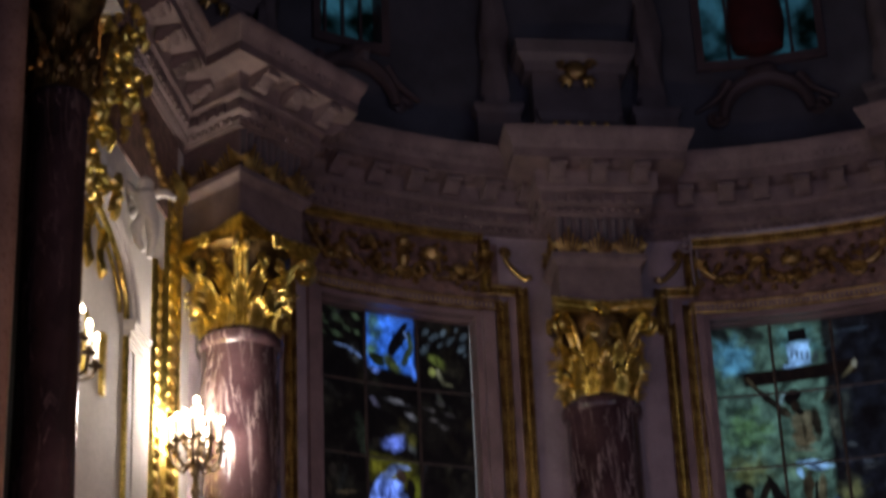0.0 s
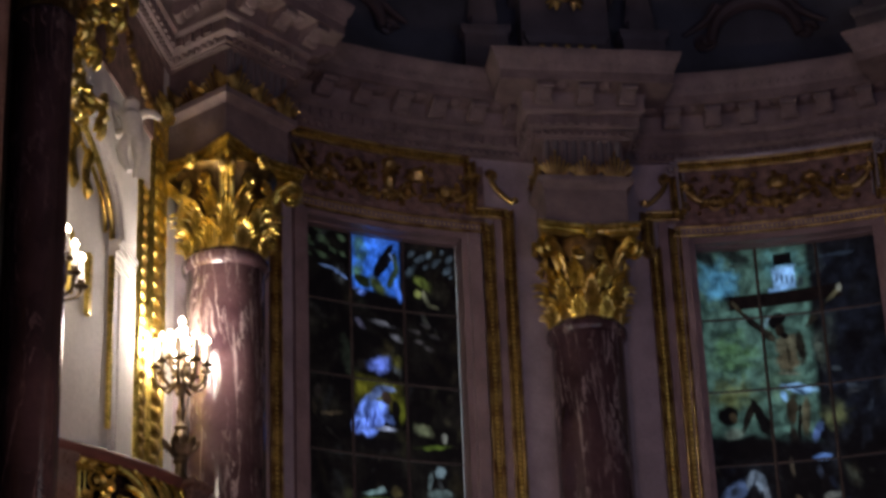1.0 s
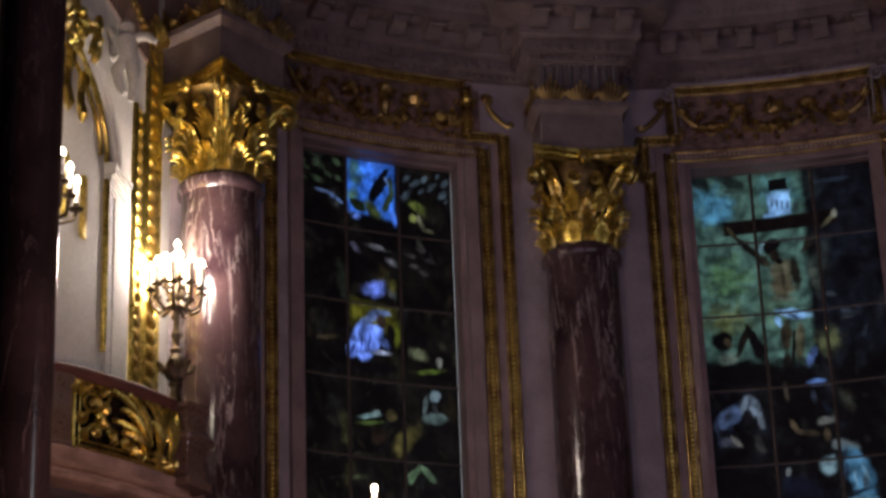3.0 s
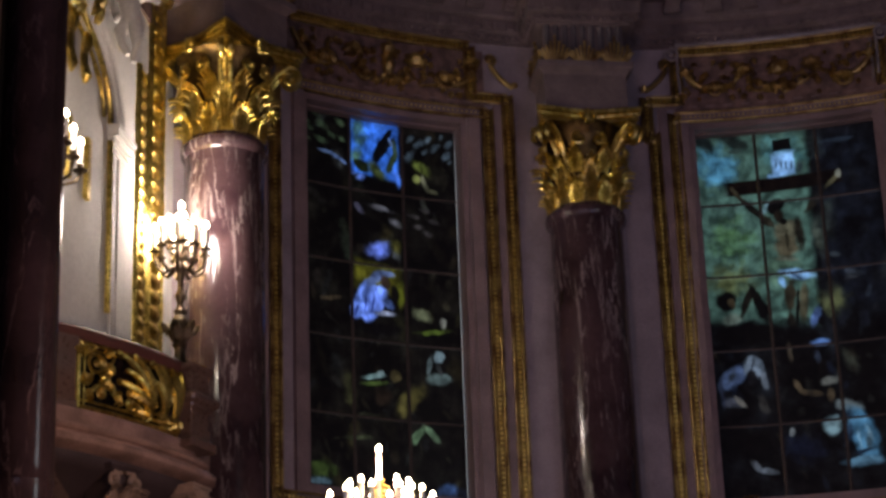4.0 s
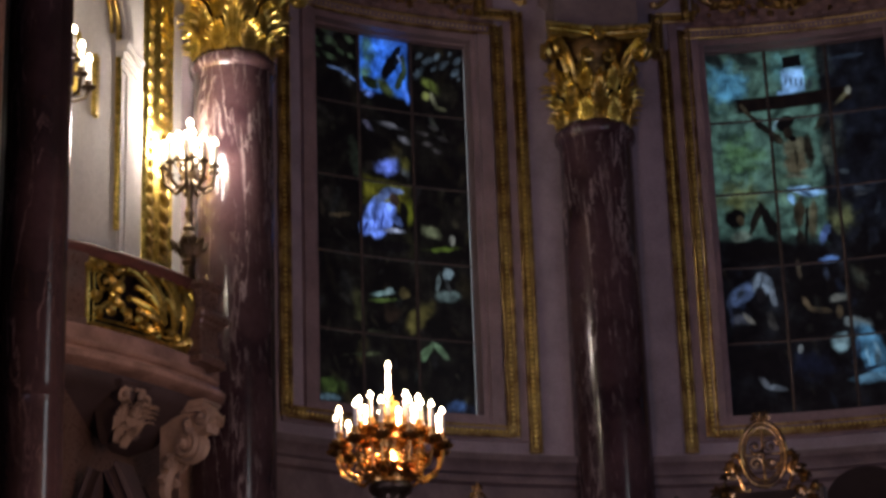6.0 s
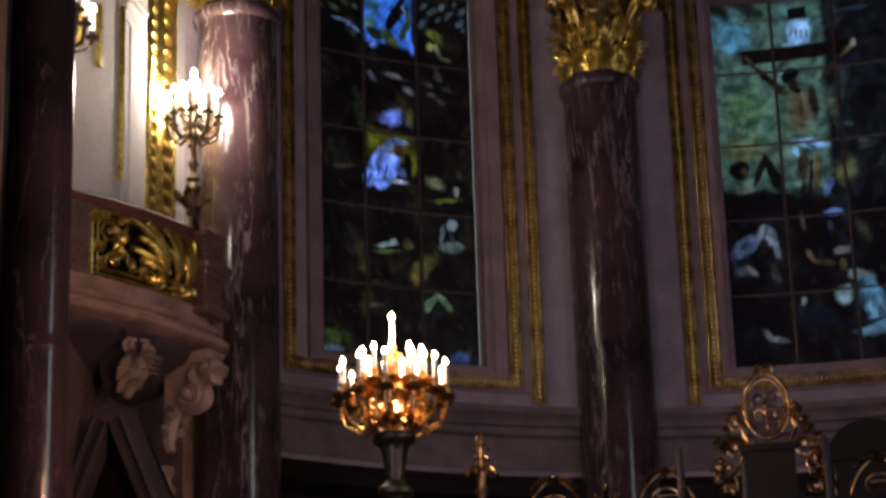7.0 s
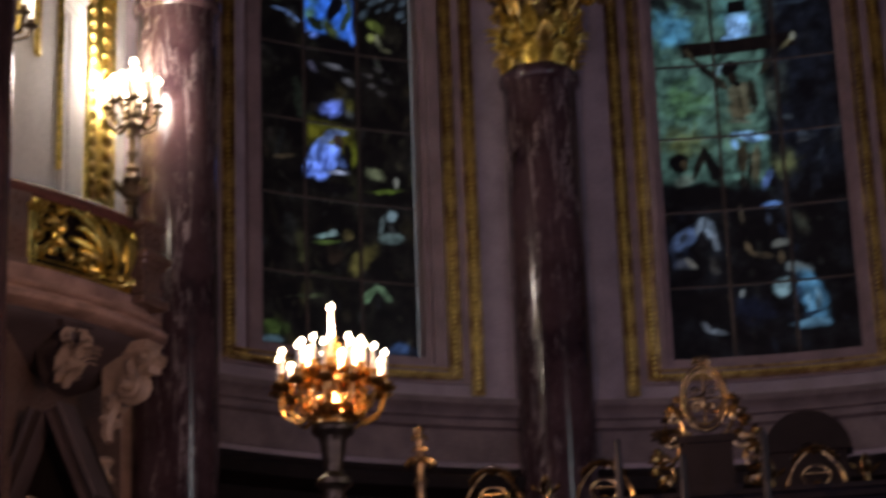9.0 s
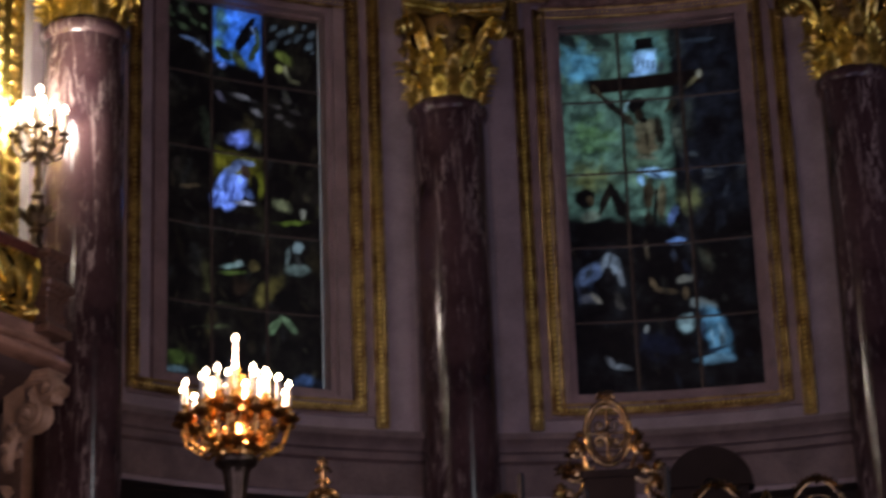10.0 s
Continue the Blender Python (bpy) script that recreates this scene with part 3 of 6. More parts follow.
P = Painting("glass_birth", (0.02, 0.018, 0.015), 1.9)
P.scatter(3, 14, 0.0, 1.0, 0.62, 1.0, 0.07, ((0.08, 0.09, 0.07), (0.10, 0.10, 0.10), (0.06, 0.05, 0.03)))
P.scatter(15, 60, 0.0, 1.0, 0.0, 0.86, 0.035, ((0.06, 0.05, 0.035), (0.045, 0.045, 0.05), (0.075, 0.07, 0.05)), 0.7)
P.scatter(5, 22, 0.0, 1.0, 0.0, 0.55, 0.07, ((0.07, 0.06, 0.035), (0.05, 0.05, 0.05), (0.09, 0.085, 0.05)))
P.stroke(0.012, 0.979, 0.071, 0.966, 0.033, (0.105, 0.125, 0.09), 0.7)
P.stroke(0.099, 1.000, 0.141, 0.990, 0.024, (0.105, 0.125, 0.09), 0.7)
P.stroke(0.175, 1.012, 0.222, 1.001, 0.027, (0.105, 0.125, 0.09), 0.7)
P.stroke(0.249, 0.990, 0.301, 0.977, 0.030, (0.105, 0.125, 0.09), 0.7)
P.stroke(0.067, 0.957, 0.104, 0.949, 0.021, (0.105, 0.125, 0.09), 0.7)
P.stroke(0.137, 0.971, 0.191, 0.958, 0.030, (0.105, 0.125, 0.09), 0.7)
P.stroke(0.209, 0.947, 0.251, 0.936, 0.024, (0.105, 0.125, 0.09), 0.7)
P.stroke(0.266, 0.941, 0.303, 0.932, 0.021, (0.105, 0.125, 0.09), 0.7)
P.stroke(0.047, 0.926, 0.078, 0.918, 0.018, (0.105, 0.125, 0.09), 0.7)
P.stroke(0.128, 0.931, 0.176, 0.919, 0.027, (0.105, 0.125, 0.09), 0.7)
P.dab(0.496, 0.934, 0.160, 0.097, -2, (0.19, 0.38, 0.8), 0.12, True)
P.dab(0.391, 0.961, 0.056, 0.056, 0, (0.2, 0.32, 0.34), 0.8)
P.dab(0.529, 1.000, 0.097, 0.028, 0, (0.26, 0.46, 0.9), 0.8)
P.dab(0.382, 0.897, 0.047, 0.024, 0, (0.13, 0.19, 0.16), 0.6)
P.stroke(0.129, 0.898, 0.228, 0.893, 0.011, (0.3, 0.36, 0.5), 0.35)
P.stroke(0.217, 0.896, 0.315, 0.868, 0.013, (0.34, 0.42, 0.62), 0.35)
P.dab(0.160, 0.817, 0.162, 0.067, 0, (0.012, 0.012, 0.013), 0.4)
P.dab(0.104, 0.769, 0.108, 0.019, -20, (0.06, 0.055, 0.05), 0.8)
P.stroke(0.502, 0.896, 0.566, 0.949, 0.037, (0.02, 0.024, 0.03), 0.25)
P.stroke(0.537, 0.927, 0.612, 0.986, 0.024, (0.02, 0.024, 0.03), 0.25)
P.stroke(0.565, 0.929, 0.625, 0.958, 0.015, (0.03, 0.034, 0.04), 0.3)
P.stroke(0.625, 0.953, 0.623, 0.909, 0.019, (0.1, 0.13, 0.09), 0.3)
P.stroke(0.623, 0.914, 0.577, 0.867, 0.024, (0.07, 0.085, 0.045), 0.3)
P.stroke(0.588, 0.960, 0.613, 0.933, 0.011, (0.35, 0.42, 0.6), 0.4)
P.dab(0.414, 0.870, 0.056, 0.018, -10, (0.05, 0.06, 0.03), 0.3)
P.dab(0.512, 0.858, 0.073, 0.022, -20, (0.09, 0.1, 0.055), 0.45)
P.stroke(0.380, 0.834, 0.439, 0.837, 0.024, (0.36, 0.46, 0.82), 0.35)
P.stroke(0.337, 0.848, 0.373, 0.843, 0.015, (0.3, 0.38, 0.66), 0.4)
P.stroke(0.621, 0.875, 0.646, 0.823, 0.022, (0.22, 0.36, 0.72), 0.4)
P.dab(0.520, 0.811, 0.125, 0.039, -10, (0.012, 0.012, 0.013), 0.35)
P.stroke(0.442, 0.767, 0.614, 0.753, 0.024, (0.17, 0.16, 0.17), 0.45)
P.stroke(0.362, 0.764, 0.413, 0.739, 0.026, (0.13, 0.12, 0.15), 0.5)
P.stroke(0.581, 0.733, 0.649, 0.718, 0.028, (0.17, 0.16, 0.17), 0.5)
P.dab(0.450, 0.716, 0.108, 0.022, -10, (0.012, 0.012, 0.013), 0.5)
P.stroke(0.710, 0.955, 0.746, 0.973, 0.026, (0.14, 0.16, 0.18), 0.65)
P.stroke(0.694, 0.904, 0.739, 0.926, 0.032, (0.14, 0.16, 0.18), 0.65)
P.stroke(0.755, 0.945, 0.786, 0.960, 0.023, (0.14, 0.16, 0.18), 0.65)
P.stroke(0.818, 0.963, 0.847, 0.978, 0.021, (0.14, 0.16, 0.18), 0.65)
P.stroke(0.858, 0.939, 0.899, 0.959, 0.029, (0.14, 0.16, 0.18), 0.65)
P.stroke(0.922, 0.918, 0.961, 0.937, 0.029, (0.14, 0.16, 0.18), 0.65)
P.stroke(0.945, 0.955, 0.977, 0.970, 0.023, (0.14, 0.16, 0.18), 0.65)
P.stroke(0.795, 0.923, 0.822, 0.937, 0.019, (0.14, 0.16, 0.18), 0.65)
P.stroke(0.901, 0.974, 0.928, 0.987, 0.019, (0.14, 0.16, 0.18), 0.65)
P.stroke(0.957, 0.904, 0.979, 0.915, 0.016, (0.14, 0.16, 0.18), 0.65)
P.dab(0.794, 0.885, 0.086, 0.020, -15, (0.15, 0.16, 0.07), 0.5)
P.dab(0.755, 0.852, 0.032, 0.016, 0, (0.19, 0.19, 0.1), 0.4)
P.stroke(0.793, 0.861, 0.822, 0.824, 0.022, (0.19, 0.18, 0.14), 0.45)
P.stroke(0.818, 0.826, 0.886, 0.819, 0.019, (0.16, 0.15, 0.11), 0.5)
P.dab(0.890, 0.866, 0.082, 0.032, 0, (0.05, 0.045, 0.035), 0.6)
P.stroke(0.698, 0.748, 0.758, 0.744, 0.022, (0.09, 0.08, 0.08), 0.6)
P.stroke(0.768, 0.771, 0.827, 0.766, 0.022, (0.09, 0.08, 0.08), 0.6)
P.stroke(0.813, 0.742, 0.872, 0.737, 0.022, (0.09, 0.08, 0.08), 0.6)
P.stroke(0.726, 0.723, 0.786, 0.718, 0.022, (0.09, 0.08, 0.08), 0.6)
P.stroke(0.785, 0.705, 0.844, 0.700, 0.022, (0.09, 0.08, 0.08), 0.6)
P.dab(0.506, 0.646, 0.108, 0.028, 0, (0.34, 0.4, 0.74), 0.6)
P.dab(0.620, 0.660, 0.043, 0.022, 0, (0.12, 0.11, 0.05), 0.6)
P.dab(0.394, 0.646, 0.043, 0.020, 0, (0.07, 0.06, 0.05), 0.7)
P.dab(0.491, 0.568, 0.168, 0.048, -3, (0.12, 0.11, 0.032), 0.3, True)
P.dab(0.638, 0.530, 0.030, 0.046, 0, (0.14, 0.14, 0.04), 0.5)
P.stroke(0.365, 0.468, 0.447, 0.545, 0.065, (0.38, 0.48, 0.84), 0.18)
P.stroke(0.422, 0.463, 0.517, 0.531, 0.065, (0.36, 0.45, 0.8), 0.2)
P.stroke(0.447, 0.551, 0.519, 0.587, 0.035, (0.3, 0.35, 0.52), 0.3)
P.stroke(0.519, 0.587, 0.590, 0.582, 0.024, (0.28, 0.32, 0.46), 0.3)
P.dab(0.546, 0.560, 0.037, 0.020, -15, (0.08, 0.058, 0.05), 0.3)
P.dab(0.602, 0.528, 0.028, 0.032, 0, (0.03, 0.026, 0.024), 0.4)
P.stroke(0.544, 0.511, 0.585, 0.490, 0.030, (0.26, 0.32, 0.52), 0.4)
P.stroke(0.425, 0.532, 0.414, 0.472, 0.009, (0.14, 0.18, 0.4), 0.5)
P.stroke(0.474, 0.521, 0.456, 0.465, 0.009, (0.14, 0.18, 0.4), 0.5)
P.stroke(0.376, 0.492, 0.350, 0.458, 0.009, (0.12, 0.16, 0.36), 0.5)
P.stroke(0.472, 0.475, 0.605, 0.475, 0.019, (0.5, 0.5, 0.58), 0.4)
P.dab(0.501, 0.435, 0.173, 0.020, 0, (0.022, 0.02, 0.024), 0.4)
P.dab(0.771, 0.527, 0.082, 0.039, 0, (0.012, 0.012, 0.013), 0.4)
P.stroke(0.712, 0.488, 0.799, 0.478, 0.043, (0.15, 0.15, 0.11), 0.55)
P.dab(0.887, 0.468, 0.026, 0.020, 0, (0.23, 0.22, 0.2), 0.4)
P.stroke(0.712, 0.432, 0.923, 0.446, 0.019, (0.12, 0.14, 0.05), 0.5)
P.dab(0.911, 0.510, 0.030, 0.017, 0, (0.09, 0.08, 0.06), 0.6)
P.stroke(0.140, 0.495, 0.259, 0.503, 0.019, (0.12, 0.095, 0.07), 0.5)
P.dab(0.116, 0.552, 0.035, 0.019, 0, (0.06, 0.05, 0.045), 0.5)
P.stroke(0.086, 0.523, 0.101, 0.487, 0.019, (0.08, 0.065, 0.05), 0.6)
P.stroke(0.182, 0.457, 0.246, 0.434, 0.017, (0.05, 0.045, 0.04), 0.7)
P.stroke(0.379, 0.301, 0.533, 0.313, 0.019, (0.3, 0.36, 0.35), 0.4)
P.dab(0.500, 0.317, 0.026, 0.010, 0, (0.4, 0.45, 0.45), 0.4)
P.dab(0.594, 0.315, 0.041, 0.020, 0, (0.12, 0.1, 0.06), 0.35)
P.stroke(0.358, 0.285, 0.558, 0.295, 0.017, (0.1, 0.12, 0.055), 0.5)
P.dab(0.859, 0.375, 0.039, 0.020, 0, (0.4, 0.45, 0.47), 0.3)
P.stroke(0.805, 0.377, 0.796, 0.326, 0.019, (0.3, 0.33, 0.33), 0.4)
P.stroke(0.799, 0.309, 0.903, 0.320, 0.047, (0.28, 0.32, 0.31), 0.4)
P.stroke(0.850, 0.356, 0.868, 0.328, 0.017, (0.1, 0.1, 0.1), 0.4)
P.dab(0.676, 0.254, 0.125, 0.037, 20, (0.115, 0.1, 0.052), 0.45)
P.dab(0.514, 0.260, 0.073, 0.032, 0, (0.055, 0.04, 0.03), 0.5)
P.stroke(0.333, 0.202, 0.470, 0.209, 0.022, (0.07, 0.07, 0.05), 0.6)
P.stroke(0.209, 0.297, 0.272, 0.269, 0.026, (0.06, 0.055, 0.05), 0.6)
P.stroke(0.678, 0.143, 0.749, 0.188, 0.028, (0.17, 0.21, 0.15), 0.4)
P.stroke(0.750, 0.192, 0.840, 0.156, 0.026, (0.19, 0.23, 0.17), 0.4)
P.stroke(0.663, 0.129, 0.646, 0.089, 0.017, (0.06, 0.065, 0.06), 0.6)
P.stroke(0.236, 0.140, 0.457, 0.154, 0.019, (0.1, 0.105, 0.07), 0.6)
P.dab(0.12, 0.058, 0.13, 0.026, 0, (0.09, 0.11, 0.05), 0.5)
P.dab(0.10, 0.028, 0.12, 0.012, 0, (0.16, 0.20, 0.22), 0.6)
P.dab(0.90, 0.03, 0.11, 0.028, 0, (0.10, 0.14, 0.22), 0.8)
BIRTH = P

P = Painting("glass_cross", (0.018, 0.019, 0.022), 1.35, 0.25)
P.dab(0.287, 0.747, 0.336, 0.291, -3, (0.165, 0.225, 0.2), 0.12, True)
P.dab(0.113, 0.912, 0.151, 0.078, 0, (0.27, 0.47, 0.58), 0.7)
P.dab(0.473, 0.943, 0.160, 0.058, 0, (0.25, 0.4, 0.41), 0.7)
P.dab(0.166, 0.703, 0.151, 0.068, 0, (0.18, 0.255, 0.165), 0.8)
P.dab(0.138, 0.587, 0.170, 0.058, 0, (0.19, 0.2, 0.125), 0.8)
P.dab(0.397, 0.616, 0.151, 0.078, 0, (0.17, 0.22, 0.18), 0.8)
P.stroke(0.019, 1.001, 0.092, 0.968, 0.042, (0.07, 0.085, 0.085), 0.5)
P.dab(0.219, 0.980, 0.087, 0.025, -10, (0.07, 0.085, 0.08), 0.45)
P.stroke(0.137, 1.005, 0.311, 1.004, 0.019, (0.06, 0.07, 0.07), 0.6)
P.stroke(0.167, 0.956, 0.263, 0.950, 0.019, (0.1, 0.12, 0.11), 0.6)
P.dab(0.805, 0.731, 0.198, 0.300, -3, (0.042, 0.047, 0.062), 0.3, True)
P.dab(0.668, 0.957, 0.057, 0.058, 0, (0.09, 0.1, 0.1), 0.7)
P.stroke(0.648, 0.954, 0.899, 0.961, 0.017, (0.11, 0.13, 0.16), 0.7)
P.stroke(0.737, 0.918, 0.929, 0.924, 0.023, (0.05, 0.056, 0.07), 0.7)
P.dab(0.675, 0.739, 0.075, 0.078, -10, (0.1, 0.11, 0.1), 0.7)
P.dab(0.809, 0.701, 0.113, 0.044, 0, (0.018, 0.02, 0.03), 0.7)
P.dab(0.679, 0.516, 0.091, 0.053, 0, (0.2, 0.2, 0.13), 0.6)
P.stroke(0.684, 0.641, 0.731, 0.638, 0.023, (0.13, 0.14, 0.15), 0.5)
P.stroke(0.741, 0.594, 0.859, 0.580, 0.023, (0.13, 0.14, 0.16), 0.6)
P.stroke(0.745, 0.570, 0.821, 0.575, 0.013, (0.16, 0.16, 0.17), 0.5)
P.dab(0.479, 0.961, 0.053, 0.017, 2, (0.022, 0.02, 0.022), 0.15, True)
P.stroke(0.419, 0.936, 0.559, 0.941, 0.017, (0.4, 0.55, 0.68), 0.3)
P.dab(0.478, 0.903, 0.068, 0.035, 4, (0.5, 0.66, 0.86), 0.2, True)
P.stroke(0.404, 0.873, 0.445, 0.869, 0.023, (0.46, 0.62, 0.82), 0.3)
P.dab(0.565, 0.895, 0.019, 0.019, 0, (0.12, 0.14, 0.15), 0.6)
P.stroke(0.446, 0.917, 0.438, 0.894, 0.006, (0.2, 0.26, 0.34), 0.4)
P.stroke(0.473, 0.916, 0.465, 0.892, 0.006, (0.2, 0.26, 0.34), 0.4)
P.stroke(0.499, 0.915, 0.491, 0.891, 0.006, (0.2, 0.26, 0.34), 0.4)
P.stroke(0.526, 0.913, 0.518, 0.890, 0.006, (0.2, 0.26, 0.34), 0.4)
P.beam(0.135, 0.845, 0.805, 0.856, 0.047, (0.045, 0.028, 0.022))
P.stroke(0.373, 0.801, 0.349, 0.775, 0.021, (0.42, 0.52, 0.55), 0.5)
P.stroke(0.184, 0.850, 0.232, 0.817, 0.019, (0.14, 0.12, 0.09), 0.3)
P.stroke(0.227, 0.819, 0.346, 0.757, 0.023, (0.05, 0.042, 0.035), 0.25)
P.stroke(0.337, 0.763, 0.384, 0.734, 0.028, (0.1, 0.088, 0.07), 0.3)
P.stroke(0.773, 0.859, 0.681, 0.822, 0.017, (0.2, 0.18, 0.13), 0.3)
P.stroke(0.685, 0.825, 0.575, 0.764, 0.025, (0.08, 0.07, 0.055), 0.3)
P.dab(0.770, 0.861, 0.021, 0.014, 0, (0.26, 0.25, 0.22), 0.4)
P.dab(0.463, 0.720, 0.083, 0.035, 0, (0.2, 0.185, 0.145), 0.3)
P.dab(0.455, 0.672, 0.072, 0.035, 0, (0.17, 0.15, 0.115), 0.3)
P.dab(0.531, 0.707, 0.030, 0.053, 0, (0.07, 0.062, 0.05), 0.5)
P.stroke(0.461, 0.730, 0.457, 0.652, 0.011, (0.09, 0.08, 0.06), 0.6)
P.stroke(0.393, 0.645, 0.505, 0.636, 0.015, (0.26, 0.25, 0.21), 0.5)
P.dab(0.413, 0.789, 0.060, 0.020, 10, (0.02, 0.018, 0.018), 0.25)
P.dab(0.427, 0.763, 0.032, 0.019, 0, (0.11, 0.085, 0.065), 0.35)
P.dab(0.449, 0.746, 0.023, 0.010, 0, (0.03, 0.026, 0.022), 0.4)
P.stroke(0.609, 0.742, 0.647, 0.643, 0.038, (0.15, 0.16, 0.14), 0.6)
P.stroke(0.411, 0.604, 0.577, 0.589, 0.034, (0.42, 0.56, 0.72), 0.3)
P.stroke(0.404, 0.587, 0.423, 0.565, 0.017, (0.34, 0.46, 0.6), 0.4)
P.stroke(0.451, 0.602, 0.523, 0.582, 0.009, (0.2, 0.27, 0.38), 0.5)
P.stroke(0.462, 0.575, 0.437, 0.499, 0.034, (0.12, 0.1, 0.075), 0.3)
P.stroke(0.441, 0.499, 0.450, 0.437, 0.025, (0.08, 0.068, 0.055), 0.35)
P.stroke(0.531, 0.572, 0.505, 0.463, 0.028, (0.16, 0.145, 0.11), 0.35)
P.stroke(0.499, 0.573, 0.468, 0.441, 0.011, (0.03, 0.026, 0.022), 0.5)
P.dab(0.191, 0.446, 0.208, 0.033, 0, (0.012, 0.012, 0.013), 0.35)
P.dab(0.105, 0.534, 0.064, 0.029, 0, (0.02, 0.018, 0.018), 0.3)
P.dab(0.135, 0.527, 0.025, 0.016, -20, (0.13, 0.105, 0.075), 0.35)
P.stroke(0.097, 0.478, 0.161, 0.490, 0.042, (0.25, 0.27, 0.24), 0.4)
P.stroke(0.173, 0.490, 0.251, 0.572, 0.025, (0.05, 0.042, 0.034), 0.3)
P.stroke(0.302, 0.495, 0.243, 0.574, 0.025, (0.03, 0.026, 0.022), 0.3)
P.dab(0.303, 0.504, 0.042, 0.039, 0, (0.02, 0.018, 0.018), 0.5)
P.dab(0.470, 0.394, 0.151, 0.087, 0, (0.016, 0.015, 0.018), 0.4)
P.dab(0.780, 0.369, 0.132, 0.155, 0, (0.014, 0.014, 0.016), 0.5)
P.stroke(0.591, 0.497, 0.555, 0.451, 0.032, (0.24, 0.3, 0.46), 0.35)
P.dab(0.598, 0.461, 0.021, 0.016, 0, (0.03, 0.027, 0.03), 0.35)
P.stroke(0.537, 0.405, 0.621, 0.406, 0.025, (0.28, 0.38, 0.58), 0.4)
P.stroke(0.557, 0.380, 0.572, 0.342, 0.023, (0.1, 0.11, 0.14), 0.5)
P.stroke(0.419, 0.415, 0.423, 0.358, 0.017, (0.12, 0.1, 0.08), 0.5)
P.stroke(0.709, 0.382, 0.753, 0.324, 0.049, (0.1, 0.1, 0.085), 0.6)
P.dab(0.721, 0.447, 0.057, 0.021, 0, (0.03, 0.026, 0.026), 0.5)
P.stroke(0.843, 0.497, 0.809, 0.424, 0.034, (0.05, 0.055, 0.07), 0.6)
P.stroke(0.855, 0.515, 0.874, 0.543, 0.017, (0.1, 0.11, 0.13), 0.5)
P.stroke(0.056, 0.304, 0.151, 0.349, 0.064, (0.22, 0.26, 0.36), 0.4)
P.dab(0.219, 0.354, 0.064, 0.035, 0, (0.38, 0.41, 0.46), 0.3)
P.dab(0.205, 0.326, 0.032, 0.025, 0, (0.05, 0.045, 0.05), 0.3)
P.stroke(0.267, 0.345, 0.278, 0.298, 0.023, (0.3, 0.31, 0.34), 0.4)
P.stroke(0.051, 0.267, 0.136, 0.258, 0.032, (0.14, 0.14, 0.16), 0.5)
P.stroke(0.247, 0.280, 0.267, 0.238, 0.034, (0.12, 0.11, 0.105), 0.5)
P.stroke(0.117, 0.275, 0.159, 0.251, 0.017, (0.26, 0.24, 0.22), 0.5)
P.stroke(0.031, 0.324, 0.047, 0.249, 0.019, (0.1, 0.11, 0.15), 0.6)
P.stroke(0.423, 0.313, 0.468, 0.280, 0.019, (0.15, 0.12, 0.09), 0.35)
P.stroke(0.465, 0.280, 0.567, 0.270, 0.026, (0.15, 0.12, 0.09), 0.35)
P.dab(0.587, 0.342, 0.045, 0.027, 0, (0.03, 0.024, 0.022), 0.4)
P.stroke(0.582, 0.300, 0.648, 0.306, 0.032, (0.3, 0.29, 0.27), 0.4)
P.stroke(0.615, 0.280, 0.610, 0.252, 0.025, (0.15, 0.12, 0.09), 0.4)
P.stroke(0.653, 0.241, 0.769, 0.226, 0.045, (0.24, 0.25, 0.25), 0.5)
P.dab(0.601, 0.186, 0.057, 0.031, 0, (0.36, 0.43, 0.45), 0.35)
P.stroke(0.721, 0.210, 0.799, 0.106, 0.079, (0.22, 0.36, 0.46), 0.3)
P.stroke(0.698, 0.189, 0.659, 0.127, 0.026, (0.08, 0.11, 0.15), 0.5)
P.stroke(0.761, 0.185, 0.806, 0.138, 0.011, (0.4, 0.52, 0.6), 0.5)
P.stroke(0.723, 0.178, 0.750, 0.113, 0.011, (0.38, 0.5, 0.58), 0.5)
P.stroke(0.651, 0.086, 0.814, 0.088, 0.038, (0.3, 0.42, 0.5), 0.4)
P.stroke(0.701, 0.111, 0.820, 0.119, 0.015, (0.05, 0.07, 0.1), 0.5)
P.dab(0.450, 0.131, 0.132, 0.053, 0, (0.034, 0.042, 0.07), 0.5)
P.dab(0.395, 0.178, 0.021, 0.013, 0, (0.28, 0.28, 0.28), 0.4)
P.stroke(0.167, 0.110, 0.211, 0.087, 0.023, (0.26, 0.26, 0.28), 0.4)
P.stroke(0.206, 0.089, 0.289, 0.074, 0.023, (0.36, 0.37, 0.4), 0.4)
P.dab(0.097, 0.156, 0.132, 0.058, 0, (0.012, 0.012, 0.013), 0.6)
P.scatter(18, 30, 0.62, 1.0, 0.3, 0.98, 0.05, ((0.06, 0.065, 0.08), (0.03, 0.034, 0.045), (0.075, 0.075, 0.08)), 0.6)
P.scatter(8, 34, 0.0, 1.0, 0.02, 0.4, 0.032, ((0.09, 0.09, 0.085), (0.08, 0.065, 0.05), (0.05, 0.065, 0.10)), 0.6)
CROSS = P


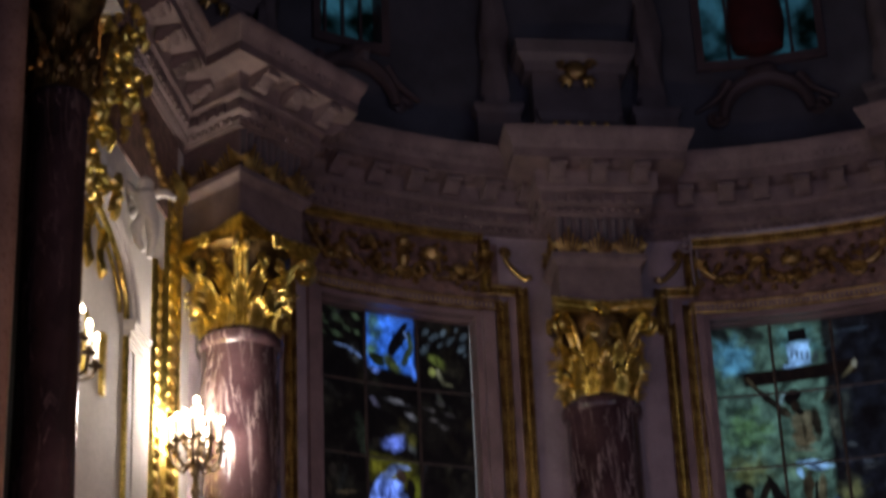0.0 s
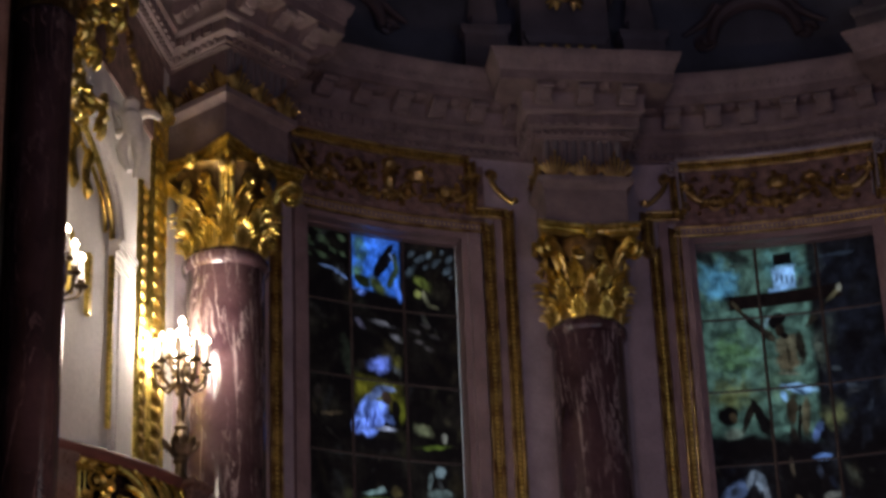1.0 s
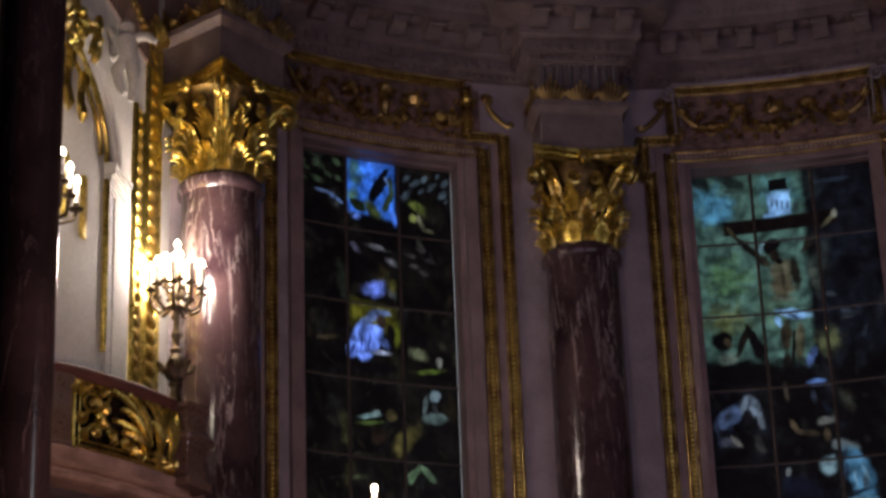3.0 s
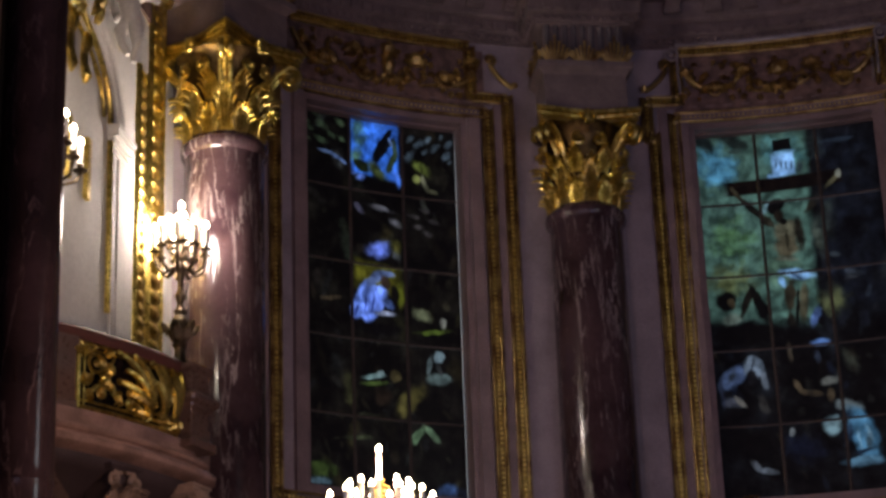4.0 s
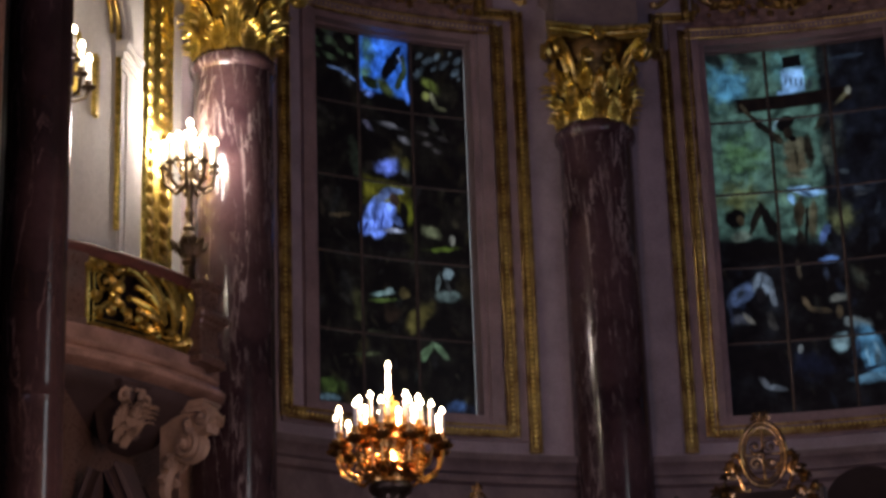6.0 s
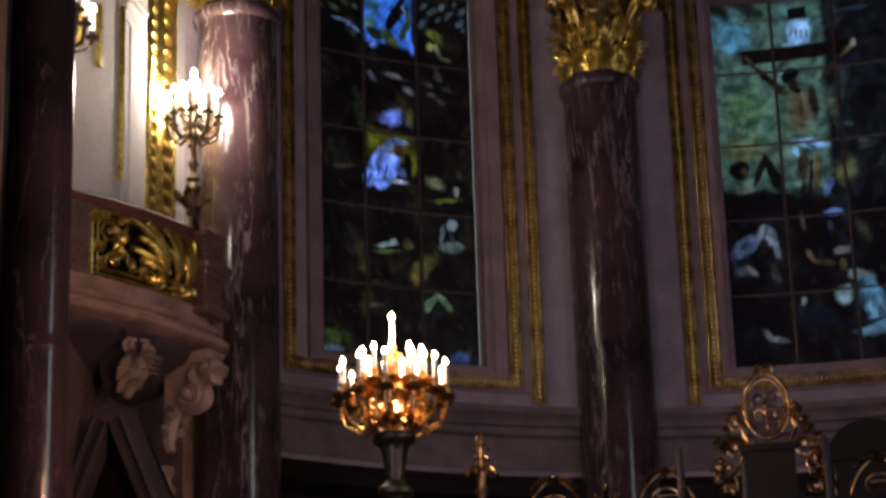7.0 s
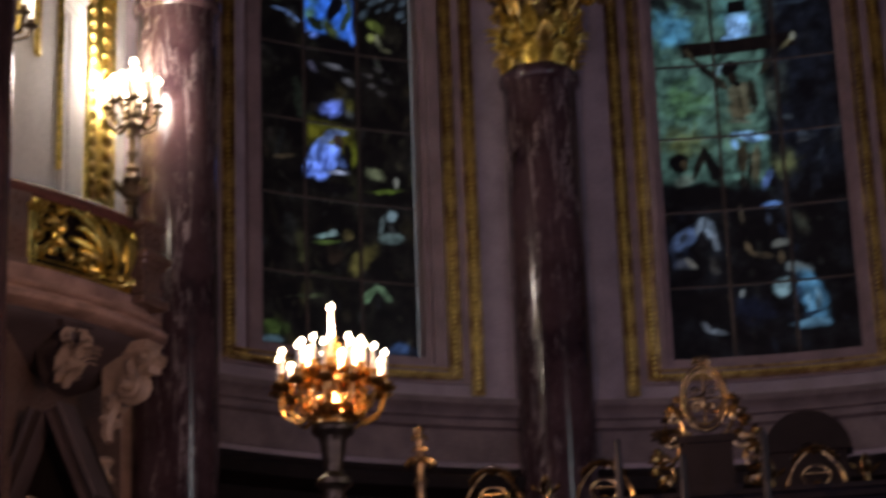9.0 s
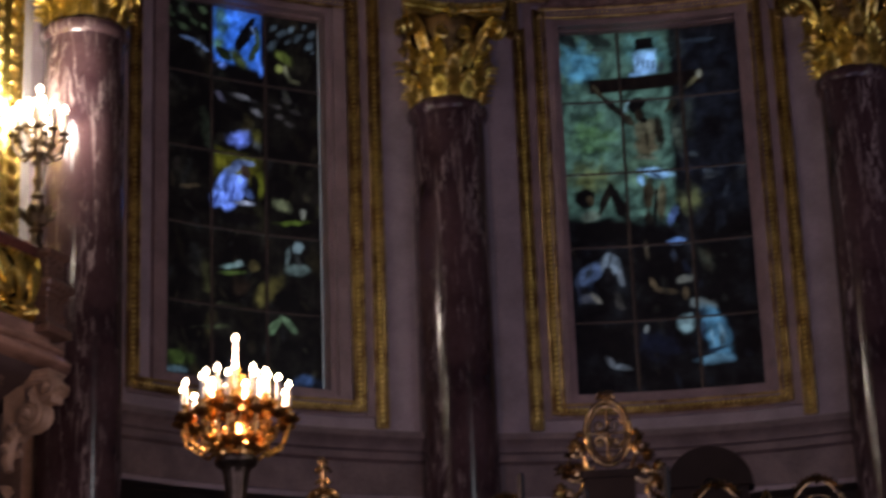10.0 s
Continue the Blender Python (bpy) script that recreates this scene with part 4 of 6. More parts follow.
def arc_pane(bm, p0, p1, r, z0, z1, c, h):
    """A pane of curved glass with its place in the whole window as texture coordinates."""
    layer = bm.loops.layers.uv.new("UVMap")
    n = 4
    for off in (0.0, 0.012):
        rows = [[pol(p0 + (p1 - p0) * k / n, r + off, z) for z in (z0, z1)] for k in range(n + 1)]
        vs = grid(bm, rows)
    for f in bm.faces:
        for lp in f.loops:
            q = lp.vert.co
            phi = math.degrees(math.atan2(q.x, q.y - YC))
            lp[layer].uv = ((phi - (c - h)) / (2 * h), (q.z - ZG0) / (ZG1 - ZG0))


def frame_ring(bm, c, h, z0, z1, wide, tall, r0, r1):
    """A frame round an opening: h the half width inside, wide and tall what the frame adds, in degrees and metres."""
    arc_block(bm, c - h - wide, c - h, r0, r1, z0 - tall, z1 + tall)
    arc_block(bm, c + h, c + h + wide, r0, r1, z0 - tall, z1 + tall)
    arc_block(bm, c - h, c + h, r0, r1, z1, z1 + tall)
    arc_block(bm, c - h, c + h, r0, r1, z0 - tall, z0)


def gilded_strip(w, line, r=RW - 0.05, bead=0.03):
    """A dark gilded bed between two raised bright edges, with a row of beads; line: (phi, z) corners."""
    f, e, b = bmesh.new(), bmesh.new(), bmesh.new()
    for (p0, z0), (p1, z1) in zip(line[:-1], line[1:]):
        if abs(p1 - p0) < 1e-6:
            arc_block(f, p0 - 0.36, p0 + 0.36, r, r + 0.06, min(z0, z1) - 0.06, max(z0, z1) + 0.06)
            for q in (-0.4, 0.4):
                tube(e, [pol(p0 + q, r - 0.012, min(z0, z1) - 0.06), pol(p0 + q, r - 0.012, (z0 + z1) / 2), pol(p0 + q, r - 0.012, max(z0, z1) + 0.06)], 0.024, 8)
            n = int(abs(z1 - z0) / 0.064)
            for k in range(n):
                blob(b, pol(p0, r - 0.008, z0 + (z1 - z0) * (k + 0.5) / n), bead, 1)
        else:
            arc_block(f, min(p0, p1), max(p0, p1), r, r + 0.06, z0 - 0.056, z0 + 0.056)
            m = max(2, int(abs(p1 - p0)))
            for q in (-0.06, 0.06):
                tube(e, [pol(p0 + (p1 - p0) * k / m, r - 0.012, z0 + q) for k in range(m + 1)], 0.022, 8)
            n = int(abs(p1 - p0) * RW * 0.01745 / 0.064)
            for k in range(n):
                blob(b, pol(p0 + (p1 - p0) * (k + 0.5) / n, r - 0.008, z0), bead, 1)
    part("fillet", f, OLDGOLD, w)
    part("gilded_edge", e, OLDGOLD, w)
    part("beads", b, GOLD, w)["kind"] = "stuff"


def window(c, h, name, glass, label, style):
    w = thing(name, (0, 0, 0), label, "window", kind="structure")
    bm = bmesh.new()
    frame_ring(bm, c, h, ZG0, ZG1, 0.9, 0.36, 9.02, 9.6)
    for k, (o, r) in enumerate(((0.0, 9.18), (0.5, 9.06))):
        frame_ring(bm, c, h + o - 0.02, ZG0 + 0.02 - 0.08 * k, ZG1 - 0.02 + 0.08 * k, 0.25, 0.04, r, 9.3)
    part("window_frame", bm, FRAME, w)
    bm = bmesh.new()
    frame_ring(bm, c, h + 0.52, ZG0 - 0.1, ZG1 + 0.1, 1.0, 0.1, RW - 0.07, RW + 0.03)
    frame_ring(bm, c, 9.75, 9.1, 14.85, 0.75, 0.02, RW - 0.045, RW + 0.02)
    part("architrave", bm, FRAME, w)
    left = 9.2 if style else 10.2                # the jamb beside the side wall is wider
    gilded_strip(w, [(c - left, 9.2), (c - left, 14.7), (c + 9.2, 14.7), (c + 9.2, 9.2), (c - left, 9.2)], bead=0.024)
    for s in (-1, 1):
        if s < 0 and not style:
            continue
        if not style:
            gilded_strip(w, [(c + 11.0, 9.0), (c + 11.0, 14.93), (c + 7.8, 14.93), (c + 7.8, 15.62)])
            continue
        gilded_strip(w, [(c + s * 11.0, 9.0), (c + s * 11.0, 14.42), (c + s * 11.5, 14.42), (c + s * 11.5, 14.95), (c + s * 8.75, 14.95), (c + s * 8.75, 15.5)])
    gilded_strip(w, [(c - 8.7, 15.68), (c + (8.6 if style else 7.8), 15.68)])
    for i in range(3):
        for j in range(5):
            bm = bmesh.new()
            a0, a1 = c - h + 2 * h * i / 3, c - h + 2 * h * (i + 1) / 3
            z0, z1 = ZG0 + (ZG1 - ZG0) * j / 5, ZG0 + (ZG1 - ZG0) * (j + 1) / 5
            arc_pane(bm, a0 + 0.05, a1 - 0.05, 9.3, z0 + 0.01, z1 - 0.01, c, h)
            part("pane", bm, glass.glass(i / 3, (i + 1) / 3, j / 5, (j + 1) / 5), w, "painted glass pane in dark and blue tones").visible_shadow = True
    for k in (1, 2):
        p = c - h + 2 * h * k / 3
        bm = bmesh.new()
        tube(bm, [pol(p, 9.285, ZG0), pol(p, 9.285, (ZG0 + ZG1) / 2), pol(p, 9.285, ZG1)], 0.022, 8)
        part("glazing_bar", bm, LEAD, w)
    for k in range(1, 5):
        z = ZG0 + (ZG1 - ZG0) * k / 5
        bm = bmesh.new()
        tube(bm, [pol(c - h + 2 * h * q / 10, 9.285, z) for q in range(11)], 0.017, 8)
        part("glazing_bar", bm, LEAD, w)

    # panel above, with gilded relief
    def place(s, z, o):
        return pol(c + math.degrees(s / (RW - 0.05)), RW - 0.05 - o, z)

    bm = bmesh.new()
    arc_block(bm, c - 9.0, c + 9.0, RW - 0.045, RW + 0.02, 14.8, 15.62)
    part("frieze_panel", bm, PANEL, w)
    if style:
        bm = bmesh.new()
        tube(bm, [place(-1.36 + 2.72 * k / 16, 15.765, 0.05) for k in range(17)], 0.028, 8)
        part("cap_moulding", bm, CAPSTONE, w, "polished grey stone cap moulding")
        for s in (-1, 1):
            bm = bmesh.new()
            spiral(place, s * 1.42, 15.63, 0.11, 1.5, s, math.pi / 2, 0.026, bm, tail=(s * 1.3, 15.76), lift=0.03)
            tube(bm, [place(s * 1.34, 15.56, 0.05), place(s * 1.34, 15.3, 0.05), place(s * 1.33, 15.03, 0.05)], 0.022, 8)
            tube(bm, [place(s * 1.26, 15.56, 0.04), place(s * 1.26, 15.3, 0.04), place(s * 1.25, 14.95, 0.04)], 0.016, 8)
            part("cap_scroll", bm, CAPSTONE, w)
    for s in (-1, 1):
        bm = bmesh.new()
        spiral(place, s * 1.5, 15.5, 0.085, 1.6, s, -math.pi / 2, 0.026, bm)
        tube(bm, [place(s * (1.5 + 0.3 * t), 15.42 - 0.34 * t ** 0.7 + 0.06 * max(0, t - 0.7), 0.03) for t in (0, 0.15, 0.3, 0.5, 0.7, 0.85, 1)], [0.03, 0.034, 0.036, 0.036, 0.034, 0.032, 0.036], 8)
        blob(bm, place(s * 1.82, 15.13, 0.04), 0.05, 1, rough=0.3)
        part("scroll_end", bm, OLDGOLD, w)
    def relief(name="gilded_relief", material=OLDGOLD):
        part(name, bm, material, w)

    def sprig(place_, bm_, s_, z_, size, turn, n=5):
        leaflets(place_, bm_, s_, z_, size * 0.72, turn, n)

    bm = bmesh.new()
    rnd = random.Random(11 + style)
    for k in range(90):
        sprig(place, bm, rnd.uniform(-1.3, 1.3), rnd.uniform(14.9, 15.5), rnd.uniform(0.07, 0.13), rnd.uniform(0, 6.28), 3)
    relief("small_leaves", OLDGOLD)
    bm = bmesh.new()
    if style:
        for k in range(7):
            sprig(place, bm, 0, 15.3, 0.22, math.pi / 2 + (k - 3) * 0.45, 3)
        blob(bm, place(0, 15.3, 0.05), 0.08, 2, (1, 1, 1.2), 0.4)
        relief()
        for s in (-1, 1):
            bm = bmesh.new()
            for q in (-0.7, 0.0, 0.7):
                sprig(place, bm, s * 0.45, 15.28, 0.26, math.pi / 2 - s * 0.4 + q, 4)
            relief()
            bm = bmesh.new()
            spiral(place, s * 0.28, 15.12, 0.12, 1.4, s, 0, 0.028, bm, tail=(s * 0.05, 14.95))
            sprig(place, bm, s * 0.2, 15.0, 0.22, math.pi / 2 + s * 0.9, 4)
            relief("scroll")
            bm = bmesh.new()
            spiral(place, s * 0.85, 15.08, 0.13, 1.5, -s, 0, 0.028, bm, tail=(s * 0.5, 15.25))
            for q in range(3):
                sprig(place, bm, s * (0.8 + 0.08 * q), 15.05, 0.19, math.pi / 2 + 0.9 * (q - 1), 4)
            relief("scroll")
            bm = bmesh.new()
            tube(bm, [place(s * (0.95 + 0.4 * t), 15.1 + 0.4 * t * t, 0.03) for t in (0, 0.25, 0.5, 0.75, 1)], [0.03, 0.045, 0.05, 0.045, 0.025], 8)
            sprig(place, bm, s * 1.25, 15.3, 0.2, math.pi / 2, 4)
            relief("ribbon")
        bm = bmesh.new()
        for q in (-0.6, 0, 0.6):
            sprig(place, bm, 0, 15.1, 0.22, -math.pi / 2 + q, 4)
        relief()
    else:
        blob(bm, place(0.05, 15.45, 0.06), 0.09, 2, (1, 1, 1.1), 0.4)
        blob(bm, place(0.05, 15.22, 0.05), 0.085, 2, (0.9, 1, 2.0), 0.5)
        for q in (-0.5, 0, 0.5):
            sprig(place, bm, 0.05, 15.08, 0.24, -math.pi / 2 + q, 3)
        relief()
        for s in (-1, 1):
            bm = bmesh.new()
            blob(bm, place(s * 0.45, 15.36, 0.04), 0.1, 2, (1.1, 1, 1), 0.5)
            for q in (-0.8, 0.0, 0.8):
                sprig(place, bm, s * 0.45, 15.3, 0.25, math.pi / 2 - s * 0.3 + q, 4)
            relief()
            bm = bmesh.new()
            spiral(place, s * 0.3, 15.08, 0.13, 1.5, s, 0, 0.028, bm, tail=(s * 0.08, 14.95))
            sprig(place, bm, s * 0.3, 15.0, 0.2, math.pi / 2, 4)
            relief("scroll")
            bm = bmesh.new()
            spiral(place, s * 0.85, 15.15, 0.15, 1.5, -s, 0, 0.03, bm, tail=(s * 0.5, 15.0))
            for q in range(3):
                sprig(place, bm, s * (0.8 + 0.12 * q), 15.1, 0.22, math.pi / 2 + 0.8 * (q - 1), 4)
            relief("scroll")
            bm = bmesh.new()
            tube(bm, [place(s * (0.95 + 0.4 * t), 15.05 + 0.42 * t * t, 0.03) for t in (0, 0.25, 0.5, 0.75, 1)], [0.03, 0.045, 0.05, 0.045, 0.025], 8)
            sprig(place, bm, s * 1.2, 15.3, 0.2, math.pi / 2 + s * 0.3, 4)
            relief("ribbon")


window(*WINS[0], "window_1", BIRTH, "tall stained-glass window with a blue-robed shape and gilded beaded frame", False)
window(*WINS[1], "window_2", CROSS, "tall stained-glass window with a dark cross on a teal sky", True)
for c, h in WINS:
    area("daylight", pol(c, 10.9, 12), pol(c, 0, 12), 3.4, 6.4, GLASS_W, (0.80, 0.92, 1.0))
# ---- columns of the apse ----
def rotz(a):
    return Matrix.Rotation(a, 4, "Z")


def make_column():
    w = thing("column", (0, 0, 0), "polished red marble column with pale veins and a gilded leafy capital", "column", "columns of the apse")
    bm = bmesh.new()
    lathe(bm, [(0.66, 1.2), (0.66, 1.5), (0.56, 1.6), (0.6, 1.75), (0.51, 1.9), (0.5, 2.2), (0.5, 2.4), (0.495, 6), (0.487, 9), (0.476, 12.6), (0.474, 12.9), (0.48, 12.98), (0.5, 13.0), (0.525, 13.04), (0.53, 13.09),
               (0.525, 13.13), (0.49, 13.16), (0.47, 13.2)], 64)
    part("shaft", bm, RED, w)
    # bell in darker gold, to put shadow between and behind the leaves
    bm = bmesh.new()
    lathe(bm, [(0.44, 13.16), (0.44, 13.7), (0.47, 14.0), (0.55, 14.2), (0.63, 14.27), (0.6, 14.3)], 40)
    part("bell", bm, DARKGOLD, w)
    for n, z, wd, ht, curl, off in ((8, 13.17, 0.17, 0.43, 0.13, 0.5), (8, 13.2, 0.19, 0.76, 0.19, 0.0), (8, 13.62, 0.13, 0.44, 0.14, 0.5)):
        base = None
        for k in range(n):
            m = rotz(2 * math.pi * (k + off) / n) @ Matrix.Translation((0, -0.44, z))
            if base is None:
                bm = bmesh.new()
                acanthus(bm, wd, ht, curl)
                base = part("leaf", bm, GOLD, w)
                base.matrix_basis = m
            else:
                again(base, w, m)
    # corner volutes and the small scrolls between them
    base = None
    for k in range(4):
        m = rotz(math.pi / 4 + k * math.pi / 2)
        if base is None:
            bm = bmesh.new()
            for s in (-0.055, 0.055):
                pts = [(s, -0.45, 13.72), (s, -0.52, 13.95), (s, -0.62, 14.12), (s, -0.76, 14.22)]
                cx, cz, r = -0.79, 14.1, 0.13
                rad = [0.03, 0.035, 0.04, 0.04]
                for q in range(20):
                    t = q / 19
                    a = math.pi / 2 + 2 * math.pi * 1.5 * t
                    rr = r * (1 - 0.8 * t)
                    pts.append((s, cx + rr * math.cos(a), cz + rr * math.sin(a)))
                    rad.append(0.042 * (1 - 0.5 * t))
                tube(bm, pts, rad, 8)
            tube(bm, [(-0.1, -0.79, 14.1), (0.1, -0.79, 14.1)], 0.04, 10)
            tube(bm, [(0, -0.5, 13.9), (0, -0.66, 14.1), (0, -0.8, 14.27), (0, -0.86, 14.36), (0, -0.88, 14.44)], [0.03, 0.04, 0.05, 0.035, 0.055], 8)
            base = part("volute", bm, GOLD, w)
            base.matrix_basis = m
        else:
            again(base, w, m)
    base = None
    for k in range(4):
        m = rotz(k * math.pi / 2)
        if base is None:
            bm = bmesh.new()

            def place(s, z, o):
                return Vector((s, -0.5 - o, z))
            for s in (-1, 1):
                spiral(place, s * 0.13, 14.05, 0.1, 1.4, -s, math.pi / 2, 0.028, bm, tail=(s * 0.3, 13.75), lift=0.04)
            blob(bm, (0, -0.6, 14.33), 0.085, 2, (1.1, 0.7, 1.1), 0.35)
            for q in range(7):
                a = q * 2 * math.pi / 7
                blob(bm, (0.075 * math.cos(a), -0.63, 14.33 + 0.075 * math.sin(a)), 0.035, 1)
            base = part("fleuron", bm, GOLD, w)
            base.matrix_basis = m
        else:
            again(base, w, m)
    bm = bmesh.new()
    prof = []
    for k in range(4):
        for q in range(9):
            a = math.pi / 4 + (k + q / 8) * math.pi / 2
            t = abs(q - 4) / 4
            prof.append((a, 0.57 + 0.41 * t ** 2.4))
    rows = []
    for z, d in ((14.26, -0.12), (14.27, -0.06), (14.305, -0.055), (14.31, -0.075), (14.325, -0.075), (14.335, -0.03), (14.365, -0.02), (14.37, -0.045), (14.385, -0.045), (14.395, 0.0), (14.44, 0.01), (14.45, 0.0)):
        rows.append([((r + d) * math.cos(a), (r + d) * math.sin(a), z) for a, r in prof])
    vs = grid(bm, rows, close_v=True)
    bm.faces.new(vs[0])
    bm.faces.new(vs[-1])
    part("abacus", bm, GOLD, w)
    bm = bmesh.new()
    sweep(bm, [(-0.55, 0.6), (-0.55, -0.52), (0.55, -0.52), (0.55, 0.6)],
          [(-0.4, 14.46), (0.0, 14.46), (0.0, 14.98), (0.04, 15.02), (0.09, 15.06), (0.09, 15.14), (-0.4, 15.16)])
    box(bm, -0.54, 0.54, -0.51, 0.6, 14.46, 15.77)
    part("impost_block", bm, CORNICE, w, smooth=False)
    # carved leaf band between impost block and cornice
    bm = bmesh.new()
    for face in (-1, 0, 1):
        def band(a, z, o):
            return rotz(face * math.pi / 2) @ Vector((a, -0.57 - o, z))
        for x in (-0.4, 0.0, 0.4):
            for q in range(-4, 5):
                tip, h = x + 0.045 * q + 0.01 * math.sin(7 * q), (0.3, 0.22, 0.17, 0.13, 0.1)[abs(q)] * (1.15 if x else 0.9)
                tube(bm, [band(x + 0.025 * q, 15.15, 0.0), band(tip, 15.15 + 0.6 * h, 0.04), band(tip + 0.008 * q, 15.15 + h, 0.06), band(tip + 0.014 * q, 15.13 + h, 0.09)], [0.012, 0.02, 0.018, 0.008], 6)
    part("leaf_band", bm, OLDGOLD, w)
    bm = bmesh.new()
    for k in range(9):
        x = -0.48 + 0.12 * k
        tube(bm, [(x, -0.49, 15.2), (x, -0.5, 15.5), (x, -0.53, 15.74)], [0.035, 0.042, 0.045], 6)
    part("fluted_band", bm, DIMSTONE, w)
    return w


def stand(c, turn, tall):
    """Where a column stands: its angle round the apse, a further turn, and its height against the usual one."""
    return pose(*pol(c, RCOL, 0), 0, 0, turn - c) @ Matrix.Diagonal((1, 1, tall, 1))


col = make_column()
for c in COLS[1:]:
    copy_thing(col, stand(c, 0, 1.005))
col.matrix_basis = Matrix.Translation((*FORWARD, 0)) @ stand(COLS[0], 11, 1.003)


# ---- upper storey over the columns ----
def attic(c):
    w = thing("attic_pedestal", pol(c, 9.35, 16.8), "grey stone pedestal with a gilded cartouche above the cornice", "pedestal", "pedestals above the cornice")
    w.rotation_euler = (0, 0, radians(-c))
    bm = bmesh.new()
    sweep(bm, [(-0.72, 0.0), (-0.72, -0.45), (0.72, -0.45), (0.72, 0.0)], [(-0.5, 1.6), (0, 1.6), (0.03, 1.75), (0.12, 1.85), (0.14, 2.05), (-0.5, 2.2)])
    box(bm, -0.62, 0.62, -0.42, 0.0, 0.0, 1.7)
    sweep(bm, [(-0.55, 0.0), (-0.55, -0.5), (0.55, -0.5), (0.55, 0.0)], [(-0.4, 0.0), (0.04, 0.0), (0.04, 0.35), (-0.02, 0.42), (-0.02, 0.8), (0.05, 0.88), (0.05, 0.95), (-0.4, 0.98)])
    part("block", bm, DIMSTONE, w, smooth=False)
    bm = bmesh.new()

    def place(s, z, o):
        return Vector((s, -0.48 - o, z))
    blob(bm, (0, -0.48, 1.62), 0.16, 2, (1.1, 0.5, 0.9), 0.3)
    part("cartouche", bm, OLDGOLD, w)
    for s in (-1, 1):
        bm = bmesh.new()
        spiral(place, s * 0.2, 1.7, 0.09, 1.3, s, 0, 0.025, bm)
        part("scroll", bm, OLDGOLD, w)
        bm = bmesh.new()
        sprig(place, bm, s * 0.1, 1.48, 0.2, -math.pi / 2 + s * 0.7, 3)
        part("leaf", bm, OLDGOLD, w)
    for k in range(5):
        bm = bmesh.new()
        blob(bm, (-0.36 + 0.18 * k, -0.54, 0.72), 0.035, 1, (1.4, 0.6, 1))
        part("rosette", bm, OLDGOLD, w)
    for s in (-1, 1):
        bm = bmesh.new()
        x = s * 1.12
        sweep(bm, [(x - 0.3, 0.0), (x - 0.3, -0.4), (x + 0.3, -0.4), (x + 0.3, 0.0)], [(-0.25, 0.0), (0.03, 0.0), (0.03, 0.1), (0.0, 0.12), (0.0, 0.95), (0.05, 1.0), (0.05, 1.08), (-0.25, 1.1)])
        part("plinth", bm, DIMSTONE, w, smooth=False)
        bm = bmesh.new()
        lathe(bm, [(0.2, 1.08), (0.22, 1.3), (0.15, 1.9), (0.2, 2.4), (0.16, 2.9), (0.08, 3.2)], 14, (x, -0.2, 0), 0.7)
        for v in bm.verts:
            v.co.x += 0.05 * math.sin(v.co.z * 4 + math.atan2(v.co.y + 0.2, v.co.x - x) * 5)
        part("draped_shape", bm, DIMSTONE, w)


for c in COLS[1:]:
    attic(c)
attic(COLS[0] - 3)

for i, (c, h) in enumerate(UPWINS):
    w = thing("window_%d" % (i + 3), (0, 0, 0), "upper window with blue-green glass in a dark carved frame", "window", kind="structure")
    for k in range(4):
        bm = bmesh.new()
        a0 = c - h + 2 * h * k / 4
        arc_block(bm, a0 + 0.12, a0 + 2 * h / 4 - 0.12, 9.6, 9.62, 18.62, 21.0)
        part("pane", bm, UPGLASS, w)
    bm = bmesh.new()
    frame_ring(bm, c, h - 0.4, 18.75, 21.0, 0.7, 0.14, 9.28, 9.62)
    for k in range(1, 4):
        a0 = c - h + 2 * h * k / 4
        arc_block(bm, a0 - 0.12, a0 + 0.12, 9.55, 9.64, 18.7, 21.0)
    part("window_frame", bm, DARKSTONE, w)

    def place(s, z, o):
        return pol(c + math.degrees(s / 9.3), 9.3 - o, z)
    bm = bmesh.new()
    pts = [place(0.62 * math.cos(a), 17.75 + 0.62 * math.sin(a), 0.06) for a in [math.pi * k / 14 for k in range(15)]]
    tube(bm, pts, [0.07 + 0.05 * math.sin(math.pi * k / 14) for k in range(15)], 8)
    for s in (-1, 1):
        spiral(place, s * 0.72, 17.8, 0.14, 1.4, s, 0, 0.05, bm)
        tube(bm, [place(s * (0.5 + 0.5 * t), 18.35 - 0.45 * t ** 0.6, 0.05) for t in (0, 0.3, 0.6, 1)], [0.08, 0.06, 0.05, 0.03], 8)
    blob(bm, place(0, 18.45, 0.05), 0.2, 2, (1.2, 0.6, 0.9), 0.3)
    part("carved_crest", bm, DARKSTONE, w)
    area("daylight", pol(c, 10.8, 19.8), pol(c, 0, 19.8), 1.8, 2.4, 9, (0.6, 0.85, 1.0))
bm = bmesh.new()
lathe(bm, [(0.1, 0), (0.36, 0.1), (0.42, 0.5), (0.36, 1.2), (0.1, 1.5)], 20, (0, 0, 0), 0.6)
ob = part("crest_shield", bm, DARKREDCLOTH)
ob.location = pol(-0.6, 9.2, 18.72)
tagged(ob, "dark red rounded shield on the upper window frame", "shield")


# ---- choir side wall: gilded strips, arch, ornament ----
def wall_place(s, z, o):
    """On the side wall: s along y, o out from it."""
    return Vector((XWALL + o, s, z))


def wall_box(bm, y0, y1, z0, z1, o):
    box(bm, XWALL - 0.05, XWALL + o, y0, y1, z0, z1)


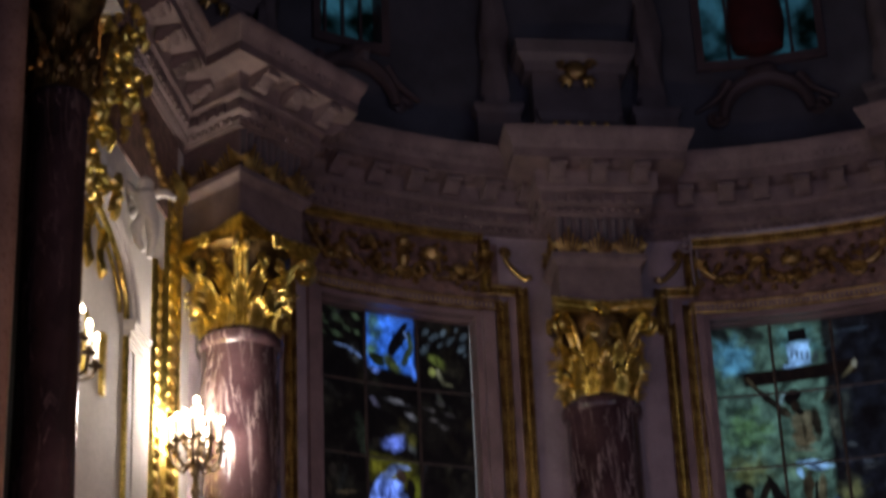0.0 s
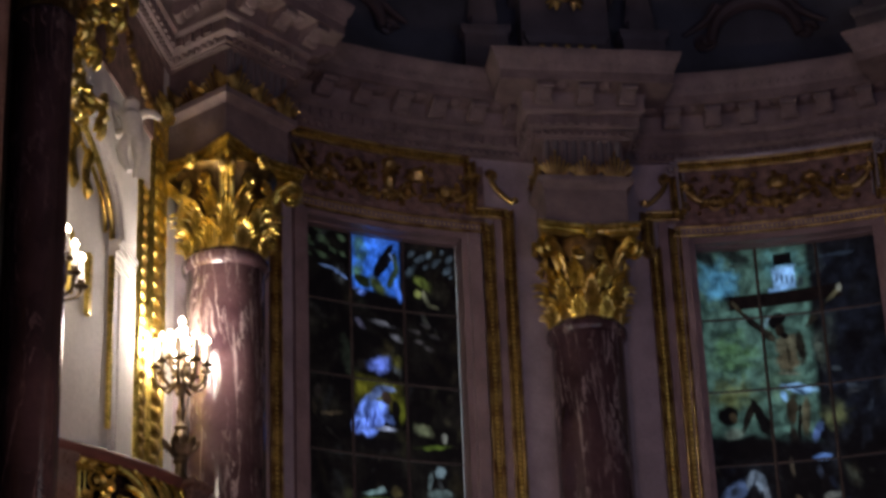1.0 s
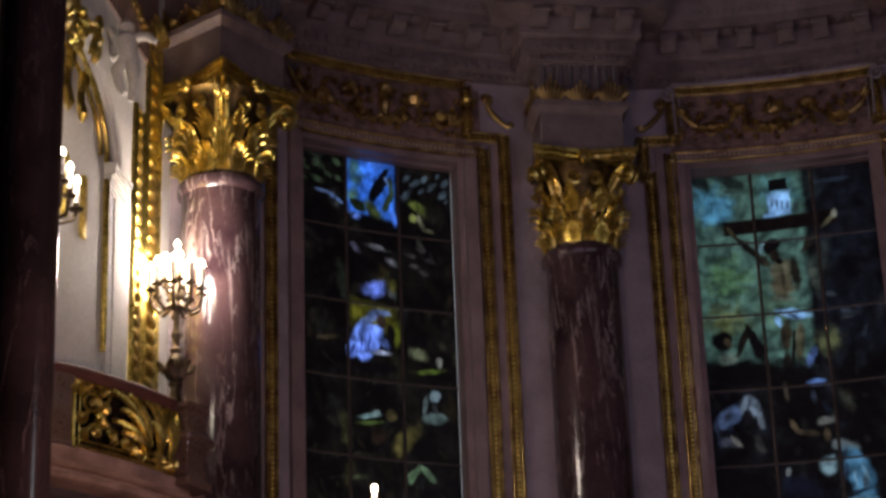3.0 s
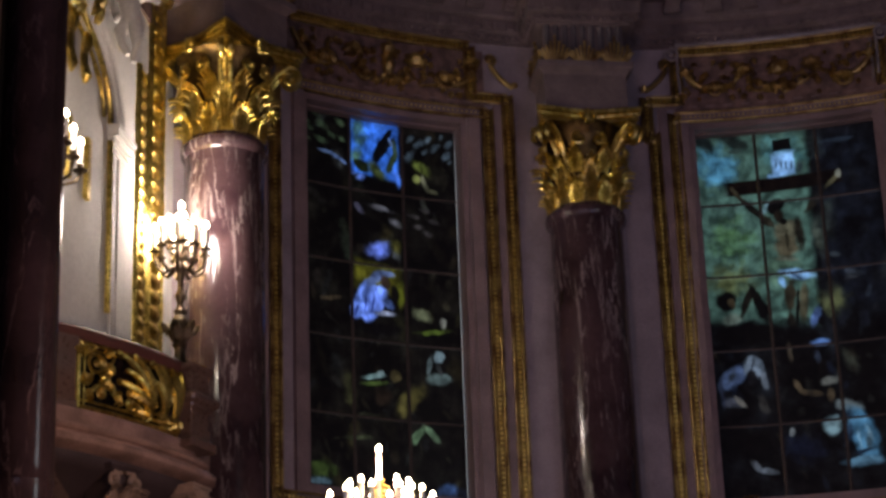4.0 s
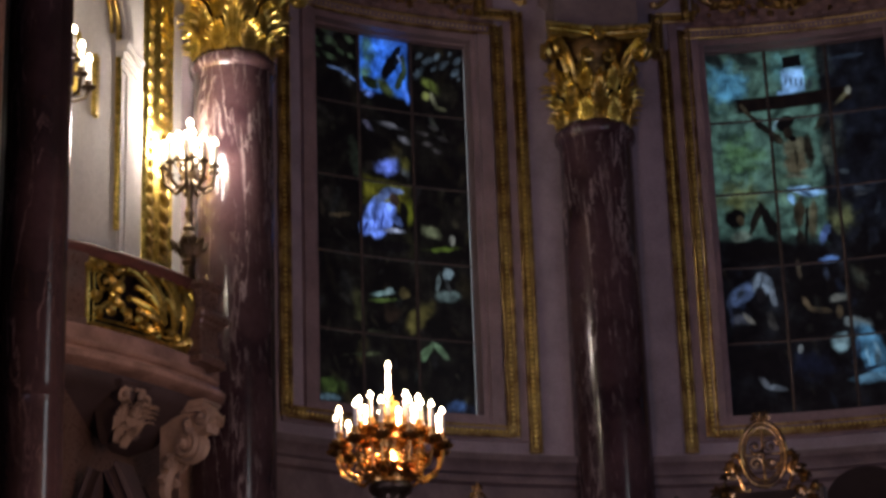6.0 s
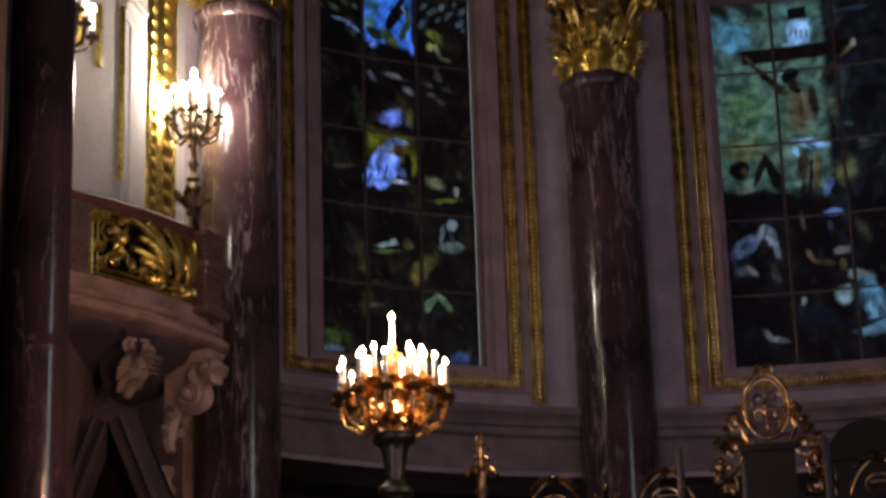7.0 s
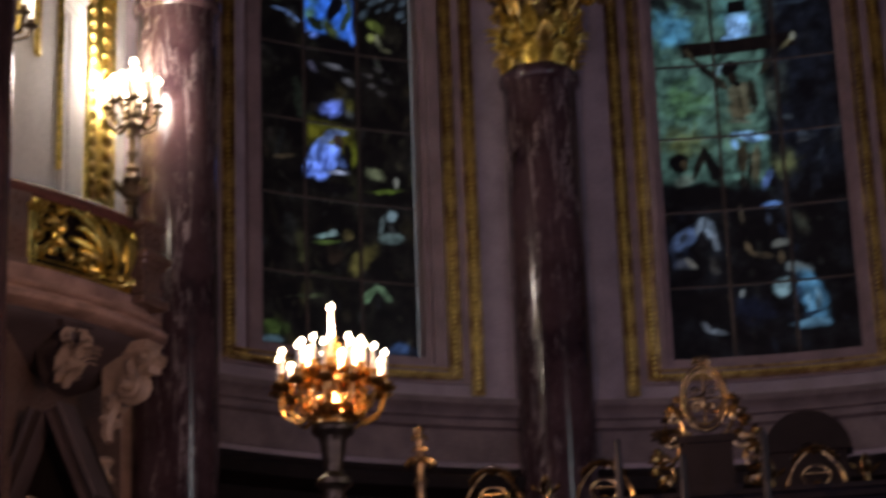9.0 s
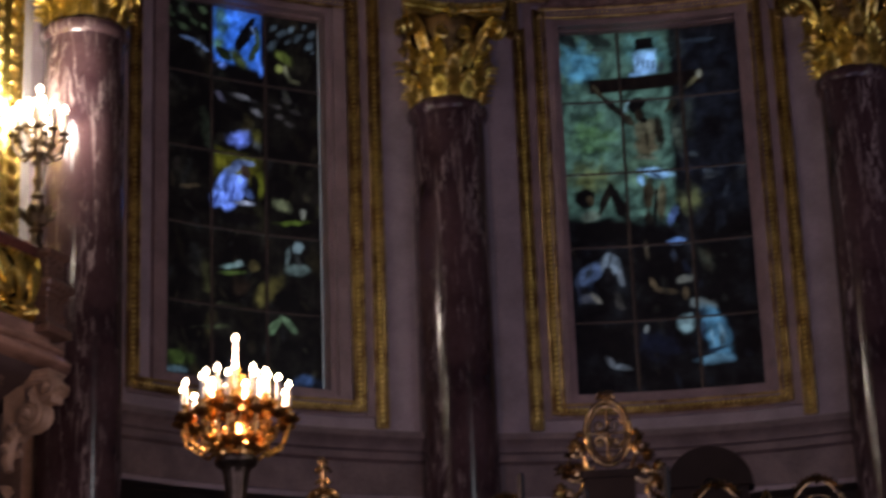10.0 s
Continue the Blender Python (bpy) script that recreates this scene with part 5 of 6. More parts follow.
def wall_strip(y0, y1, z0, z1, pitch, label):
    w = thing("gilded_strip", wall_place((y0 + y1) / 2, z0, 0), label, "moulding", "gilded strips of the choir wall")
    hw = (y1 - y0) / 2
    bm = bmesh.new()
    rows = [[(x, y, z) for z in (0, z1 - z0)] for x, y in ((-0.05, -hw), (0.01, -hw), (0.04, -hw + 0.02), (0.055, -hw + 0.05), (0.04, -hw + 0.08), (0.01, -hw + 0.1), (0.008, 0), (0.01, hw - 0.1), (0.04, hw - 0.08), (0.055, hw - 0.05), (0.04, hw - 0.02), (0.01, hw), (-0.05, hw))]
    grid(bm, rows)
    part("fillet", bm, GOLD, w)
    n = int((z1 - z0) / pitch)
    bm = bmesh.new()
    blob(bm, (0.012, 0, 0), pitch * 0.42, 2, (0.75, hw * 0.7 / (pitch * 0.42), 1))
    tube(bm, [(0.012, -hw * 0.6, pitch * 0.5), (0.03, 0, pitch * 0.42), (0.012, hw * 0.6, pitch * 0.5)], 0.015, 6)
    base = part("bead", bm, GOLD, w)
    base.location = (0, 0, pitch * 0.5)
    for k in range(1, n):
        again(base, w, Matrix.Translation((0, 0, pitch * (k + 0.5))))


wall_strip(22.86, 23.26, 8.6, 13.75, 0.16, "narrow gilded strip with raised leaf pattern on white plaster")
wall_strip(23.32, 23.9, 8.6, 15.0, 0.2, "wide gilded strip with a row of beads on white plaster")

arch = thing("arch", wall_place(20.2, 9.0, 0), "white plaster blind arch edged with a gilded moulding", "arch", kind="structure")


def arch_place(s, z, o):
    return Vector((o, s - 20.2, z - 9.0))


bm = bmesh.new()
box(bm, -0.05, 0.03, 1.8, 2.3, -0.6, 3.25)
box(bm, -0.05, 0.045, 1.95, 2.2, -0.6, 3.2)
part("pilaster", bm, PLASTER, arch, smooth=False)
bm = bmesh.new()
for z0, z1, o in ((3.2, 3.27, 0.05), (3.27, 3.36, 0.08), (3.36, 3.44, 0.13), (3.44, 3.5, 0.15)):
    box(bm, -0.05, o, 1.7 - o * 0.3, 2.2 + o * 0.4, z0, z1)
part("impost", bm, PLASTER, arch, smooth=False)
for r, t, mt, nm in ((0.0, 0.035, GOLD, "gilded_moulding"), (-0.22, 0.025, GOLD, "gilded_moulding"), (0.16, 0.05, PLASTER, "archivolt"), (0.32, 0.06, PLASTER, "archivolt")):
    bm = bmesh.new()
    tube(bm, [arch_place(20.2 + (1.68 + r) * math.cos(a), 12.5 + (0.95 + r) * math.sin(a), 0.03 + 0.02 * r) for a in [math.pi * k / 40 for k in range(41)]], t, 8)
    part(nm, bm, mt, arch)
bm = bmesh.new()
tube(bm, [arch_place(21.9, 10.3, 0.03), arch_place(21.9, 11.2, 0.03), arch_place(21.88, 12.3, 0.03)], 0.035, 8)
part("gilded_moulding", bm, GOLD, arch)
# hanging gilded ornament inside the arch
bm = bmesh.new()
for y, L in ((20.5, 0.75), (20.95, 0.6)):
    z1 = 12.5 + 0.75 * math.sqrt(max(0, 1 - ((y - 20.2) / 1.6) ** 2))
    tube(bm, [arch_place(y, z1 - L * t, 0.03 + 0.03 * math.sin(9 * t)) for t in [k / 8 for k in range(9)]], [0.03, 0.06, 0.07, 0.05, 0.07, 0.06, 0.05, 0.06, 0.02], 8)
part("gilded_drop", bm, GOLD, arch)
bm = bmesh.new()
for y in (20.55, 21.15):
    box(bm, -0.02, 0.05, y - 20.2 - 0.05, y - 20.2 + 0.05, 2.3, 3.0)
part("gilded_panel", bm, GOLD, arch, smooth=False)

# white plaster putto-like ornament as a plain shape
bm = bmesh.new()
for pts, rad in ((((-0.05, 0, 0.52), (-0.05, 0, 0.44), (-0.04, 0, 0.35), (-0.05, 0, 0.31)), (0.03, 0.1, 0.09, 0.05)),
                 (((-0.04, 0, 0.33), (-0.04, -0.02, 0.25), (-0.02, -0.03, 0.12), (0.0, 0, -0.02)), (0.06, 0.13, 0.115, 0.1)),
                 (((0.04, 0, 0.26), (0.12, 0, 0.29), (0.21, 0, 0.27), (0.3, 0.02, 0.2)), (0.06, 0.055, 0.05, 0.03)),
                 (((-0.1, 0, 0.27), (-0.19, 0, 0.33), (-0.24, 0, 0.42), (-0.3, 0.02, 0.5)), (0.055, 0.05, 0.045, 0.03)),
                 (((0.02, 0, 0.0), (0.06, -0.03, -0.16), (0.06, 0, -0.32), (0.02, 0, -0.52)), (0.09, 0.085, 0.06, 0.035)),
                 (((-0.05, 0, 0.0), (-0.13, -0.03, -0.13), (-0.12, 0, -0.28), (-0.05, 0, -0.42)), (0.085, 0.08, 0.055, 0.035))):
    tube(bm, pts, rad, 10)
ob = part("plaster_figure", bm, PLASTER)
ob.location = (XWALL + 0.27, 21.85, 13.74)
tagged(ob, "white plaster ornament figure beside the arch", "sculpture")
bm = bmesh.new()
tube(bm, [(XWALL - 0.02, 22.05, 13.9), (XWALL + 0.12, 21.95, 13.88), (XWALL + 0.25, 21.88, 13.85)], 0.05, 8)
ob = part("figure_support", bm, PLASTER)
tagged(ob, "short plaster stub holding the ornament figure to the wall", "bracket")

bm = bmesh.new()
wall_box(bm, 18.4, 23.7, 14.5, 15.74, 0.03)
tagged(part("trim_spandrel", bm, PANEL, smooth=False), "brown carved panel band above the white arch", "panel", kind="structure")

# gilded foliage above the arch
crest = thing("gilded_foliage", wall_place(21.2, 13.6, 0), "gilded carved foliage crowning the white arch", "ornament")


def crest_place(s, z, o):
    return Vector((o, s, z))


rnd = random.Random(4)
bm = bmesh.new()
for k in range(120):
    z = rnd.uniform(-0.3, 2.7)
    s = rnd.uniform(-2.2, -0.4 + 1.1 * min(1.0, max(0.0, (z - 0.6) / 0.8)))
    o = rnd.uniform(0.0, 0.22)
    sprig(lambda a, b, c: Vector((o + c, a, b)), bm, s, z, rnd.uniform(0.14, 0.26), rnd.uniform(0, 6.28), 4)
part("leaves", bm, GOLD, crest)
for k in range(9):
    bm = bmesh.new()
    o = rnd.uniform(0.05, 0.2)
    spiral(lambda a, b, c: Vector((o + c + 0.25 * (a + 0.3), a, b)), rnd.uniform(-1.4, -0.5) + 0.09 * k, 0.05 + 0.3 * k, rnd.uniform(0.14, 0.24), 1.5, rnd.choice((-1, 1)), rnd.uniform(0, 6), 0.05, bm, lift=0.1)
    part("scroll", bm, GOLD, crest)
bm = bmesh.new()
for k in range(22):
    t = k / 21
    blob(bm, crest_place(0.7 + 1.6 * t + 0.06 * math.sin(k * 2.2), 2.0 - 0.7 * t - 0.3 * math.sin(math.pi * t), 0.04), 0.06, 1, rough=0.4)
    sprig(crest_place, bm, 0.7 + 1.6 * t, 2.0 - 0.7 * t - 0.3 * math.sin(math.pi * t), 0.12, k * 1.7, 3)
part("garland", bm, OLDGOLD, crest)
bm = bmesh.new()
for s in (-1, 1):
    sprig(crest_place, bm, 2.45, 1.3, 0.4, math.pi / 2 + 0.35 * s, 3)
part("leaf_tip", bm, GOLD, crest)

# dim gilded capital and shaft of the near dark column
dk = thing("dark_column", (-6.47, 17.33, 0), "slim dark polished marble column with a dull gilded capital", "column")
bm = bmesh.new()
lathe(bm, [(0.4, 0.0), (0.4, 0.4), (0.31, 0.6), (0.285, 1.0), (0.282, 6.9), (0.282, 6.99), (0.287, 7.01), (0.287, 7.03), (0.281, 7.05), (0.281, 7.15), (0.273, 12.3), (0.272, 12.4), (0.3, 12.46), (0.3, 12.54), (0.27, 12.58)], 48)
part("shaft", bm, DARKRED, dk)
bm = bmesh.new()
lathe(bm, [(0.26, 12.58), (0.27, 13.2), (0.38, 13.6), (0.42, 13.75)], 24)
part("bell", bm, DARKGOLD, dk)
base = None
for n, z, wd, ht, curl, off in ((8, 12.58, 0.11, 0.45, 0.12, 0), (8, 12.6, 0.12, 0.85, 0.16, 0.5)):
    bm = bmesh.new()
    leaf(bm, Matrix.Identity(4), wd, ht, curl, 4, flare=0.04)
    base = None
    for k in range(n):
        m = rotz(2 * math.pi * (k + off) / n) @ Matrix.Translation((0, -0.25, z))
        if base is None:
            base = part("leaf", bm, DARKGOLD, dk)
            base.matrix_basis = m
        else:
            again(base, dk, m)
bm = bmesh.new()
box(bm, -0.45, 0.45, -0.45, 0.45, 13.75, 13.9)
box(bm, -0.4, 0.4, -0.4, 0.4, 13.9, 24.0)
part("impost_block", bm, DARKSTONE, dk, smooth=False)
bm = bmesh.new()
lathe(bm, [(0.2, 0), (0.2, 15)], 32)
ob = part("pale_column", bm, BROWNMARBLE)
ob.location = (-6.62, 16.3, 0)
tagged(ob, "brown marble column beside the dark column", "column")


# added block, near black: covers the lit white wall left of the column
slab("wall_dark_block", XWALL - 0.1, -6.86, 11.5, 18.3, 0, 24, DARKWOOD, "near-black block added to darken the wall left of the dark column", "wall")


# ---- pulpit ----
PC, PR = Vector((-10.64, 23.04)), 4.53


def pul(a, r, z):
    a = radians(a)
    return Vector((PC.x + r * math.cos(a), PC.y + r * math.sin(a), z))


def pul_sweep(bm, a0, a1, prof, n=24):
    sweep(bm, [tuple(pul(a0 + (a1 - a0) * k / n, PR, 0).xy) for k in range(n + 1)], prof)


pulpit = thing("pulpit", (0, 0, 0), "curved marble pulpit balcony with a gilded openwork front and carved brackets", "pulpit")
A0, A1 = -43.5, -20.0
bm = bmesh.new()
nose = [tuple(pul(A0 + (-16.5 - A0) * k / 26, PR, 0).xy) for k in range(27)]
nose += [tuple(pul(a, PR - d, 0).xy) for a, d in ((-15.9, 0.03), (-15.5, 0.09), (-15.3, 0.2), (-15.2, 0.6))]
sweep(bm, nose, [(-0.3, 8.24), (0.1, 8.24), (0.13, 8.25), (0.21, 8.255), (0.255, 8.28), (0.265, 8.32), (0.24, 8.355), (0.17, 8.37), (0.12, 8.375), (0.12, 8.425), (0.175, 8.43), (0.2, 8.455), (0.185, 8.485),
                 (0.1, 8.49), (0.075, 8.52), (0.06, 8.56), (0.05, 8.62), (0.06, 8.68), (0.03, 8.7), (-0.3, 8.71)])
part("base_moulding", bm, BROWNSTONE, pulpit)
# underside and coving in dark stone: the shade below the balcony is in their colour
bm = bmesh.new()
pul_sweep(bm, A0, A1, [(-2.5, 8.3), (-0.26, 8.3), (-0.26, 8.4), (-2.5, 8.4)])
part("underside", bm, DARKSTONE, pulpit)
bm = bmesh.new()
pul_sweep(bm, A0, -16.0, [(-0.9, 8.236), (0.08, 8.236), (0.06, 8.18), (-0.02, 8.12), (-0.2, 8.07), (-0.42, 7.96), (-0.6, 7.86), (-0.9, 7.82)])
part("under_coving", bm, DARKSTONE, pulpit, "dark coving added for the shade under the balcony")
bm = bmesh.new()
pul_sweep(bm, A0, A1, [(-0.1, 9.4), (0.03, 9.4), (0.07, 9.44), (0.08, 9.5), (0.03, 9.54), (-0.1, 9.55)])
part("rail", bm, REDWOOD, pulpit)
bm = bmesh.new()
pul_sweep(bm, A0, A1, [(-0.14, 8.64), (-0.1, 8.64), (-0.1, 9.42), (-0.14, 9.42)])
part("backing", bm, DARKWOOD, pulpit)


def pulpit_place(s, z, o):
    return pul(A1 + math.degrees(s / PR), PR + 0.0 + o, z)


for z, t in ((8.72, 0.026), (8.785, 0.016), (9.385, 0.02), (9.33, 0.012)):
    bm = bmesh.new()
    tube(bm, [pul(-37.2 + (A1 + 37.2) * k / 20, PR + 0.02, z) for k in range(21)], t, 6)
    part("gilded_border", bm, GOLD, pulpit)
for a, t in ((-37.2, 0.026), (-36.3, 0.014)):
    bm = bmesh.new()
    tube(bm, [pul(a, PR + 0.02, 8.7), pul(a, PR + 0.02, 9.0), pul(a, PR + 0.02, 9.4)], t, 6)
    part("gilded_border", bm, GOLD, pulpit)
bm = bmesh.new()
pul_sweep(bm, A0, -37.4, [(-0.14, 8.7), (0.04, 8.7), (0.05, 8.74), (0.02, 8.78), (0.02, 9.3), (0.06, 9.36), (0.06, 9.42), (-0.14, 9.42)], 4)
part("end_panel", bm, BROWNMARBLE, pulpit)
for s, z, r, turns, hand, start, tail in ((-1.15, 9.18, 0.13, 1.9, 1, -0.9, (-0.92, 9.3)), (-1.28, 9.02, 0.07, 1.5, -1, 0.6, (-1.2, 9.1)), (-1.1, 8.9, 0.075, 1.5, -1, 2.6, (-1.3, 8.84)), (-0.98, 8.98, 0.06, 1.4, 1, -1.0, (-0.8, 8.84)), (-0.72, 8.88, 0.06, 1.4, -1, 0.4, (-0.55, 8.8))):
    bm = bmesh.new()
    spiral(pulpit_place, s, z, r, turns, hand, start, 0.026, bm, tail=tail, lift=0.03)
    part("gilded_scroll", bm, GOLD, pulpit)
for s0, ribs in ((-0.42, ((-0.92, 9.36), (-0.8, 9.2), (-0.9, 9.06), (-0.7, 9.37), (-0.6, 9.3), (-0.78, 8.96))), (-0.24, ((-0.46, 9.36), (-0.36, 9.26), (-0.3, 9.36), (-0.5, 9.2))), (-0.09, ((-0.16, 9.36), (-0.07, 9.3), (-0.2, 9.22), (-0.02, 9.36)))):
    bm = bmesh.new()
    for s1, z1 in ribs:
        arc = []
        for k in range(11):
            t = k / 10
            bend = math.sin(math.pi * t) * 0.07 + 0.05 * t ** 3
            arc.append(pulpit_place(s0 + (s1 - s0) * t ** 1.3 + 0.35 * bend, 8.8 + (z1 - 8.8) * (1.25 * t - 0.25 * t ** 4), 0.03 + 0.07 * math.sin(math.pi * t) + 0.03 * t ** 4))
        tube(bm, arc, [0.018 + 0.026 * math.sin(math.pi * min(1.0, 0.15 + 0.8 * k / 10)) for k in range(11)], 7)
        blob(bm, arc[-1], 0.036, 1, rough=0.3)
    part("gilded_plume", bm, GOLD, pulpit)
rng_balcony = random.Random(31)
for s, z, r, hand in ((-1.22, 9.33, 0.05, 1), (-0.98, 9.16, 0.07, -1), (-1.0, 9.32, 0.045, 1), (-1.22, 8.86, 0.05, 1), (-0.86, 8.9, 0.06, 1), (-0.62, 9.0, 0.05, -1), (-0.56, 9.14, 0.05, 1), (-0.4, 9.12, 0.05, -1), (-0.25, 9.2, 0.04, 1)):
    bm = bmesh.new()
    spiral(pulpit_place, s, z, r, 1.5, hand, rng_balcony.uniform(0, 6), 0.02, bm, lift=0.02)
    sprig(pulpit_place, bm, s, z, r * 1.6, rng_balcony.uniform(0, 6), 2)
    part("gilded_scroll", bm, GOLD, pulpit)
for s, z, r in ((-0.5, 8.8, 0.06), (-0.24, 8.79, 0.06), (-0.04, 8.8, 0.06), (-0.66, 8.8, 0.045), (-1.08, 8.99, 0.045), (-0.38, 8.95, 0.04), (-0.2, 9.05, 0.035), (-1.3, 9.28, 0.04)):
    bm = bmesh.new()
    blob(bm, pulpit_place(s, z, 0.06), r * 0.55, 1, rough=0.3)
    for k in range(7):
        a = k * 0.9 + s
        blob(bm, pulpit_place(s + r * math.cos(a), z + r * math.sin(a), 0.045), r * 0.42, 1, rough=0.4)
    for q in range(3):
        sprig(pulpit_place, bm, s, z, rng_balcony.uniform(0.09, 0.14), rng_balcony.uniform(0, 3.1), 3)
    part("gilded_rosette", bm, GOLD, pulpit)["kind"] = "stuff"
# end pedestal
bm = bmesh.new()
T = Matrix.Translation(pul(-17.2, PR + 0.0, 0)) @ rotz(radians(-18.5)) @ Matrix.Diagonal((1.25, 1.25, 1, 1))
rows = []
for h, z in ((0.17, 8.6), (0.17, 8.68), (0.15, 8.7), (0.13, 8.73), (0.125, 8.75), (0.12, 8.78), (0.12, 8.98), (0.125, 9.0), (0.15, 9.03), (0.155, 9.06), (0.185, 9.09), (0.19, 9.12), (0.19, 9.15), (0.16, 9.19), (0.13, 9.2), (0.12, 9.24), (0.12, 9.42), (0.15, 9.45), (0.15, 9.5)):
    rows.append([T @ Vector((x * h, y * h, z)) for x, y in ((-1, -1), (0.9, -1), (1, -0.9), (1, 1), (-1, 1))])
vs = grid(bm, rows, close_v=True)
bm.faces.new(vs[0])
bm.faces.new(vs[-1])
part("end_pedestal", bm, BROWNMARBLE, pulpit, smooth=False)
bm = bmesh.new()
box(bm, -7.15, -6.58, 22.95, 23.5, 8.4, 9.38)
box(bm, -7.1, -6.63, 22.99, 23.45, 9.38, 9.5)
box(bm, -7.05, -6.66, 23.03, 23.41, 9.5, 9.61)
part("lamp_base", bm, BROWNSTONE, pulpit, smooth=False)


def bracket():
    """A scrolled console: u runs outward, z up, v across."""
    sub = bmesh.new()
    pts = [(-0.12, 0.0), (0.06, -0.02)]
    pts += [(0.09 + 0.1 * math.cos(a), -0.13 + 0.1 * math.sin(a)) for a in [1.2 - 0.5 * k for k in range(6)]]
    pts += [(-0.13 + 0.16 * math.cos(a), -0.41 + 0.16 * math.sin(a)) for a in [0.9 - 0.45 * k for k in range(7)]]
    pts += [(-0.3, -0.52), (-0.38, -0.6), (-0.45, -0.74), (-0.47, -0.9), (-0.44, -1.0)]
    rows = []
    for k, (u, z) in enumerate(pts):
        t = k / (len(pts) - 1)
        a, b = pts[max(k - 1, 0)], pts[min(k + 1, len(pts) - 1)]
        d = Vector((b[0] - a[0], 0, b[1] - a[1])).normalized()
        nn = Vector((-d.z, 0, d.x))
        w = 0.13 * (1 - 0.55 * t) + 0.012 * math.sin(k * 1.9)
        rows.append([Vector((u, v, z)) + nn * o for v, o in ((-w, 0.03), (-w * 0.75, 0.0), (-w * 0.5, 0.025), (0, 0.055), (w * 0.5, 0.025), (w * 0.75, 0.0), (w, 0.03), (w, -0.04), (-w, -0.04))])
    vs = grid(sub, rows, close_v=True)
    sub.faces.new(vs[0])
    sub.faces.new(vs[-1])
    # cheeks with raised volutes
    for s in (-1, 1):
        def cheek(a, z, o, s=s):
            return Vector((a, s * (0.085 + o), z))
        spiral(cheek, 0.09, -0.13, 0.095, 1.5, -1, 1.2, 0.035, sub, lift=0.03)
        spiral(cheek, -0.13, -0.41, 0.15, 1.7, -1, 0.9, 0.045, sub, lift=0.04)
        for c, r in (((0.09, -0.13), 0.09), ((-0.13, -0.41), 0.14)):
            rows = [[Vector((c[0] + q * math.cos(a), s * y, c[1] + q * math.sin(a))) for a in [k * math.pi / 10 for k in range(20)]] for q, y in ((r, 0.0), (r, 0.075), (r * 0.5, 0.085), (r * 0.3, 0.12), (0.004, 0.13))]
            grid(sub, rows, close_v=True)
        for u, z, g, h in ((-0.02, -0.24, 0.13, -2.6), (-0.05, -0.2, 0.12, 2.4), (-0.28, -0.5, 0.13, -2.2), (-0.36, -0.55, 0.12, -1.4), (-0.4, -0.72, 0.12, -2.0)):
            sprig(cheek, sub, u, z, g, h, 3)
    # filling between the scrolls and the wall
    rows = [[Vector((u, v, z)) for v in (-0.07, 0.07)] + [Vector((-0.5, v, z)) for v in (0.07, -0.07)] for u, z in ((0.06, -0.02), (0.0, -0.2), (-0.2, -0.42), (-0.3, -0.5), (-0.42, -0.68))]
    vs = grid(sub, rows, close_v=True)
    sub.faces.new(vs[0])
    sub.faces.new(vs[-1])
    sweep(sub, [(-0.3, -0.12), (0.1, -0.12), (0.1, 0.12), (-0.3, 0.12)], [(-0.1, -0.03), (0.0, -0.03), (0.04, 0.01), (0.04, 0.03), (0.06, 0.04), (0.06, 0.07), (-0.1, 0.075)])
    for v in (-0.06, 0.0, 0.06):
        leaf(sub, Matrix.Translation((0.14, v, -0.3)) @ rotz(math.pi / 2), 0.06, 0.22, 0.09, 3, 0.014, 0.03)
    return sub


part("bracket", bracket(), PALESTONE, pulpit, "pale carved scroll bracket").matrix_basis = Matrix.Translation(pul(-18.2, 4.63, 8.13)) @ rotz(radians(-18.2)) @ Matrix.Scale(0.9, 4)


def corbel():
    """A short carved corbel under a moulded cap: a large leaf between two scrolls."""
    sub = bmesh.new()
    sweep(sub, [(-0.4, -0.2), (0.04, -0.2), (0.04, 0.2), (-0.4, 0.2)], [(-0.15, 0.0), (0.0, 0.0), (0.02, 0.02), (0.05, 0.03), (0.06, 0.05), (-0.15, 0.055)])
    rows = [[(-0.5, -w, z), (u, -w, z), (u + 0.03, 0, z), (u, w, z), (-0.5, w, z)] for u, w, z in ((-0.06, 0.14, 0.0), (-0.1, 0.13, -0.2), (-0.2, 0.1, -0.36), (-0.3, 0.06, -0.5), (-0.4, 0.02, -0.58))]
    vs = grid(sub, rows, close_v=True)
    sub.faces.new(vs[0])
    sub.faces.new(vs[-1])
    return sub


def corbel_scroll(side):
    sub = bmesh.new()

    def front(a, z, o):
        return Vector((0.0 + o, a, z))
    spiral(front, side * 0.17, -0.12, 0.09, 1.6, side, 1.57, 0.034, sub, tail=(side * 0.03, -0.02), lift=0.04)
    return sub


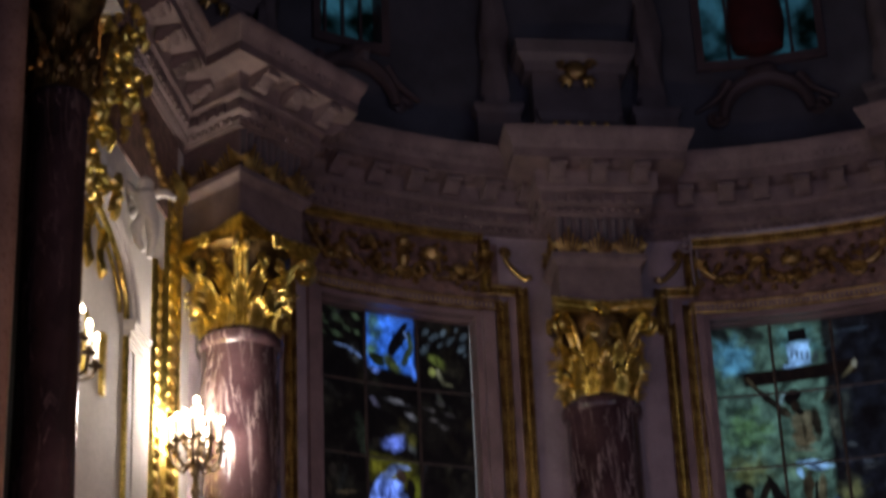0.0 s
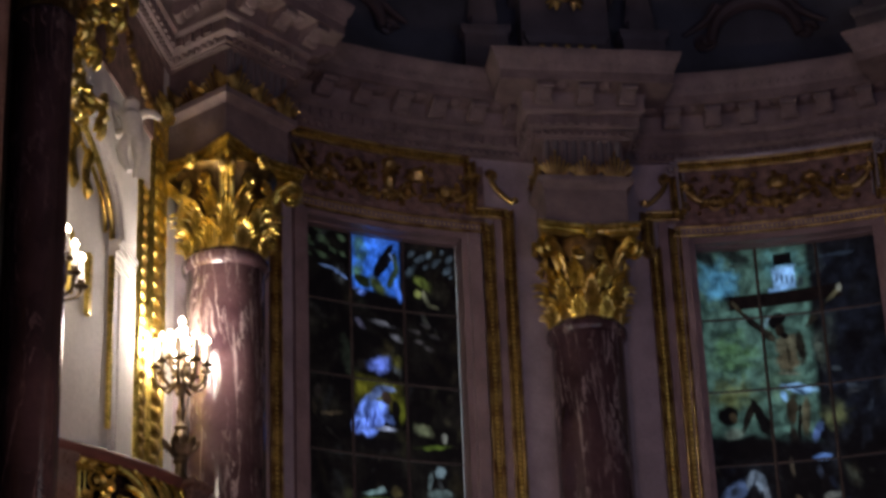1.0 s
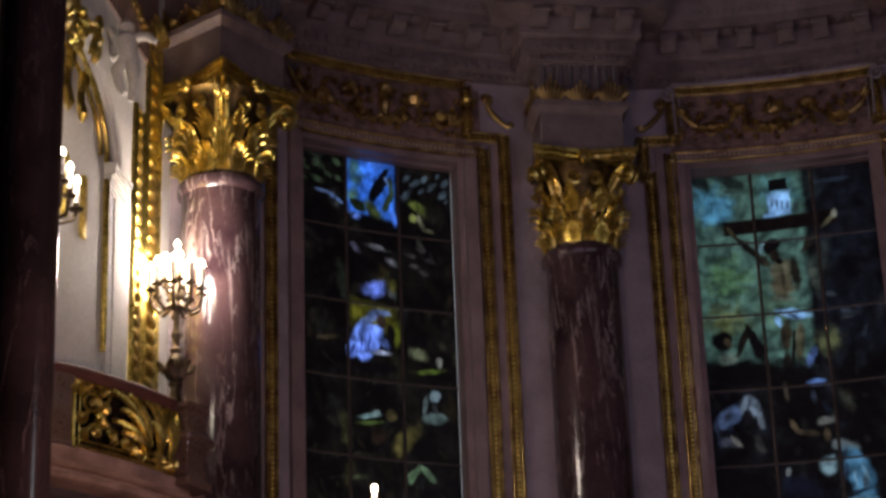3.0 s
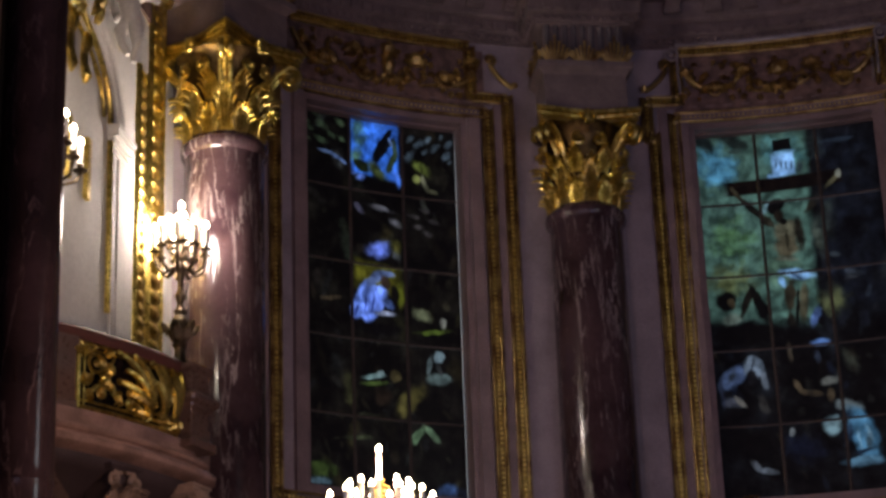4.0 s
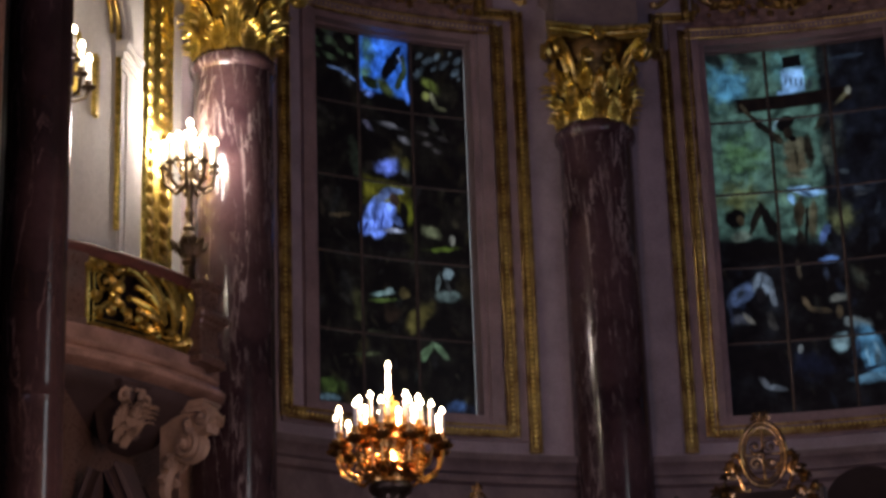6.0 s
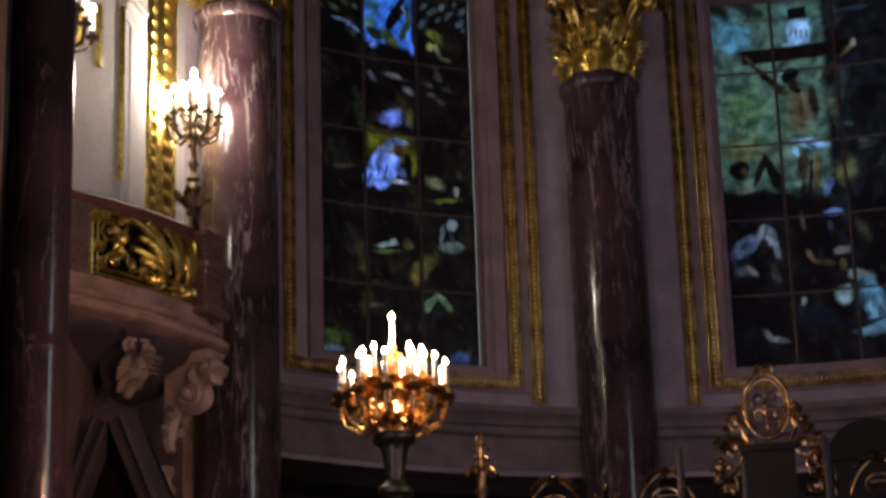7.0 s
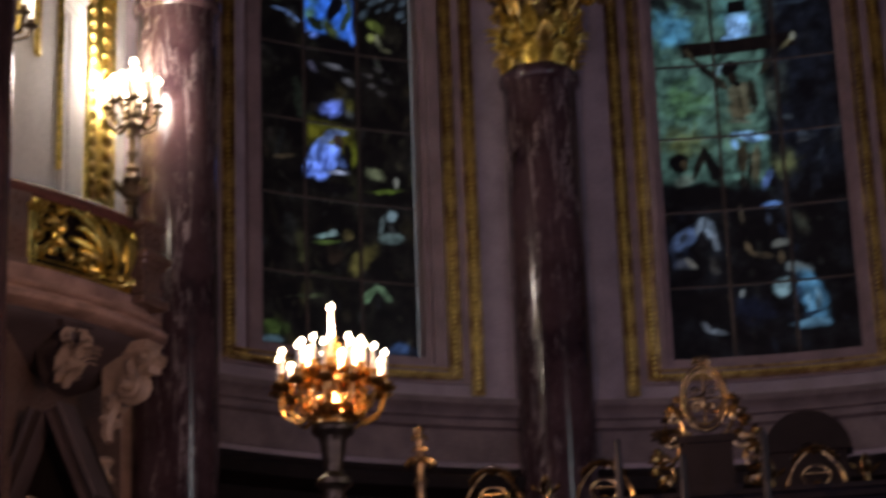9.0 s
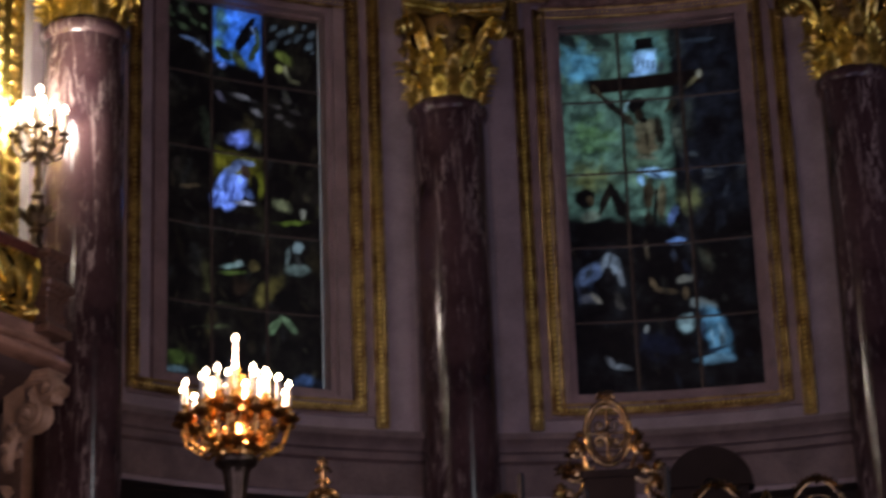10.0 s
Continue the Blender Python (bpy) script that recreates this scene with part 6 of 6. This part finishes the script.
bm_leaf = bmesh.new()
acanthus(bm_leaf, 0.12, 0.46, 0.17)
leaf_mesh = None
for a, r, z, q in ((-30.5, 4.6, 8.14, 0.85), (-43.6, 4.6, 8.5, 0.6)):
    # body darker than its leaves, so the gaps between them look shaded
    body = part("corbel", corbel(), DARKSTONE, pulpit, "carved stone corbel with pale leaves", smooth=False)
    body.matrix_basis = Matrix.Translation(pul(a, r, z)) @ rotz(radians(a)) @ Matrix.Scale(q, 4)
    for side in (-1, 1):
        part("scroll", corbel_scroll(side), PALESTONE, body)
    for v, t, u, zz, h in ((-0.14, -0.3, -0.12, -0.5, 1.0), (0.0, 0.0, -0.08, -0.5, 1.1), (0.14, 0.3, -0.12, -0.5, 1.0), (0.0, 0.0, -0.16, -0.68, 0.7), (-0.08, -0.2, -0.2, -0.62, 0.7), (0.08, 0.2, -0.2, -0.62, 0.7)):
        m = Matrix.Translation((u, v * 0.8, zz)) @ rotz(math.pi / 2 + t) @ Matrix.Rotation(0.4, 4, "X") @ Matrix.Scale(h, 4)
        if leaf_mesh is None:
            leaf_mesh = part("leaf", bm_leaf, PALESTONE, body)
            leaf_mesh.matrix_basis = m
        else:
            again(leaf_mesh, body, m)
bm = bmesh.new()
tube(bm, [(-6.6 - 0.08 * t + 0.05 * math.sin(4 * t), 21.45, 7.0 - 0.9 * t) for t in [k / 16 for k in range(17)]], [0.08 + 0.035 * math.sin(k * 1.9) - 0.003 * k for k in range(17)], 10)
part("carved_drop", bm, PALESTONE, pulpit)

# stone pier behind the pulpit and a dark gabled niche
slab("wall_pier", XWALL - 0.3, XWALL + 0.06, 18.5, 24.9, 1.2, 8.75, BROWNMARBLE, "brownish stone pier wall under the pulpit", "wall")
slab("wall_corner", -7.4, -6.9, 24.2, 24.8, 1.2, 8.6, BROWNSTONE, "brownish stone corner behind the column", "wall")
niche = thing("gabled_niche", (-6.75, 20.6, 4.5), "dark marble gabled niche below the pulpit", "niche")
N = rotz(radians(-18))
bm = bmesh.new()
for s in (-1, 1):
    a, b = Vector((-0.07, -0.15, 2.74)), Vector((s * 0.42 - 0.07, -0.15, 1.84))
    d = (b - a).normalized()
    nn = Vector((-d.z, 0, d.x)) * s
    rows = []
    for p in (a, b + d * 0.08):
        rows.append([N @ (p + nn * u + Vector((0, v, 0))) for u, v in ((0, 0), (0, 0.2), (0.2, 0.2), (0.2, 0), (0.195, -0.05), (0.16, -0.07), (0.145, -0.02), (0.05, -0.02), (0.04, -0.05), (0.01, -0.05))])
    vs = grid(bm, rows, close_v=True)
    bm.faces.new(vs[0])
    bm.faces.new(vs[-1])
part("gable", bm, DARKSTONE, niche, smooth=False)
# near-black back stands in for the darkness inside the niche
bm = bmesh.new()
rows = [[N @ Vector((x, y, z)) for x, z in ((-0.5, -3.3), (0.33, -3.3), (0.33, 1.9), (-0.07, 2.74), (-0.5, 1.9))] for y in (0.0, 0.5)]
vs = grid(bm, rows, close_v=True)
bm.faces.new(vs[0])
bm.faces.new(vs[-1])
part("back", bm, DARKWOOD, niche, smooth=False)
bm = bmesh.new()
for x, z, h, t in ((-0.12, 1.62, 0.34, 0.0), (-0.3, 1.42, 0.3, 0.5), (-0.02, 1.4, 0.26, -0.5), (-0.42, 1.2, 0.3, 0.3), (-0.18, 1.15, 0.36, 0.0)):
    acanthus(bm, 0.13, h, 0.1, N @ Matrix.Translation((x, -0.2, z)) @ Matrix.Rotation(t, 4, "Y"))


def niche_place(a, z, o):
    return N @ Vector((a, -0.2 - o, z))


for s, z, r in ((-0.34, 1.72, 0.09), (-0.1, 1.38, 0.1), (-0.44, 1.1, 0.1)):
    spiral(niche_place, s, z, r, 1.5, 1, s * 5, 0.035, bm, lift=0.05)
box(bm, -0.45, 0.05, -0.2, 0.14, 0.9, 1.75, N)
part("carving", bm, PALESTONE, niche)


# ---- candles ----
def candle(parent, at, length_, r, material=WAX, flame=True):
    key = (round(length_, 3), round(r, 4))
    if key not in CANDLES:
        bm = bmesh.new()
        lathe(bm, [(r, 0), (r * 0.95, length_), (r * 0.4, length_ + 0.008)], 10)
        a = part("candle", bm, WAX)
        bm = bmesh.new()
        lathe(bm, [(r * 0.4, 0), (r * 1.0, r * 0.6), (r * 1.1, r * 1.2), (r * 0.75, r * 2.1), (r * 0.12, r * 3.0)], 10)
        f = part("flame", bm, FLAME)
        CANDLES[key] = (a.data, f.data)
        for o in (a, f):
            bpy.data.objects.remove(o)
    da, df = CANDLES[key]
    a = new("candle", da)
    a.parent = parent
    a.location = at
    f = new("flame", df)
    f.parent = a
    f.location = (0, 0, length_)
    return a


CANDLES = {}


def cup(bm, at, r):
    lathe(bm, [(r * 0.4, -0.05), (r * 0.5, -0.03), (r * 2.1, -0.018), (r * 2.2, -0.006), (r * 0.8, 0.0), (r * 0.9, 0.035), (r * 1.15, 0.05), (r * 0.9, 0.05)], 12, at)


# tall gilded candelabrum by the altar
can = thing("candelabrum", (-3.12, 15.69, 1.2), "tall bronze candelabrum with gilded arms and many lit candles", "candelabrum")
bm = bmesh.new()
lathe(bm, [(0.34, 0.0), (0.34, 0.12), (0.24, 0.2), (0.16, 0.5), (0.1, 0.7), (0.12, 0.9), (0.085, 1.2), (0.075, 3.6), (0.08, 3.98), (0.095, 4.0), (0.13, 4.03), (0.13, 4.07), (0.09, 4.1), (0.065, 4.13),
           (0.072, 4.2), (0.09, 4.33), (0.105, 4.38), (0.15, 4.41), (0.16, 4.44), (0.15, 4.47)], 32)
for v in bm.verts:
    if 1.25 < v.co.z < 3.95 or 4.15 < v.co.z < 4.36:
        v.co.xy *= 1 + 0.05 * math.cos(8 * math.atan2(v.co.y, v.co.x))
part("stem", bm, BRONZE, can)
bm = bmesh.new()
lathe(bm, [(0.12, 4.45), (0.1, 4.5), (0.14, 4.55), (0.17, 4.6), (0.12, 4.66), (0.07, 4.72), (0.09, 4.8), (0.05, 4.86), (0.035, 5.02), (0.05, 5.06)], 24)
part("bowl", bm, WARMGILT, can)
bm = bmesh.new()
leaf(bm, Matrix.Translation((0, -0.09, 4.47)), 0.05, 0.17, 0.07, 3, 0.012, 0.03)
base = part("bowl_leaf", bm, WARMGILT, can)
for k in range(1, 8):
    again(base, can, rotz(k * math.pi / 4))
for n, rad, zc, off, ln in ((12, 0.385, 4.77, 0.1, 0.17), (11, 0.235, 4.86, 0.3, 0.17)):
    base = None
    bm = bmesh.new()
    pts = [(0, -0.08, 4.66), (0, -rad * 0.35, 4.56), (0, -rad * 0.65, 4.5), (0, -rad * 0.92, 4.56), (0, -rad, zc - 0.11), (0, -rad, zc - 0.03)]
    tube(bm, pts, [0.018, 0.015, 0.014, 0.013, 0.013, 0.018], 8)
    lathe(bm, [(0.012, -0.045), (0.03, -0.04), (0.07, -0.022), (0.082, -0.006), (0.02, -0.002)], 16, (0, -rad, zc - 0.03))

    def place(s, z, o):
        return Vector((o * 0.3, -s, z))
    spiral(place, rad * 0.6, 4.61, 0.05, 1.3, 1, 0, 0.011, bm)
    cup(bm, (0, -rad, zc), 0.028)
    for k in range(n):
        m = rotz(2 * math.pi * (k + off) / n)
        if base is None:
            base = part("arm", bm, WARMGILT, can)
            base.matrix_basis = m
        else:
            again(base, can, m)
        p = m @ Vector((0, -rad, zc + 0.03))
        candle(can, p, ln, 0.017)
bm = bmesh.new()
cup(bm, (0, 0, 5.08), 0.035)
part("middle_cup", bm, WARMGILT, can)
candle(can, (0, 0, 5.1), 0.24, 0.018)

# candelabrum on the pulpit's end pedestal
LX, LY = -6.85, 23.22
lamp = thing("pulpit_candelabrum", (LX, LY, 10.32), "dark bronze candelabrum with lit candles on the pulpit pedestal", "candelabrum")
bm = bmesh.new()
lathe(bm, [(0.13, -0.66), (0.13, -0.3), (0.1, -0.2), (0.06, -0.12), (0.05, -0.02), (0.08, 0.02), (0.05, 0.06), (0.095, 0.14), (0.105, 0.24), (0.07, 0.32), (0.045, 0.35), (0.07, 0.39), (0.04, 0.43), (0.03, 0.48), (0.055, 0.56), (0.03, 0.62), (0.028, 0.74), (0.05, 0.82), (0.085, 0.92), (0.085, 1.0), (0.04, 1.08), (0.03, 1.3), (0.05, 1.34)], 20)
for k in range(6):
    leaf(bm, rotz(k * math.pi / 3) @ Matrix.Translation((0, -0.07, 0.08)), 0.05, 0.2, 0.05, 3, 0.012)
part("stem", bm, BRONZE, lamp)
base = None
bm = bmesh.new()
tube(bm, [(0, -0.03, 0.97), (0, -0.09, 0.86), (0, -0.17, 0.81), (0, -0.24, 0.86), (0, -0.27, 0.96), (0, -0.27, 1.04)], [0.024, 0.02, 0.02, 0.02, 0.02, 0.024], 8)
cup(bm, (0, -0.27, 1.06), 0.026)
for k in range(9):
    m = rotz(2 * math.pi * (k + 0.2) / 9)
    if base is None:
        base = part("arm", bm, BRONZE, lamp)
        base.matrix_basis = m
    else:
        again(base, lamp, m)
    candle(lamp, m @ Vector((0, -0.27, 1.09)), 0.19, 0.028)
candle(lamp, (0, 0, 1.35), 0.19, 0.028)
# inner ring of arms and candles added to fill out the lamp's white glare
bm = bmesh.new()
tube(bm, [(0, -0.03, 1.05), (0, -0.08, 1.0), (0, -0.13, 1.04), (0, -0.14, 1.12)], [0.02, 0.016, 0.016, 0.02], 8)
cup(bm, (0, -0.14, 1.14), 0.024)
base = None
for k in range(5):
    m = rotz(2 * math.pi * (k + 0.4) / 5)
    if base is None:
        base = part("added_inner_arm", bm, BRONZE, lamp)
        base.matrix_basis = m
    else:
        again(base, lamp, m)
    candle(lamp, m @ Vector((0, -0.14, 1.17)), 0.2, 0.026)

lamp.scale = (1.095, 1.095, 1.095)

# wall sconce in the arch
sc = thing("wall_sconce", (XWALL + 0.05, 19.85, 11.15), "bronze wall sconce with lit candles on white plaster", "sconce")
bm = bmesh.new()
lathe(bm, [(0.05, -0.25), (0.12, -0.1), (0.14, 0.0), (0.1, 0.12), (0.04, 0.25)], 14, (0.0, 0, 0), 1.2)
part("back_plate", bm, BRONZE, sc)
for k, (y, z) in enumerate(((-0.22, 0.1), (0.02, 0.05), (0.25, 0.0))):
    bm = bmesh.new()
    tube(bm, [(0.02, 0, -0.1), (0.14, y * 0.4, -0.22), (0.24, y * 0.8, -0.15), (0.26, y, z - 0.05)], [0.025, 0.022, 0.02, 0.022], 8)
    cup(bm, (0.26, y, z), 0.035)
    part("arm", bm, BRONZE, sc)
    candle(sc, (0.26, y, z + 0.03), 0.24, 0.03)

point("candle_light", (-3.12, 15.69, 6.34), 400, (1.0, 0.57, 0.38), 0.12)
point("candle_light", (LX + 0.02, LY - 0.02, 11.84), 250, (1.0, 0.87, 0.80), 0.3)
point("candle_light", (XWALL + 0.34, 19.85, 11.5), 42, (1.0, 0.86, 0.72), 0.15)

# ---- altar screen ----
SY = 18.0
scr = thing("altar_screen", (0, SY, 1.2), "dark bronze altar screen with a moulded top ledge", "screen")
bm = bmesh.new()
box(bm, -3.05, 3.05, -0.08, 0.08, 0, 4.18)
part("body", bm, DARKWOOD, scr, smooth=False)
bm = bmesh.new()
box(bm, -3.1, 3.1, -0.14, 0.14, 4.18, 4.24)
part("ledge", bm, DARKWOOD, scr, smooth=False)
bm = bmesh.new()
box(bm, -3.15, 3.15, -0.18, 0.18, 4.24, 4.28)
part("ledge_top", bm, DARKWOOD, scr, smooth=False)
bm = bmesh.new()
box(bm, -3.08, 3.08, -0.12, 0.12, 4.06, 4.12)
part("moulding", bm, DARKWOOD, scr, smooth=False)
for k in range(12):
    bm = bmesh.new()
    x = -2.75 + 0.5 * k
    box(bm, x - 0.19, x + 0.19, -0.11, -0.08, 2.9, 3.95)
    part("panel", bm, BROWNWOOD, scr, smooth=False)
Z0 = 5.48


def scr_place(s, z, o):
    return Vector((s, -o, z))


def finial(x):
    w = thing("finial", (x, SY, Z0), "gilded leafy finial on the altar screen", "finial", "finials of the altar screen")
    bm = bmesh.new()
    lathe(bm, [(0.1, 0), (0.1, 0.05), (0.05, 0.08), (0.035, 0.2), (0.06, 0.26), (0.03, 0.32), (0.05, 0.42), (0.02, 0.5), (0.03, 0.6), (0.035, 0.68), (0.01, 0.75)], 14)
    part("stem", bm, BRONZE, w)
    for z, r, n, up in ((0.36, 0.12, 7, 0.8), (0.5, 0.06, 6, 0.9), (0.6, 0.065, 6, 0.8), (0.68, 0.045, 5, 0.9)):
        bm = bmesh.new()
        for k in range(n):
            a = 2 * math.pi * (k + 0.5 * (z > 0.5)) / n
            d = Vector((math.cos(a), math.sin(a), 0))
            pts = [Vector((0, 0, z)) + d * r * t + Vector((0, 0, r * (up * t + 0.5 * math.sin(math.pi * t)) - r * 0.4 * t * t)) for t in (0, 0.3, 0.6, 0.85, 1)]
            tube(bm, pts, [0.012, r * 0.18, r * 0.22, r * 0.2, r * 0.1], 6)
            blob(bm, pts[-1], r * 0.2, 1, rough=0.3)
        part("leaves", bm, AGEDGILT, w)


def crest_arch(x, r=0.225):
    w = thing("crest_ornament", (x, SY, Z0), "small gilded arched openwork crest on the altar screen", "ornament", "crests of the altar screen")
    bm = bmesh.new()
    tube(bm, [(r * math.cos(a), 0, 0.02 + r * 1.1 * math.sin(a) + 0.05 * math.sin(a) ** 6) for a in [math.pi * k / 16 for k in range(17)]], 0.015, 8)
    tube(bm, [(0.11 * math.cos(a), -0.01, 0.1 + 0.085 * math.sin(a)) for a in [2 * math.pi * k / 20 for k in range(21)]], 0.012, 6)
    box(bm, -0.08, 0.08, -0.025, 0.0, 0.115, 0.128)
    for q in (-0.6, 0, 0.6):
        sprig(scr_place, bm, 0, 0.05, 0.05, -math.pi / 2 + q, 2)
    part("arch", bm, AGEDGILT, w)
    bm = bmesh.new()
    sprig(scr_place, bm, 0, r * 1.25, 0.08, math.pi / 2, 3)
    for s in (-1, 1):
        for k in range(5):
            a = math.pi / 2 + s * (0.2 + 0.17 * k)
            sprig(scr_place, bm, r * math.cos(a), 0.03 + r * 1.25 * math.sin(a), 0.055, a - s * 0.9, 2)
    blob(bm, (0, 0, r * 1.25 + 0.03), 0.024, 1, rough=0.3)
    part("tip", bm, AGEDGILT, w)["kind"] = "stuff"


finial(-2.86)
for x in (-2.27, -1.37, 0.31, 1.1):
    crest_arch(x)
for x in (-1.84, -0.05, 0.7):
    w = thing("knob", (x, SY, Z0), "small gilded knob on the altar screen", "knob", "knobs of the altar screen")
    bm = bmesh.new()
    lathe(bm, [(0.05, 0), (0.03, 0.05), (0.025, 0.1), (0.05, 0.16), (0.045, 0.2), (0.01, 0.26)], 12)
    part("ball", bm, AGEDGILT, w)
    bm = bmesh.new()
    for k in range(5):
        leaf(bm, rotz(k * 1.2566) @ Matrix.Translation((0, -0.03, 0.1)), 0.022, 0.09, 0.012, 3, 0.008)
    part("leaves", bm, AGEDGILT, w)

med = thing("medallion_crest", (-0.53, SY, Z0), "gilded oval medallion with foliage crowning the altar screen", "medallion")
bm = bmesh.new()
tube(bm, [(0.18 * math.cos(a), 0, 0.8 + 0.265 * math.sin(a)) for a in [2 * math.pi * k / 32 for k in range(33)]], 0.021, 10)
tube(bm, [(0.145 * math.cos(a), -0.01, 0.8 + 0.22 * math.sin(a)) for a in [2 * math.pi * k / 32 for k in range(33)]], 0.012, 6)
part("oval_ring", bm, AGEDGILT, med)
bm = bmesh.new()
for s in (-1, 1):
    spiral(scr_place, s * 0.06, 0.86, 0.06, 1.4, s, 0, 0.014, bm)
    spiral(scr_place, s * 0.06, 0.72, 0.055, 1.4, -s, 0, 0.014, bm)
tube(bm, [(0, 0, 0.56), (0, 0, 1.04)], 0.012, 6)
tube(bm, [(-0.14, 0, 0.8), (0.14, 0, 0.8)], 0.01, 6)
part("tracery", bm, AGEDGILT, med)
bm = bmesh.new()
for k in range(7):
    blob(bm, (0.022 * (k - 3), -0.01, 1.095 + 0.02 * (k % 2)), 0.022, 1, rough=0.35)
for k in (-1, 0, 1):
    sprig(scr_place, bm, k * 0.03, 1.1, 0.05, math.pi / 2 - k * 0.6, 2)
part("crown", bm, AGEDGILT, med)
for s in (-1, 1):
    bm = bmesh.new()
    spiral(scr_place, s * 0.26, 0.66, 0.07, 1.4, s, math.pi / 2, 0.022, bm, tail=(s * 0.17, 0.5), lift=0.03)
    spiral(scr_place, s * 0.27, 0.46, 0.09, 1.5, -s, 0, 0.028, bm, tail=(s * 0.12, 0.5), lift=0.03)
    spiral(scr_place, s * 0.34, 0.3, 0.07, 1.5, s, 0, 0.022, bm, tail=(s * 0.22, 0.4), lift=0.03)
    spiral(scr_place, s * 0.33, 0.12, 0.06, 1.4, -s, 0, 0.02, bm, tail=(s * 0.3, 0.25))
    for k in range(13):
        t = k / 12
        u = 0.2 + 0.17 * math.sin(2.2 * t) + 0.02 * math.sin(k * 2.7)
        z = 0.78 - 0.7 * t
        sprig(scr_place, bm, s * u, z, 0.06 + 0.02 * (k % 3), (0.3 if s > 0 else 2.84) + 1.1 * math.sin(k * 1.9), 3)
        blob(bm, (s * (u + 0.03), -0.03, z + 0.02), 0.02, 1, rough=0.4)
    part("foliage", bm, AGEDGILT, med)
bm = bmesh.new()
box(bm, -0.26, 0.26, -0.1, 0.1, 0, 0.06)
box(bm, -0.2, 0.2, -0.06, 0.06, 0.06, 0.42)
box(bm, -0.23, 0.23, -0.08, 0.08, 0.42, 0.48)
part("plinth", bm, DARKWOOD, med, smooth=False)
for x, z in ((-1.22, 5.86), (-0.72, 5.7), (-0.08, 5.85)):
    bm = bmesh.new()
    lathe(bm, [(0.028, 0), (0.028, z - 4.6), (0.02, z - 4.58)], 10)
    ob = part("grey_post", bm, GREYMETAL)
    ob.location = (x, SY - 0.45, 4.6 - 0.0)
    tagged(ob, "slim grey metal post in front of the altar screen", "post")
slab("altar_step", -1.9, 1.9, SY - 0.75, SY - 0.2, 1.2, 4.6, DARKWOOD, "dark altar block before the screen", "altar")

# dark curved pediment behind the screen
bm = bmesh.new()
rows = []
for k in range(17):
    a = math.pi * k / 16
    rows.append([Vector((0.36 * math.cos(a) * q, y, 0.34 * math.sin(a) * q)) for q, y in ((1, 0), (1.1, 0), (1.12, 0.3), (0.2, 0.3), (0.2, 0))])
vs = grid(bm, rows, close_v=True)
bm.faces.new(vs[0])
bm.faces.new(vs[-1])
box(bm, -0.35, 0.35, 0.05, 0.3, -5.15, 0.1)
ob = part("dark_pediment", bm, DARKWOOD)
ob.location = (0.3, 20.5, 6.38)
tagged(ob, "dark round-topped pediment behind the altar screen", "seat back")
